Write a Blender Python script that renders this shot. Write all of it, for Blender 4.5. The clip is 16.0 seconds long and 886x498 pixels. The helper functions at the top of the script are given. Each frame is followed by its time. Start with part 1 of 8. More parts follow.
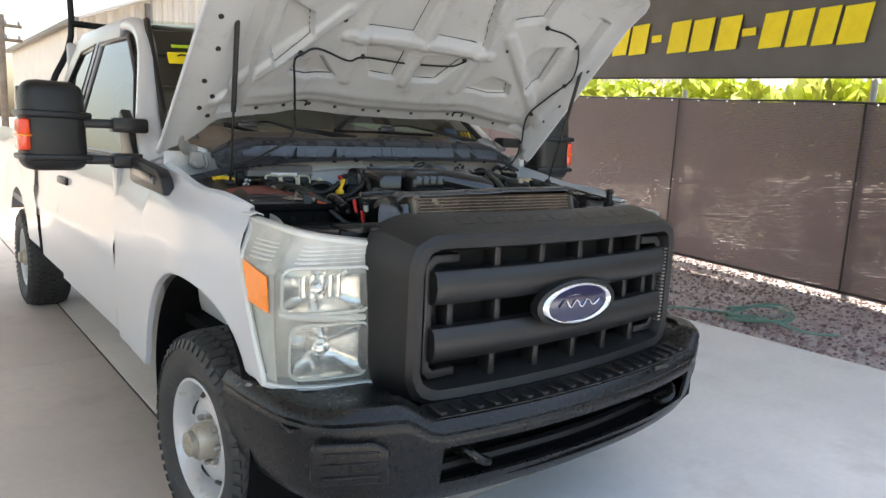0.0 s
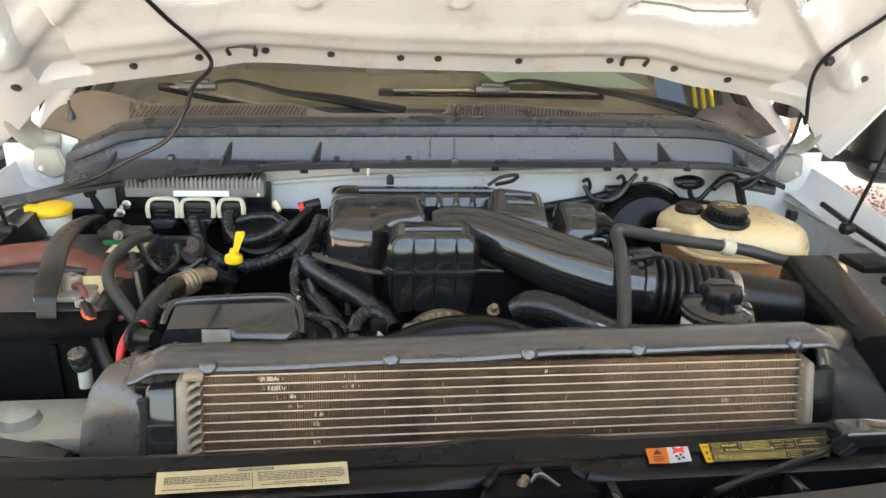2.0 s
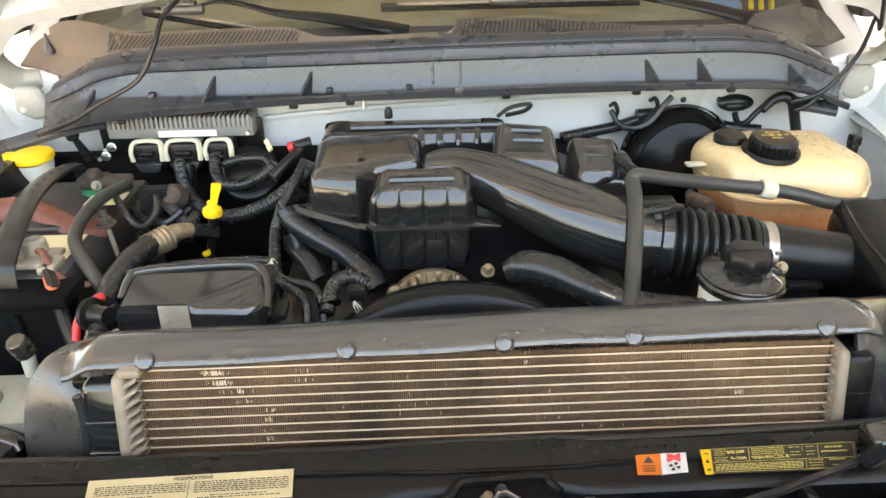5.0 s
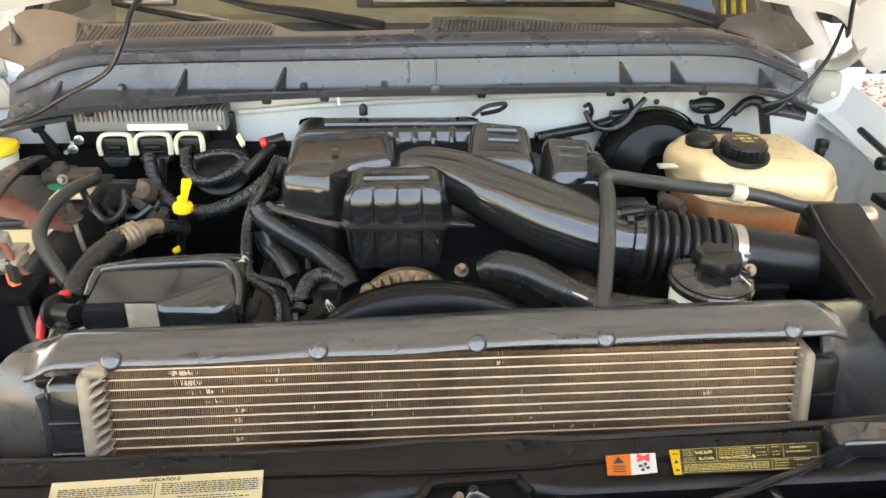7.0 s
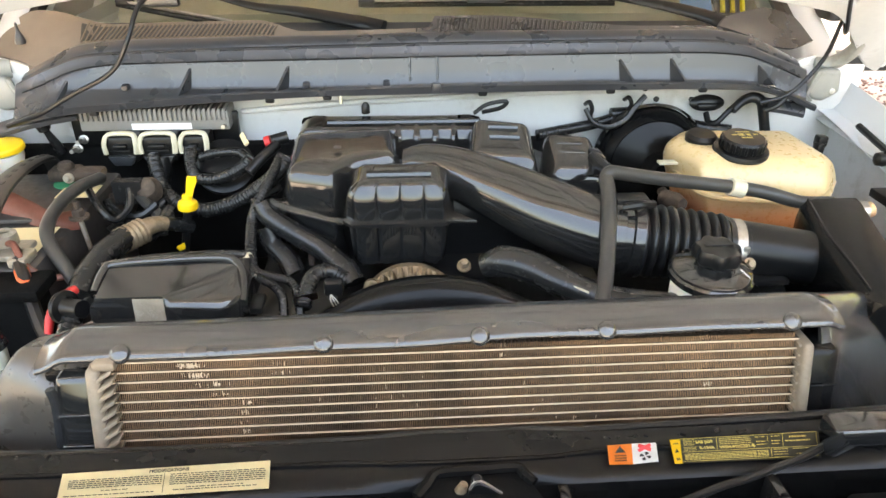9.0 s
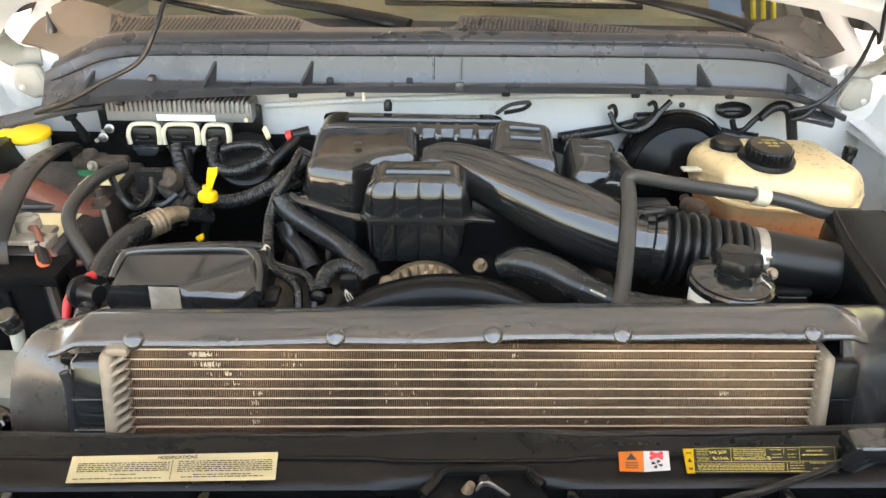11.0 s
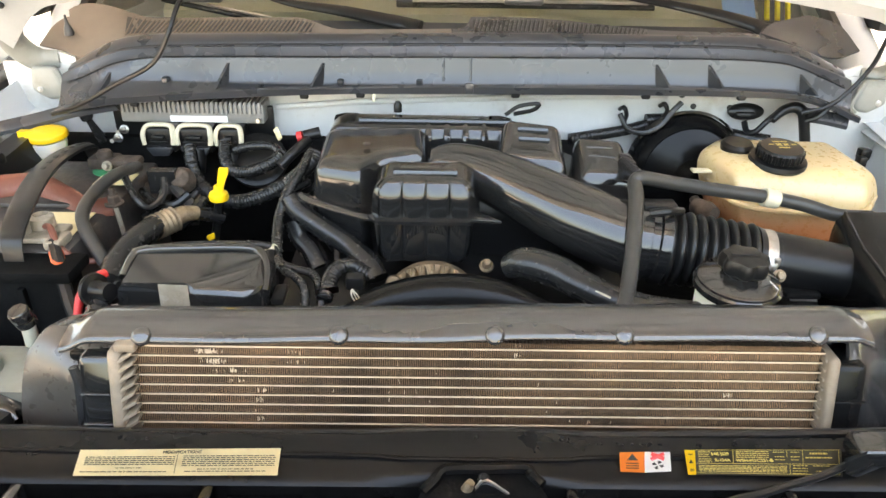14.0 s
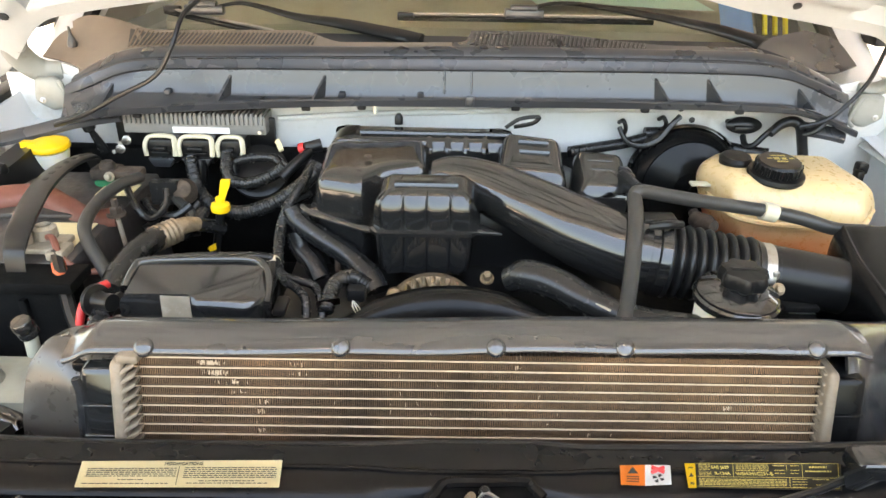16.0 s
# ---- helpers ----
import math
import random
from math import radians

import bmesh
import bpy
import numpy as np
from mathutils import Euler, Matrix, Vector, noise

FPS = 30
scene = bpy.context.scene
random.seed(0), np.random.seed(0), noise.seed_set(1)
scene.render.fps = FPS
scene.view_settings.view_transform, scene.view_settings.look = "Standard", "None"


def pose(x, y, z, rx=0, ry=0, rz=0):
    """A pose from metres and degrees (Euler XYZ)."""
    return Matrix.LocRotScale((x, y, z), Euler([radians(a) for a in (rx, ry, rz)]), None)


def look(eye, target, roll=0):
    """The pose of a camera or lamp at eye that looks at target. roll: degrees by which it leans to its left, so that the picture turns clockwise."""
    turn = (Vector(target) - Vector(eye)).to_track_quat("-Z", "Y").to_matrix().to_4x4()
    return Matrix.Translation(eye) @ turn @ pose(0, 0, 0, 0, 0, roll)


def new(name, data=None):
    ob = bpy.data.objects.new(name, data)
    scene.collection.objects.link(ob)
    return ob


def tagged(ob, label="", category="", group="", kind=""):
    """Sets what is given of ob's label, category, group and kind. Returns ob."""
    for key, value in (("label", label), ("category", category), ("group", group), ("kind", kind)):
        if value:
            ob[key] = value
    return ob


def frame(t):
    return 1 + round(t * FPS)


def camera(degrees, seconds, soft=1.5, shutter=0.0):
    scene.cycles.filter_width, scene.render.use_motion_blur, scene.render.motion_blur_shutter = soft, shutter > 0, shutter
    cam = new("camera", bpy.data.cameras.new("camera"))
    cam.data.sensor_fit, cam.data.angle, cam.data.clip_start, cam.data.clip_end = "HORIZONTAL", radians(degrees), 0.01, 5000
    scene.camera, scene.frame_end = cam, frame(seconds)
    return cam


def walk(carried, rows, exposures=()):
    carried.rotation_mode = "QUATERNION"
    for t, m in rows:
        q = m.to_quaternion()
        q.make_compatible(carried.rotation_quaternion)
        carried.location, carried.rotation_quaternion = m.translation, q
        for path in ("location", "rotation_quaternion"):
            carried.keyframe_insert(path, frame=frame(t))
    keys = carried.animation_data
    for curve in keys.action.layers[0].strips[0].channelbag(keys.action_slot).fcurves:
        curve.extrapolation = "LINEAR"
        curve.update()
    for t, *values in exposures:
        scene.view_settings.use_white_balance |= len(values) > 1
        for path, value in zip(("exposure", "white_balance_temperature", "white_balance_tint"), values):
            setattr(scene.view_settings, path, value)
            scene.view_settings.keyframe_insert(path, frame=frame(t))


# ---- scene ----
cam = camera(66.0, 16.0)

PATH = [
    (0, (-1.706, -1.395, 1.408), (-0.462, 0.136, 1.084), 2.8),
    (0.5, (-1.259, -1.081, 1.427), (-0.164, 0.547, 1.038), 2.8),
    (1, (-0.802, -0.811, 1.489), (0.123, 0.903, 1.033), 2.0),
    (1.5, (-0.428, -0.549, 1.568), (0.104, 1.292, 0.993), 2.5),
    (2, (-0.191, -0.318, 1.618), (0.055, 1.548, 0.941), 2.2),
    (2.5, (-0.071, -0.228, 1.649), (-0.007, 1.588, 0.814), 2.6),
    (3, (-0.077, -0.2, 1.657), (-0.034, 1.587, 0.76), 0.2),
    (3.5, (-0.079, -0.185, 1.653), (-0.008, 1.573, 0.701), -0.1),
    (4, (-0.07, -0.187, 1.657), (-0.015, 1.573, 0.708), -1.0),
    (6.5, (-0.071, -0.176, 1.653), (0.034, 1.57, 0.683), 0.5),
    (7, (-0.07, -0.179, 1.658), (0.067, 1.567, 0.692), 0.9),
    (7.5, (-0.07, -0.183, 1.659), (0.075, 1.572, 0.712), 0.9),
    (8, (-0.075, -0.189, 1.658), (0.067, 1.57, 0.717), 1.0),
    (8.5, (-0.073, -0.192, 1.657), (0.054, 1.567, 0.714), 0.5),
    (9, (-0.073, -0.192, 1.656), (0.061, 1.556, 0.693), 0.6),
    (11.5, (-0.063, -0.19, 1.648), (-0.014, 1.566, 0.691), 1.7),
    (12, (-0.048, -0.194, 1.65), (-0.029, 1.56, 0.689), 1.3),
    (12.5, (-0.046, -0.199, 1.649), (-0.037, 1.561, 0.699), 1.1),
    (13, (-0.05, -0.201, 1.647), (-0.04, 1.557, 0.695), 1.2),
    (13.5, (-0.052, -0.198, 1.647), (-0.026, 1.555, 0.684), 1.3),
    (14, (-0.053, -0.196, 1.649), (-0.027, 1.562, 0.696), 1.2),
    (14.5, (-0.053, -0.198, 1.652), (-0.03, 1.566, 0.709), 1.0),
    (15, (-0.053, -0.198, 1.652), (-0.008, 1.57, 0.719), 1.5),
    (15.5, (-0.056, -0.201, 1.654), (-0.021, 1.575, 0.735), 1.5),
    (16, (-0.057, -0.199, 1.654), (-0.026, 1.573, 0.727), 1.5),
]
walk(cam, [(t, look(eye, target, roll)) for t, eye, target, roll in PATH],
     exposures=[(0, 1.80, 6550, 8), (0.5, 1.99, 6700, 8), (1, 2.31, 7000, 9), (1.5, 3.02, 7250, 10), (2, 3.28, 7500, 10), (3, 3.67, 7850, 10), (4, 3.74, 7900, 10), (16, 3.76, 7900, 10)])

# ---------------------------------------------------------------- world, sun, exposure
world = bpy.data.worlds.new("sky")
scene.world = world
world.use_nodes = True
wn = world.node_tree.nodes
sky = wn.new("ShaderNodeTexSky")
sky.sky_type = "NISHITA"
sky.sun_disc = False
sky.sun_elevation = radians(71)
sky.sun_rotation = radians(40)
sky.air_density, sky.dust_density, sky.ozone_density = 1.4, 5.0, 0.6
wn["Background"].inputs["Strength"].default_value = 0.15
world.node_tree.links.new(sky.outputs[0], wn["Background"].inputs[0])
sun_data = bpy.data.lights.new("sun", "SUN")
sun_data.energy, sun_data.angle, sun_data.color = 2.4, radians(0.6), (1.0, 0.95, 0.87)
sun = new("sun", sun_data)
SUN_AZ, SUN_EL = radians(40), radians(71)
sun.matrix_world = look((0, 0, 0), (-math.sin(SUN_AZ) * math.cos(SUN_EL), -math.cos(SUN_AZ) * math.cos(SUN_EL), -math.sin(SUN_EL)))


# ---------------------------------------------------------------- materials
def mat(name, col, rough=0.5, metal=0.0, var=0.12, scale=6.0, fine=90.0, bump=0.06, bscale=260.0,
        coat=0.0, dirt=None, dirt_amt=0.0, dirt_scale=14.0, spec=0.5, trans=0.0, ior=1.45, alpha=1.0, rvar=0.12, sub=0.0):
    m = bpy.data.materials.new(name)
    m.use_nodes = True
    nt = m.node_tree
    n, l = nt.nodes, nt.links
    b = n["Principled BSDF"]
    tc = n.new("ShaderNodeTexCoord")

    def noi(s, det=4.0, rgh=0.6):
        x = n.new("ShaderNodeTexNoise")
        x.inputs["Scale"].default_value, x.inputs["Detail"].default_value, x.inputs["Roughness"].default_value = s, det, rgh
        l.new(tc.outputs["Object"], x.inputs["Vector"])
        return x.outputs["Fac"]

    def mixc(f, a, c):
        x = n.new("ShaderNodeMix")
        x.data_type = "RGBA"
        for v, i in ((f, 0), (a, 6), (c, 7)):
            if isinstance(v, (tuple, list)):
                x.inputs[i].default_value = (*v[:3], 1)
            elif isinstance(v, float):
                x.inputs[i].default_value = v
            else:
                l.new(v, x.inputs[i])
        return x.outputs[2]

    def ramp(f, a, c, lo=0.0, hi=1.0):
        x = n.new("ShaderNodeMapRange")
        x.inputs[1].default_value, x.inputs[2].default_value, x.inputs[3].default_value, x.inputs[4].default_value = a, c, lo, hi
        l.new(f, x.inputs[0])
        return x.outputs[0]

    big, small = noi(scale), noi(fine, 3.0)
    c1 = mixc(ramp(big, 0.3, 0.7), tuple(max(0, k * (1 - var)) for k in col), tuple(min(1, k * (1 + var)) for k in col))
    c2 = mixc(ramp(small, 0.35, 0.65, 0.0, min(1.0, var)), c1, tuple(k * 0.6 for k in col))
    r = ramp(small, 0.3, 0.7, max(0.02, rough - rvar * 0.5), min(1, rough + rvar * 0.5))
    if dirt:
        f = ramp(noi(dirt_scale, 7.0, 0.7), 0.62 - 0.35 * dirt_amt, 0.78 - 0.2 * dirt_amt)
        c2 = mixc(f, c2, dirt)
        add = n.new("ShaderNodeMath")
        add.operation = "MULTIPLY_ADD"
        l.new(f, add.inputs[0])
        add.inputs[1].default_value = 0.3
        l.new(r, add.inputs[2])
        r = add.outputs[0]
    l.new(c2, b.inputs["Base Color"])
    l.new(r, b.inputs["Roughness"])
    b.inputs["Metallic"].default_value = metal
    b.inputs["Coat Weight"].default_value = coat
    b.inputs["Coat Roughness"].default_value = 0.06
    b.inputs["Specular IOR Level"].default_value = spec
    b.inputs["Transmission Weight"].default_value = trans
    b.inputs["IOR"].default_value = ior
    b.inputs["Alpha"].default_value = alpha
    if sub:
        b.inputs["Subsurface Weight"].default_value = sub
        b.inputs["Subsurface Radius"].default_value = (0.02, 0.012, 0.006)
    if bump:
        bp = n.new("ShaderNodeBump")
        bp.inputs["Strength"].default_value = bump
        bp.inputs["Distance"].default_value = 0.004
        l.new(noi(bscale, 3.0), bp.inputs["Height"])
        l.new(bp.outputs[0], b.inputs["Normal"])
    return m


DUST = (0.32, 0.25, 0.18)
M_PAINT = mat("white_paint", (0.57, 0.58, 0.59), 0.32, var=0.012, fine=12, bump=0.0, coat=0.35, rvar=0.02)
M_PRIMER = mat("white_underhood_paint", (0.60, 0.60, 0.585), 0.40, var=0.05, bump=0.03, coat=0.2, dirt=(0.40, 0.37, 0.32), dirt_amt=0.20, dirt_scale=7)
# under-hood white darkened to stand in for shade below the raised hood
M_HOODIN = mat("shaded_white_hood_paint", (0.41, 0.42, 0.415), 0.50, var=0.05, bump=0.03, coat=0.04, dirt=(0.31, 0.30, 0.28), dirt_amt=0.15, dirt_scale=7)
M_MATTE = mat("matte_black_plastic", (0.014, 0.0140, 0.0140), 0.40, var=0.14, bump=0.08, bscale=900, spec=0.52)
M_SUPPORT = mat("black_moulded_plastic", (0.006, 0.006, 0.006), 0.22, var=0.2, bump=0.0, spec=0.2, rvar=0.08)
# near-black for dark parts; also fills openings to stand in for shade
M_VOID = mat("black_parts_and_shade", (0.005, 0.005, 0.005), 0.8, var=0.4, bump=0.2, spec=0.1)
M_BUMPER = mat("black_bumper_plastic", (0.008, 0.008, 0.0082), 0.30, var=0.12, bump=0.05, bscale=700, spec=0.42)
M_COWL = mat("weathered_grey_plastic", (0.026, 0.028, 0.032), 0.29, var=0.12, scale=3, fine=14, bump=0.0, rvar=0.08, spec=0.84)
# browner and lighter than the cowl grey, for the left of the cowl top
M_COWLTOP = mat("brown_grey_plastic", (0.145, 0.115, 0.090), 0.45, var=0.12, scale=5, fine=30, bump=0.03, bscale=400, rvar=0.06)
M_GLOSS = mat("dressed_black_plastic", (0.014, 0.014, 0.014), 0.09, var=0.1, bump=0.015, bscale=30, rvar=0.03, spec=0.65, coat=0.4)
M_SHROUD = mat("shiny_black_shroud_plastic", (0.028, 0.028, 0.029), 0.20, var=0.12, scale=9, fine=25, bump=0.10, bscale=70, rvar=0.10, spec=1.0, coat=0.25)
# dust film, and a base lifted above the shroud black to imitate glare
M_DEFLECT = mat("dusty_glare_black", (0.055, 0.047, 0.040), 0.30, var=0.15, scale=12, fine=60, bump=0.08, bscale=60, rvar=0.14, spec=0.9, dirt=(0.10, 0.088, 0.075), dirt_amt=0.12, dirt_scale=16)
M_DARK = mat("dull_black_plastic", (0.008, 0.008, 0.0082), 0.30, var=0.1, bump=0.0, rvar=0.03, spec=0.3)
M_RUBBER = mat("black_rubber", (0.011, 0.011, 0.0112), 0.30, var=0.08, bump=0.02, rvar=0.04, spec=0.4)
M_GREYHOSE = mat("aged_grey_hose", (0.034, 0.033, 0.031), 0.38, var=0.12, scale=14, fine=60, bump=0.02, rvar=0.06)
M_TYRE = mat("tyre_rubber", (0.042, 0.041, 0.040), 0.60, var=0.2, bump=0.12, dirt=(0.10, 0.09, 0.08), dirt_amt=0.22, dirt_scale=20)
M_HOSE = mat("black_hose", (0.014, 0.014, 0.014), 0.26, var=0.1, bump=0.02, rvar=0.05, spec=0.45)
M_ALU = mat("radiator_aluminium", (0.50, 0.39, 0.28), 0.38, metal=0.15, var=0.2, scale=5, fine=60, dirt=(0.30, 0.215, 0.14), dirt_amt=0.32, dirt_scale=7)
# broad tone noise on the fin edges also stands in for glare patches
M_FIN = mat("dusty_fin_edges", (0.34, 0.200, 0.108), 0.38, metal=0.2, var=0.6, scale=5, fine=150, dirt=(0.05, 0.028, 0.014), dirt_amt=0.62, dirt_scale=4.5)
# recessed faces: grime plus the shade between fins, put into one dark brown
M_FINDEEP = mat("grimy_shaded_fin_faces", (0.040, 0.024, 0.014), 0.7, metal=0.0, var=0.4, scale=6, fine=120, dirt=(0.02, 0.013, 0.008), dirt_amt=0.35, dirt_scale=6)
M_HEADER = mat("crimped_header_aluminium", (0.20, 0.158, 0.115), 0.5, metal=0.0, var=0.25, scale=20, dirt=(0.14, 0.105, 0.075), dirt_amt=0.35)
M_PCM = mat("grey_cast_module", (0.24, 0.23, 0.215), 0.5, metal=0.2, var=0.15, bump=0.1)
M_STEEL = mat("zinc_steel", (0.42, 0.40, 0.37), 0.35, metal=0.9, var=0.2, dirt=(0.22, 0.16, 0.11), dirt_amt=0.15)
M_CAST = mat("cast_aluminium", (0.27, 0.205, 0.135), 0.5, metal=0.6, var=0.3, bump=0.3, dirt=(0.13, 0.09, 0.055), dirt_amt=0.35, dirt_scale=30)
M_RUST = mat("rusty_dusty_metal", (0.085, 0.062, 0.047), 0.75, metal=0.2, var=0.4, bump=0.4, dirt=(0.03, 0.025, 0.021), dirt_amt=0.4, dirt_scale=25)
M_LEAD = mat("grey_battery_clamp", (0.34, 0.30, 0.24), 0.5, metal=0.4, var=0.3, bump=0.3, dirt=(0.52, 0.48, 0.42), dirt_amt=0.2, dirt_scale=50)
M_BATT = mat("dusty_battery_top", (0.050, 0.045, 0.043), 0.42, var=0.3, bump=0.1, dirt=(0.12, 0.09, 0.07), dirt_amt=0.2, dirt_scale=10)
M_MAROON = mat("faded_red_plastic", (0.17, 0.055, 0.036), 0.5, var=0.3, bump=0.1, dirt=(0.20, 0.12, 0.085), dirt_amt=0.3)
M_RED = mat("red_rubber", (0.55, 0.03, 0.03), 0.4, var=0.2, bump=0.05)
M_ORANGE = mat("orange_sleeve", (0.75, 0.13, 0.04), 0.45, var=0.2, bump=0.05)
M_YELLOW = mat("yellow_plastic", (0.80, 0.50, 0.015), 0.38, var=0.08, bump=0.03)
M_GREEN = mat("green_felt", (0.02, 0.24, 0.11), 0.7, var=0.25, bump=0.3)
M_CREAM = mat("cream_plastic", (0.52, 0.48, 0.36), 0.45, var=0.12, bump=0.05, dirt=(0.34, 0.28, 0.2), dirt_amt=0.15)
M_MEMBER = mat("grey_green_primer", (0.26, 0.27, 0.23), 0.5, var=0.15, bump=0.05, dirt=(0.2, 0.18, 0.14), dirt_amt=0.2)
M_HINGE = mat("greyish_white_paint", (0.25, 0.25, 0.225), 0.45, var=0.1, bump=0.04, dirt=(0.17, 0.155, 0.13), dirt_amt=0.2)
M_MILK = mat("milky_plastic", (0.74, 0.71, 0.62), 0.35, var=0.06, bump=0.04, sub=0.3)
M_LABEL = mat("cream_label", (0.80, 0.68, 0.40), 0.4, var=0.04, bump=0.01)
M_WHITE = mat("white_label", (0.82, 0.81, 0.79), 0.4, var=0.03, bump=0.01)
# also colours the backings that stand in for shade behind grille and radiator
M_INK = mat("black_print_and_shade", (0.02, 0.02, 0.02), 0.5, var=0.05, bump=0.0)
M_OLIVE = mat("dark_label", (0.018, 0.017, 0.013), 0.4, var=0.05, bump=0.01)
M_GOLD = mat("yellow_print", (0.50, 0.40, 0.12), 0.45, var=0.05, bump=0.0)
M_ORLAB = mat("orange_label", (0.85, 0.22, 0.03), 0.4, var=0.04, bump=0.0)
M_AMBER = mat("amber_lens", (0.95, 0.24, 0.01), 0.18, var=0.08, scale=40, bump=0.25, bscale=160, coat=0.6)
M_REDLENS = mat("orange_red_lens", (0.90, 0.07, 0.015), 0.18, var=0.08, bump=0.2, bscale=160, coat=0.6)
M_CHROME = mat("chrome", (0.86, 0.86, 0.87), 0.07, metal=1.0, var=0.02, bump=0.0, rvar=0.03)
M_REFLECT = mat("lamp_reflector", (0.72, 0.73, 0.71), 0.20, metal=1.0, var=0.25, scale=26, fine=60, bump=0.14, bscale=24, rvar=0.1)
M_LAMPBACK = mat("lamp_housing", (0.62, 0.63, 0.59), 0.35, metal=0.1, var=0.06, bump=0.0)
M_LAMPTOP = mat("yellowed_lamp_flange", (0.42, 0.38, 0.31), 0.45, var=0.12, bump=0.03, dirt=(0.25, 0.22, 0.18), dirt_amt=0.2)
M_BLUE = mat("blue_enamel", (0.008, 0.012, 0.055), 0.15, var=0.05, bump=0.0, coat=0.8)
M_WHEEL = mat("painted_steel_wheel", (0.60, 0.60, 0.59), 0.35, metal=0.35, var=0.08, bump=0.04, dirt=(0.35, 0.31, 0.26), dirt_amt=0.15)
M_HUB = mat("dull_hub_metal", (0.50, 0.46, 0.38), 0.45, metal=0.6, var=0.2, bump=0.1, dirt=(0.3, 0.22, 0.14), dirt_amt=0.25)
M_SEAT = mat("interior_trim", (0.30, 0.27, 0.22), 0.75, var=0.12, bump=0.2)
M_DASH = mat("dashboard_plastic", (0.42, 0.375, 0.30), 0.6, var=0.12, bump=0.2)
M_PAPER = mat("pale_green_paper", (0.62, 0.80, 0.70), 0.7, var=0.05, bump=0.02)
M_BLUEPAPER = mat("blue_card", (0.16, 0.33, 0.70), 0.6, var=0.06, bump=0.02)
M_YSTICK = mat("yellow_sticker", (0.92, 0.72, 0.01), 0.5, var=0.04, bump=0.0)
M_HEM = mat("black_hem", (0.03, 0.028, 0.028), 0.7, var=0.15)
M_BANNER = mat("grey_vinyl_banner", (0.125, 0.125, 0.127), 0.55, var=0.12, scale=2, bump=0.06, bscale=300)
M_BANYEL = mat("yellow_vinyl", (0.88, 0.76, 0.02), 0.5, var=0.06, bump=0.02)
M_POST = mat("grey_galvanised_pipe", (0.36, 0.36, 0.36), 0.5, metal=0.5, var=0.15, bump=0.08)
M_BEAM = mat("brown_steel_beam", (0.16, 0.14, 0.12), 0.55, var=0.15, bump=0.06)
M_ROOF = mat("pale_steel_roofing", (0.56, 0.53, 0.48), 0.45, metal=0.1, var=0.08, scale=1.2, bump=0.04)
M_WALLB = mat("beige_steel_cladding", (0.58, 0.54, 0.47), 0.5, var=0.06, scale=1.5, bump=0.04)
M_WOODP = mat("weathered_timber", (0.20, 0.16, 0.12), 0.8, var=0.3, bump=0.4, bscale=60)
M_HOSEG = mat("green_garden_hose", (0.16, 0.30, 0.24), 0.45, var=0.12, bump=0.05)
# leaf colour raised to stand in for sun glowing through the leaves
M_HEDGE = mat("sunlit_hedge_leaf", (0.62, 0.68, 0.10), 0.55, var=0.25, scale=3, bump=0.1)
M_EARTH = mat("dry_earth", (0.42, 0.35, 0.28), 0.9, var=0.2, scale=0.6, bump=0.4, bscale=20)


def glass(name, col=(1, 1, 1), rough=0.0, ior=1.45):
    m = bpy.data.materials.new(name)
    m.use_nodes = True
    n, l = m.node_tree.nodes, m.node_tree.links
    n.remove(n["Principled BSDF"])
    gl, tr, mx, fr = n.new("ShaderNodeBsdfGlossy"), n.new("ShaderNodeBsdfTransparent"), n.new("ShaderNodeMixShader"), n.new("ShaderNodeFresnel")
    gl.inputs["Roughness"].default_value = rough
    tr.inputs["Color"].default_value = (*col, 1)
    fr.inputs["IOR"].default_value = ior
    l.new(fr.outputs[0], mx.inputs[0])
    l.new(tr.outputs[0], mx.inputs[1])
    l.new(gl.outputs[0], mx.inputs[2])
    l.new(mx.outputs[0], n["Material Output"].inputs["Surface"])
    return m


M_GLASS = glass("windshield_glass", (0.76, 0.80, 0.71), 0.01, 1.5)
M_SIDEGLASS = glass("tinted_side_glass", (0.26, 0.27, 0.25), 0.01, 1.55)


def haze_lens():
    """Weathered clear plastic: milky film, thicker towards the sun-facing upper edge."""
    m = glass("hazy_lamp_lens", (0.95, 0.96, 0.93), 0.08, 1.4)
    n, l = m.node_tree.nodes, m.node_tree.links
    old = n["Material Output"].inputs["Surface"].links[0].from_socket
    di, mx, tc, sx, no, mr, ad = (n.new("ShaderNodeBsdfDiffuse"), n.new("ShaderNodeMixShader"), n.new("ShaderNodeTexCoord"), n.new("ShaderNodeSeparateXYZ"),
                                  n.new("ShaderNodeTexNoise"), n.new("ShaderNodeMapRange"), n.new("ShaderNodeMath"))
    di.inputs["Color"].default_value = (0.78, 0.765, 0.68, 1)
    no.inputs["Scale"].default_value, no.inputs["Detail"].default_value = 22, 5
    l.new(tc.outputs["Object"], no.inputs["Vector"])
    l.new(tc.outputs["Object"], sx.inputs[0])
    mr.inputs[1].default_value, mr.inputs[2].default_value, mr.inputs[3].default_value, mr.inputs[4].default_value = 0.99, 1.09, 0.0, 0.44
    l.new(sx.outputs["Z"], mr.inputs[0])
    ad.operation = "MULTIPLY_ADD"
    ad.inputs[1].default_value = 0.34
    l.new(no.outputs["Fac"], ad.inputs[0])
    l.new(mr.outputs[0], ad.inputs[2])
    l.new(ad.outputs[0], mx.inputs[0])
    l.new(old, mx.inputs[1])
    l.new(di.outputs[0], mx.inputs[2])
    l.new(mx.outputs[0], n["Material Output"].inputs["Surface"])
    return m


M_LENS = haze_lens()


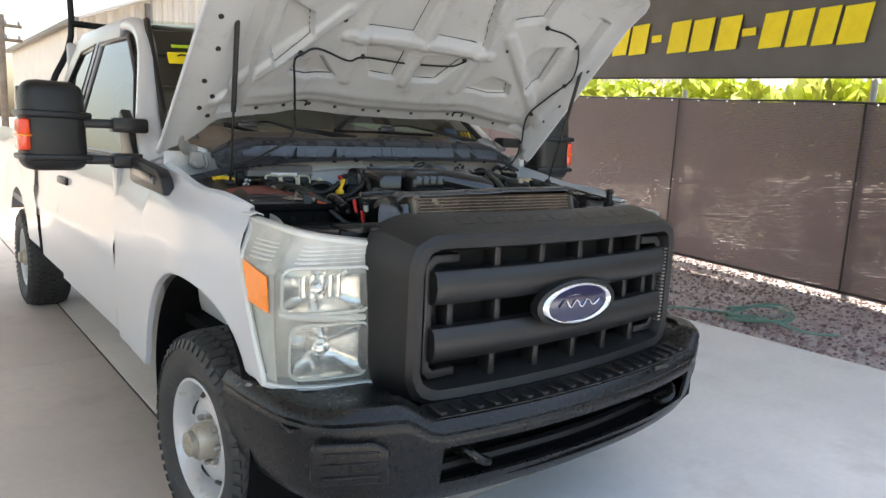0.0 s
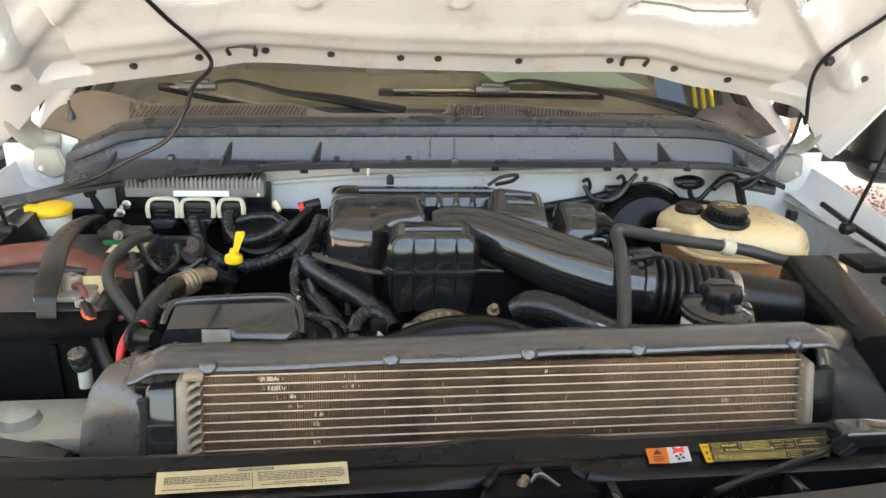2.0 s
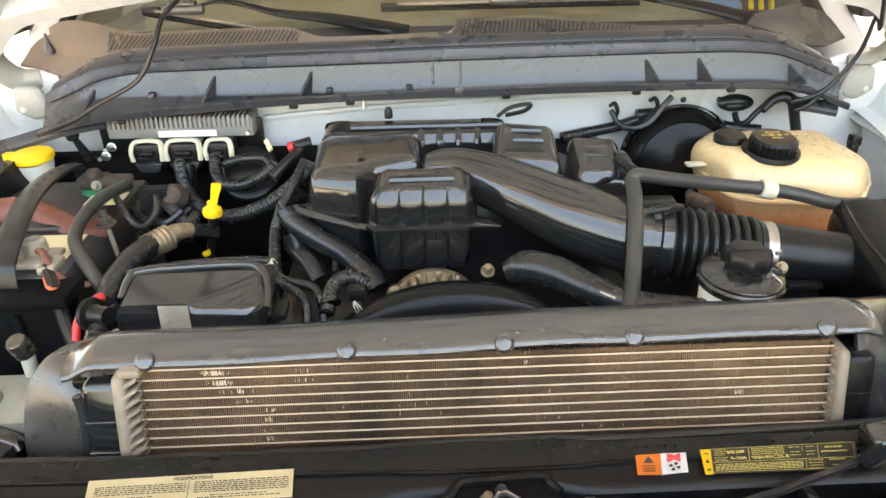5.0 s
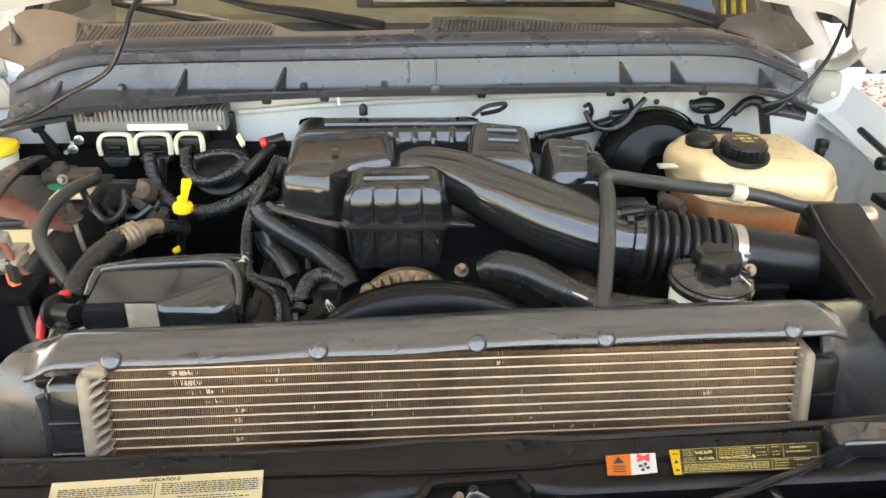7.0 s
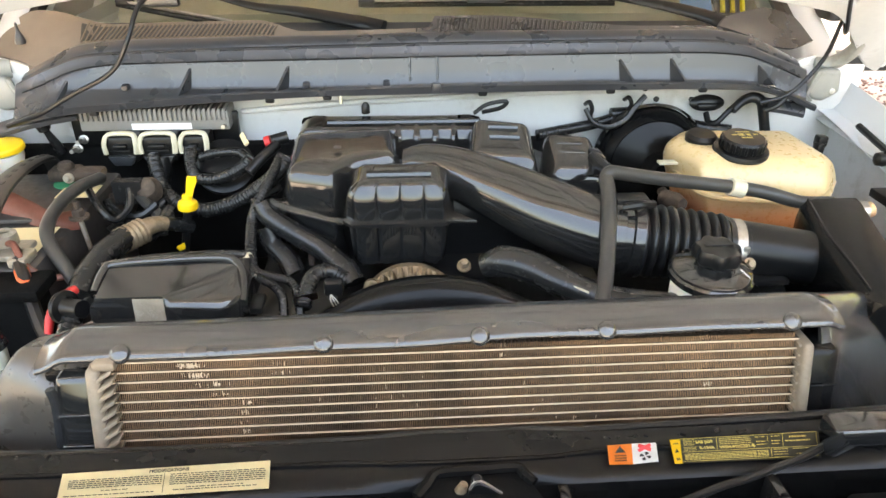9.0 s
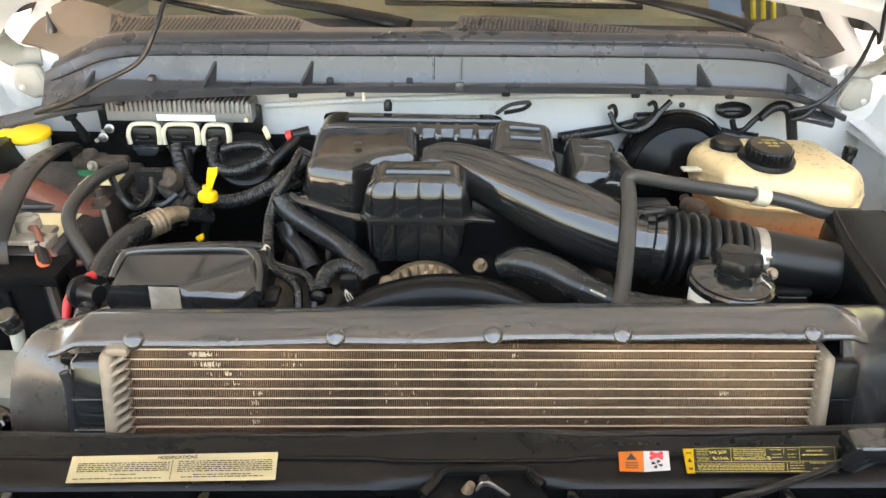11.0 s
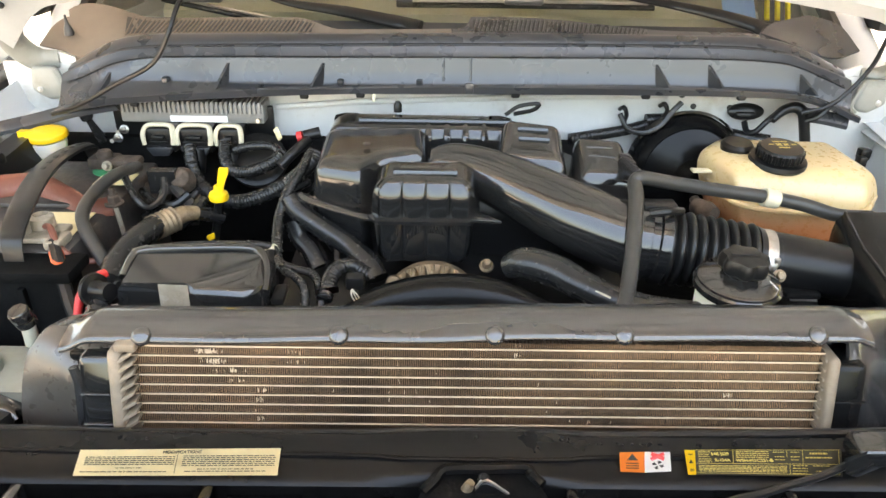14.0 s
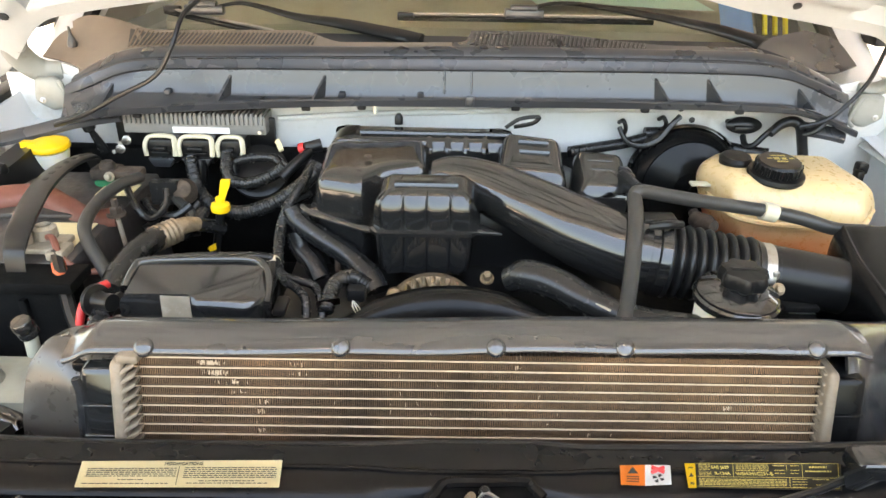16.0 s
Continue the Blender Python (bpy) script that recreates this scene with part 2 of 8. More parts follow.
def concrete(name, col, warm):
    m = mat(name, col, 0.62, var=0.10, scale=0.9, fine=26, bump=0.12, bscale=120, dirt=warm, dirt_amt=0.22, dirt_scale=1.6, rvar=0.2)
    return m


# first slab paler than the tan one to stand in for sky glare
M_SLAB = concrete("glare_pale_concrete", (0.82, 0.80, 0.765), (0.70, 0.675, 0.63))
M_SLAB2 = concrete("tan_concrete", (0.80, 0.71, 0.615), (0.66, 0.57, 0.48))
M_JOINT = mat("joint_filler", (0.12, 0.11, 0.10), 0.85, var=0.2)


def gravel_material():
    m = mat("purple_brown_gravel", (0.30, 0.22, 0.22), 0.85, var=0.3, scale=30, fine=200, bump=0.3)
    n, l = m.node_tree.nodes, m.node_tree.links
    geo, rmp = n.new("ShaderNodeNewGeometry"), n.new("ShaderNodeValToRGB")
    l.new(geo.outputs["Random Per Island"], rmp.inputs[0])
    stops = ((0.0, (0.16, 0.11, 0.11)), (0.35, (0.30, 0.20, 0.19)), (0.7, (0.42, 0.33, 0.32)), (1.0, (0.58, 0.53, 0.50)))
    rmp.color_ramp.elements[0].color, rmp.color_ramp.elements[1].color = (*stops[0][1], 1), (*stops[3][1], 1)
    for p, c in stops[1:3]:
        e = rmp.color_ramp.elements.new(p)
        e.color = (*c, 1)
    l.new(rmp.outputs[0], n["Principled BSDF"].inputs["Base Color"])
    return m


M_GRAVEL = gravel_material()


def fence_material():
    """Woven privacy mesh: brown, a little light coming through the weave."""
    m = bpy.data.materials.new("brown_privacy_mesh")
    m.use_nodes = True
    n, l = m.node_tree.nodes, m.node_tree.links
    b = n["Principled BSDF"]
    tc = n.new("ShaderNodeTexCoord")
    big = n.new("ShaderNodeTexNoise")
    big.inputs["Scale"].default_value = 1.1
    l.new(tc.outputs["Object"], big.inputs["Vector"])
    rmp = n.new("ShaderNodeValToRGB")
    rmp.color_ramp.elements[0].color, rmp.color_ramp.elements[1].color = (0.082, 0.063, 0.066, 1), (0.122, 0.098, 0.100, 1)
    l.new(big.outputs["Fac"], rmp.inputs[0])
    l.new(rmp.outputs[0], b.inputs["Base Color"])
    b.inputs["Roughness"].default_value = 0.6
    tl, tr = n.new("ShaderNodeBsdfTranslucent"), n.new("ShaderNodeBsdfTransparent")
    tl.inputs["Color"].default_value = (0.26, 0.19, 0.19, 1)
    m1, m2 = n.new("ShaderNodeMixShader"), n.new("ShaderNodeMixShader")
    m1.inputs[0].default_value = 0.16
    l.new(b.outputs[0], m1.inputs[1])
    l.new(tl.outputs[0], m1.inputs[2])
    # small slits between the threads, in slanting rows and loose patches
    mp = n.new("ShaderNodeMapping")
    mp.inputs["Rotation"].default_value = (radians(22), 0, 0)
    mp.inputs["Scale"].default_value = (1, 12, 26)
    l.new(tc.outputs["Object"], mp.inputs["Vector"])
    dash = n.new("ShaderNodeTexNoise")
    dash.inputs["Scale"].default_value, dash.inputs["Detail"].default_value = 1.2, 2.0
    l.new(mp.outputs[0], dash.inputs["Vector"])
    mp2 = n.new("ShaderNodeMapping")
    mp2.inputs["Rotation"].default_value = (radians(7), 0, 0)
    l.new(tc.outputs["Object"], mp2.inputs["Vector"])
    wave = n.new("ShaderNodeTexWave")
    wave.bands_direction = "Z"
    wave.inputs["Scale"].default_value, wave.inputs["Distortion"].default_value, wave.inputs["Detail"].default_value, wave.inputs["Detail Scale"].default_value = 10.5, 3.4, 2.0, 0.9
    l.new(mp2.outputs[0], wave.inputs["Vector"])
    slit = n.new("ShaderNodeMath")
    slit.operation = "MULTIPLY"
    l.new(wave.outputs["Fac"], slit.inputs[0])
    l.new(dash.outputs["Fac"], slit.inputs[1])
    patch = n.new("ShaderNodeTexNoise")
    patch.inputs["Scale"].default_value = 0.9
    l.new(tc.outputs["Object"], patch.inputs["Vector"])
    s1, s2, mu = n.new("ShaderNodeMapRange"), n.new("ShaderNodeMapRange"), n.new("ShaderNodeMath")
    for s, lo, hi in ((s1, 0.40, 0.54), (s2, 0.34, 0.54)):
        s.inputs[1].default_value, s.inputs[2].default_value = lo, hi
    mu.operation = "MULTIPLY"
    l.new(slit.outputs[0], s1.inputs[0])
    l.new(patch.outputs["Fac"], s2.inputs[0])
    l.new(s1.outputs[0], mu.inputs[0])
    l.new(s2.outputs[0], mu.inputs[1])
    sc = n.new("ShaderNodeMath")
    sc.operation = "MULTIPLY"
    sc.inputs[1].default_value = 0.3
    l.new(mu.outputs[0], sc.inputs[0])
    l.new(sc.outputs[0], m2.inputs[0])
    l.new(m1.outputs[0], m2.inputs[1])
    l.new(tr.outputs[0], m2.inputs[2])
    l.new(m2.outputs[0], n["Material Output"].inputs["Surface"])
    return m


M_FENCE = fence_material()


def tank_material():
    """Aged translucent plastic, coolant showing orange in the lower part."""
    m = mat("aged_coolant_plastic", (0.58, 0.44, 0.24), 0.30, var=0.03, scale=9, bump=0.0, sub=0.12, coat=0.4)
    n, l = m.node_tree.nodes, m.node_tree.links
    b = n["Principled BSDF"]
    old = b.inputs["Base Color"].links[0].from_socket
    tc, sx, noi, ma, mr, mx = (n.new("ShaderNodeTexCoord"), n.new("ShaderNodeSeparateXYZ"), n.new("ShaderNodeTexNoise"),
                               n.new("ShaderNodeMath"), n.new("ShaderNodeMapRange"), n.new("ShaderNodeMix"))
    l.new(tc.outputs["Object"], sx.inputs[0])
    noi.inputs["Scale"].default_value = 12
    l.new(tc.outputs["Object"], noi.inputs["Vector"])
    ma.operation = "MULTIPLY_ADD"
    ma.inputs[1].default_value = 0.03
    l.new(noi.outputs["Fac"], ma.inputs[0])
    l.new(sx.outputs["Z"], ma.inputs[2])
    mr.inputs[1].default_value, mr.inputs[2].default_value = 1.200, 1.150
    l.new(ma.outputs[0], mr.inputs[0])
    mx.data_type = "RGBA"
    l.new(mr.outputs[0], mx.inputs[0])
    l.new(old, mx.inputs[6])
    mx.inputs[7].default_value = (0.52, 0.19, 0.075, 1)
    l.new(mx.outputs[2], b.inputs["Base Color"])
    return m


M_TANK = tank_material()


# ---------------------------------------------------------------- builders
def part(name, bm, material, parent=None, label="", angle=38):
    """One mesh object from a bmesh, under a thing or a part."""
    bmesh.ops.recalc_face_normals(bm, faces=bm.faces)
    me = bpy.data.meshes.new(name)
    bm.to_mesh(me)
    bm.free()
    me.materials.append(material)
    for p in me.polygons:
        p.use_smooth = True
    me.set_sharp_from_angle(angle=radians(angle))
    ob = new(name, me)
    if parent is not None:
        ob.parent = parent
        if parent.type == "EMPTY":
            ob.matrix_parent_inverse = Matrix.Translation(parent.location).inverted()
    if label:
        ob["label"] = label
    return ob


def raw(name, verts, faces, material, parent=None, label="", smooth=True):
    me = bpy.data.meshes.new(name)
    me.from_pydata([tuple(v) for v in verts], [], faces)
    me.materials.append(material)
    if smooth:
        for p in me.polygons:
            p.use_smooth = True
        me.set_sharp_from_angle(angle=radians(40))
    ob = new(name, me)
    if parent is not None:
        ob.parent = parent
        if parent.type == "EMPTY":
            ob.matrix_parent_inverse = Matrix.Translation(parent.location).inverted()
    if label:
        ob["label"] = label
    return ob


def join(*bms):
    """Adds the later bmeshes to the first."""
    base = bms[0]
    for other in bms[1:]:
        me = bpy.data.meshes.new("tmp")
        other.to_mesh(me)
        other.free()
        base.from_mesh(me)
        bpy.data.meshes.remove(me)
    return base


def bevel(bm, w, seg=2, limit=30):
    if w > 0:
        es = [e for e in bm.edges if len(e.link_faces) == 2 and e.calc_face_angle(0) > radians(limit)]
        bmesh.ops.bevel(bm, geom=es, offset=w, segments=seg, profile=0.5, affect="EDGES", clamp_overlap=True)
    return bm


def rbox(lo, hi, w=0.004, seg=2, m=None, taper=(1.0, 1.0)):
    """A box with rounded edges; taper shrinks its top; m turns it."""
    bm = bmesh.new()
    bmesh.ops.create_cube(bm, size=1)
    c = [(a + b) / 2 for a, b in zip(lo, hi)]
    d = [b - a for a, b in zip(lo, hi)]
    for v in bm.verts:
        k = taper if v.co.z > 0 else (1, 1)
        v.co = Vector((c[0] + v.co.x * d[0] * k[0], c[1] + v.co.y * d[1] * k[1], c[2] + v.co.z * d[2]))
    bevel(bm, min(w, 0.45 * min(d)), seg)
    if m is not None:
        bm.transform(m)
    return bm


def prism(pts, axis, a, b, w=0.0, seg=2, m=None):
    """A flat outline pushed along an axis from a to b. Outline: (y, z) for x, (x, z) for y, (x, y) for z."""
    bm = bmesh.new()

    def put(p, k):
        return {"x": (k, p[0], p[1]), "y": (p[0], k, p[1]), "z": (p[0], p[1], k)}[axis]

    va, vb = [bm.verts.new(put(p, a)) for p in pts], [bm.verts.new(put(p, b)) for p in pts]
    bm.faces.new(va), bm.faces.new(list(reversed(vb)))
    for i in range(len(pts)):
        j = (i + 1) % len(pts)
        bm.faces.new((va[i], vb[i], vb[j], va[j]))
    bmesh.ops.recalc_face_normals(bm, faces=bm.faces)
    bevel(bm, w, seg)
    if m is not None:
        bm.transform(m)
    return bm


def loft(rings, cap=True, closed=True):
    bm = bmesh.new()
    rows = [[bm.verts.new(p) for p in r] for r in rings]
    n = len(rows[0])
    for r, s in zip(rows, rows[1:]):
        for i in range(n if closed else n - 1):
            j = (i + 1) % n
            bm.faces.new((r[i], r[j], s[j], s[i]))
    if cap and closed:
        bm.faces.new(rows[0])
        bm.faces.new(list(reversed(rows[-1])))
    return bm


def lathe(profile, origin=(0, 0, 0), axis=(0, 0, 1), seg=24, wave=0.0, lobes=0, cap=True):
    """Turned form: (radius, height) pairs round an axis; lobes scallop its rim."""
    q = Vector((0, 0, 1)).rotation_difference(Vector(axis).normalized())
    rings = []
    for r, h in profile:
        ring = []
        for i in range(seg):
            a = 2 * math.pi * i / seg
            k = r * (1 + wave * math.cos(lobes * a)) if lobes else r
            ring.append(Vector(origin) + q @ Vector((k * math.cos(a), k * math.sin(a), h)))
        rings.append(ring)
    return loft(rings, cap)


def spline(pts, n=8):
    """A smooth line through the points."""
    p = [Vector(q) for q in pts]
    if len(p) < 3:
        return [p[0].lerp(p[-1], i / n) for i in range(n + 1)]
    e = [2 * p[0] - p[1], *p, 2 * p[-1] - p[-2]]
    out = []
    for i in range(1, len(e) - 2):
        for k in range(n):
            t = k / n
            a, b, c, d = e[i - 1:i + 3]
            out.append(0.5 * (2 * b + (c - a) * t + (2 * a - 5 * b + 4 * c - d) * t * t + (3 * b - a - 3 * c + d) * t ** 3))
    out.append(p[-1])
    return out


def tube(pts, r, seg=10, n=8, ripple=0.0, pitch=0.006, cap=True, flat=1.0):
    """A round hose or wire through the points; ripple makes it corrugated; r may be a list along the points."""
    line = spline(pts, n)
    if ripple:
        fine, acc = [line[0]], 0.0
        for a, b in zip(line, line[1:]):
            k = max(1, int((b - a).length / (pitch / 4)))
            fine += [a.lerp(b, (i + 1) / k) for i in range(k)]
        line = fine
    total = len(line) - 1
    rings, side, run = [], None, 0.0
    for i, p in enumerate(line):
        t = (line[min(i + 1, total)] - line[max(i - 1, 0)]).normalized()
        if side is None:
            side = t.orthogonal().normalized()
        side = (side - t * side.dot(t)).normalized()
        up = t.cross(side)
        if i:
            run += (p - line[i - 1]).length
        if isinstance(r, (list, tuple)):
            f = i / total * (len(r) - 1)
            j = min(int(f), len(r) - 2)
            rad = r[j] * (1 - f + j) + r[j + 1] * (f - j)
        else:
            rad = r
        rad += ripple * math.cos(2 * math.pi * run / pitch) if ripple else 0.0
        rings.append([p + side * (rad * math.cos(2 * math.pi * k / seg)) + up * (rad * flat * math.sin(2 * math.pi * k / seg)) for k in range(seg)])
    return loft(rings, cap)


def sheet(f, nu, nv, thick=0.0):
    """A surface f(u, v), u and v from 0 to 1, given depth along its normals when thick."""
    bm = bmesh.new()
    g = [[bm.verts.new(f(i / nu, j / nv)) for j in range(nv + 1)] for i in range(nu + 1)]
    for i in range(nu):
        for j in range(nv):
            bm.faces.new((g[i][j], g[i + 1][j], g[i + 1][j + 1], g[i][j + 1]))
    if thick:
        bm.normal_update()
        bmesh.ops.solidify(bm, geom=bm.faces[:], thickness=thick)
    return bm


def disc_bolt(c, axis, r=0.008, h=0.006, six=True):
    return join(lathe([(r * 1.5, 0), (r * 1.5, h * 0.25), (r * 1.4, h * 0.3)], c, axis, 16),
                lathe([(r, h * 0.25), (r, h), (r * 0.8, h * 1.15)], c, axis, 6 if six else 16))


def text_mesh(body, size, m, depth=0.0003):
    cu = bpy.data.curves.new("txt", "FONT")
    cu.body, cu.size, cu.extrude, cu.align_x, cu.align_y = body, size, depth, "LEFT", "CENTER"
    ob = bpy.data.objects.new("txt", cu)
    me = bpy.data.meshes.new_from_object(ob)
    bm = bmesh.new()
    bm.from_mesh(me)
    bm.transform(m)
    bpy.data.objects.remove(ob)
    bpy.data.meshes.remove(me)
    bpy.data.curves.remove(cu)
    return bm


def thing(name, label, category, at=(0, 0, 0), group="", kind=""):
    ob = new(name)
    ob.location = at
    ob.empty_display_size = 0.1
    return tagged(ob, label, category, group, kind)


# ---------------------------------------------------------------- the place
def structure(name, bm, material, label="", angle=38):
    return tagged(part(name, bm, material, None, label, angle), kind="structure")


# ground to the horizon, a paved bay on top of it
structure("ground", sheet(lambda u, v: (-900 + 1800 * u, -900 + 1800 * v, -0.06), 8, 8), M_EARTH, "dry pale earth reaching to the horizon")
JX = -0.775
structure("pavement", prism([(JX + 0.006, -14), (3.42, -14), (3.42, 9.0), (0.554, 9.0), (0.554, 0.458), (JX + 0.006, 0.458)], "z", -0.2, 0.0, 0.003, 1), M_SLAB, "pale smooth concrete slab under the canopy, sky glare in its tone")
structure("pavement_2", join(*[rbox((x0 + 0.004, y0 + 0.004, -0.2), (x1 - 0.004, y1 - 0.004, 0.0), 0.004)
                               for x0, x1, y0, y1 in ((-7.5, JX - 0.004, -14, -1.9), (-7.5, JX - 0.004, -1.9, 2.98), (-7.5, JX - 0.004, 2.98, 9.0), (JX + 0.004, 0.546, 0.466, 2.98), (JX + 0.004, 0.546, 2.98, 9.0))]),
          M_SLAB2, "tan stained concrete slabs with saw-cut joints")
structure("joint", rbox((-7.5, -14, -0.2), (3.4, 9.0, -0.012), 0), M_JOINT, "dark filler in the slab joints")

# gravel strip along the fence
structure("gravel_bed", rbox((3.42, -14, -0.2), (9.5, 14, -0.03), 0), M_GRAVEL, "bed of purple-brown gravel")
rng = np.random.default_rng(4)
ico = bmesh.new()
bmesh.ops.create_icosphere(ico, subdivisions=1, radius=1)
IV, IF = np.array([v.co for v in ico.verts]), [[v.index for v in f.verts] for f in ico.faces]
ico.free()
gv, gf = [], []
for k in range(9000):
    x, y = 3.44 + 3.0 * rng.random() ** 1.2, -1.6 + 7.6 * rng.random()
    if x > 5.35 + 0.24 * y + 0.3:
        continue
    s = rng.uniform(0.008, 0.021)
    a, c, sn = rng.random() * 6.28, 0, 0
    c, sn = math.cos(a), math.sin(a)
    p = IV * rng.uniform(0.75, 1.25, (len(IV), 1)) * (s * rng.uniform(0.8, 1.4), s, s * 0.65)
    p = np.stack((p[:, 0] * c - p[:, 1] * sn + x, p[:, 0] * sn + p[:, 1] * c + y, p[:, 2] - 0.02 + 0.018 * rng.random()), 1)
    gf += [[i + len(gv) for i in f] for f in IF]
    gv += p.tolist()
tagged(raw("gravel", gv, gf, M_GRAVEL, None, "loose purple-brown crushed gravel beside the slab", smooth=False), category="gravel", kind="stuff")

# fence: leans away from the truck's line
F0, F1 = Vector((5.33, 0.0, 0)), Vector((0.24, 1.0, 0)).normalized()


def on_fence(d, z, out=0.0):
    q = F0 + F1 * d
    return (q.x - out * F1.y, q.y + out * F1.x, z)


fence = thing("fence", "tall chain-link fence covered with brown privacy mesh", "fence", on_fence(0, 0))
part("mesh_screen", sheet(lambda u, v: on_fence(-9 + 22 * u, 0.04 + (1.82 + 0.045 * (-9 + 22 * u)) * v + 0.012 * math.sin(u * 130) * v, 0.02 * math.sin(u * 47) * (1 - abs(2 * v - 1))), 220, 12), M_FENCE, fence, "brown woven privacy mesh")
part("hem", join(tube([on_fence(-9 + 1.1 * i, 1.87 + 0.045 * (-9 + 1.1 * i) - 0.012 * (i % 2), 0.02) for i in range(21)], 0.012, 6, 4),
                 tube([on_fence(-9 + 1.1 * i, 0.07, 0.02) for i in range(21)], 0.014, 6, 2)), M_HEM, fence, "black hem tape")
for i in range(9):
    d = 1.33 + 2.46 * (i - 4)
    part("post", lathe([(0.03, 0), (0.03, 2.12), (0.02, 2.15)], on_fence(d, 0, -0.06), (0, 0, 1), 12), M_POST, fence)
    part("seam", sheet(lambda u, v: on_fence(d - 0.012 + 0.024 * u, 0.05 + (1.81 + 0.045 * d) * v, 0.012 + 0.012), 1, 8, 0.002), M_HEM, fence, "dark seam of the mesh")
for i in range(36):
    part("grommet", lathe([(0.012, 0), (0.012, 0.006), (0.006, 0.007)], on_fence(-6 + 0.45 * i, 1.845 + 0.045 * (-6 + 0.45 * i), 0.035), (-F1.y, F1.x, 0), 10), M_CHROME, fence)

banner = thing("banner", "dark grey vinyl banner with large yellow figures, hung above the fence", "banner", on_fence(0, 2.2))
part("sheet", sheet(lambda u, v: on_fence(-4 + 12 * u, 2.08 + 0.052 * (-4 + 12 * u) + 1.45 * v, 0.05 + 0.015 * math.sin(u * 40) * (1 - v)), 60, 4, 0.004), M_BANNER, banner)
for d0, d1, tall in ((5.1, 4.8, 1), (4.75, 4.42, 1), (4.30, 4.12, 0), (4.0, 3.67, 1), (3.62, 3.29, 1), (3.2, 2.89, 1), (2.82, 2.63, 0), (2.58, 2.29, 1), (2.24, 1.98, 1), (1.93, 1.69, 1), (1.65, 1.36, 1)):
    lo, hi = (2.42 + 0.05 * d1, 2.77 + 0.058 * d1) if tall else (2.56 + 0.05 * d1, 2.63 + 0.055 * d1)
    part("figure_bar", sheet(lambda u, v: on_fence(d0 + (d1 - d0) * u + 0.04 - 0.06 * v * tall, lo + (hi - lo) * v, 0.085), 1, 1, 0.004), M_BANYEL, banner, "plain yellow bar")
part("seam_tape", sheet(lambda u, v: on_fence(-4 + 12 * u, 2.08 + 0.052 * (-4 + 12 * u) + 0.02 * v, 0.075), 30, 1, 0.003), M_HEM, banner)
part("rail", tube([on_fence(-5, 3.28, 0), on_fence(9, 3.95, 0)], 0.03, 10, 4), M_POST, banner)

# sunlit hedge behind the fence
hv, hf = [], []
for k in range(22000):
    d = -9 + 20 * rng.random()
    z = 1.2 + (0.88 + 0.055 * d) * rng.random()
    q = Vector(on_fence(d, z + 0.07 * math.sin(d * 3) + 0.05 * math.sin(d * 11), -0.9 - 1.2 * rng.random()))
    a, b2, c2 = rng.normal(size=3), rng.normal(size=3), 0
    a, b2 = Vector(a).normalized() * 0.13, Vector(b2).normalized() * 0.08
    i = len(hv)
    hv += [q - a, q + b2, q + a, q - b2]
    hf.append((i, i + 1, i + 2, i + 3))
tagged(raw("hedge", hv, hf, M_HEDGE, None, "sunlit yellow-green hedge behind the fence", smooth=False), category="hedge", kind="stuff")

# canopy: ribbed steel sheet on beams and posts
CX0, CX1, CY0, CY1, CZ = -8.5, 6.4, -1.5, 9.5, 4.1


def roof_f(u, v):
    x = CX0 + (CX1 - CX0) * u
    k = (u * 65) % 1.0
    rib = 0.035 if k < 0.22 else 0.0
    return (x, CY0 + (CY1 - CY0) * v, CZ + rib - 0.02 * u)


structure("ceiling", sheet(roof_f, 520, 2, 0.002), M_ROOF, "pale ribbed steel canopy roof")
for i, y in enumerate((-0.4, 3.0, 6.2, 9.3)):
    structure("beam_%d" % (i + 1), join(rbox((CX0, y - 0.07, CZ - 0.30), (CX1, y + 0.07, CZ - 0.285), 0), rbox((CX0, y - 0.006, CZ - 0.29), (CX1, y + 0.006, CZ - 0.06), 0),
                                      rbox((CX0, y - 0.07, CZ - 0.075), (CX1, y + 0.07, CZ - 0.06), 0)), M_BEAM, "brown steel roof beam")
for i in range(7):
    xx = CX0 + 0.3 + i * (CX1 - CX0 - 0.6) / 6
    structure("purlin_%d" % (i + 1), rbox((xx - 0.03, CY0, CZ - 0.06), (xx + 0.03, CY1, CZ - 0.024), 0.003), M_BEAM, "steel purlin under the roof sheet")
for i, (xx, yy) in enumerate(((-8.3, -0.4), (-8.3, 9.3), (6.25, -0.4), (6.3, 9.3))):
    structure("post_%d" % (i + 1), rbox((xx - 0.06, yy - 0.06, -0.06), (xx + 0.06, yy + 0.06, CZ - 0.3), 0.006), M_BEAM, "square steel canopy post")

# metal building beyond the bay
shed = thing("metal_building", "long beige corrugated metal building with a low gable", "building", (12, 17, 0))


def clad(u, v):
    x = 1.9 + 26 * u
    top = 3.68 + 0.44 * min(x - 1.9, 8.0)
    k = (u * 100) % 1.0
    return (x, 17.0 + (0.05 if k < 0.35 else 0.0), top * v)


part("wall", sheet(clad, 600, 1), M_WALLB, shed)
part("roof", sheet(lambda u, v: (1.75 + 26.3 * u, 16.7 + 12 * v, 3.70 + 0.44 * min(26.3 * u, 8.0)), 40, 2, 0.06), M_ROOF, shed)
part("side_wall", rbox((1.9, 17.1, -0.06), (2.0, 28, 3.68), 0), M_WALLB, shed)
part("gutter", rbox((1.7, 16.6, 3.6), (1.85, 28, 3.72), 0.01), M_BEAM, shed)
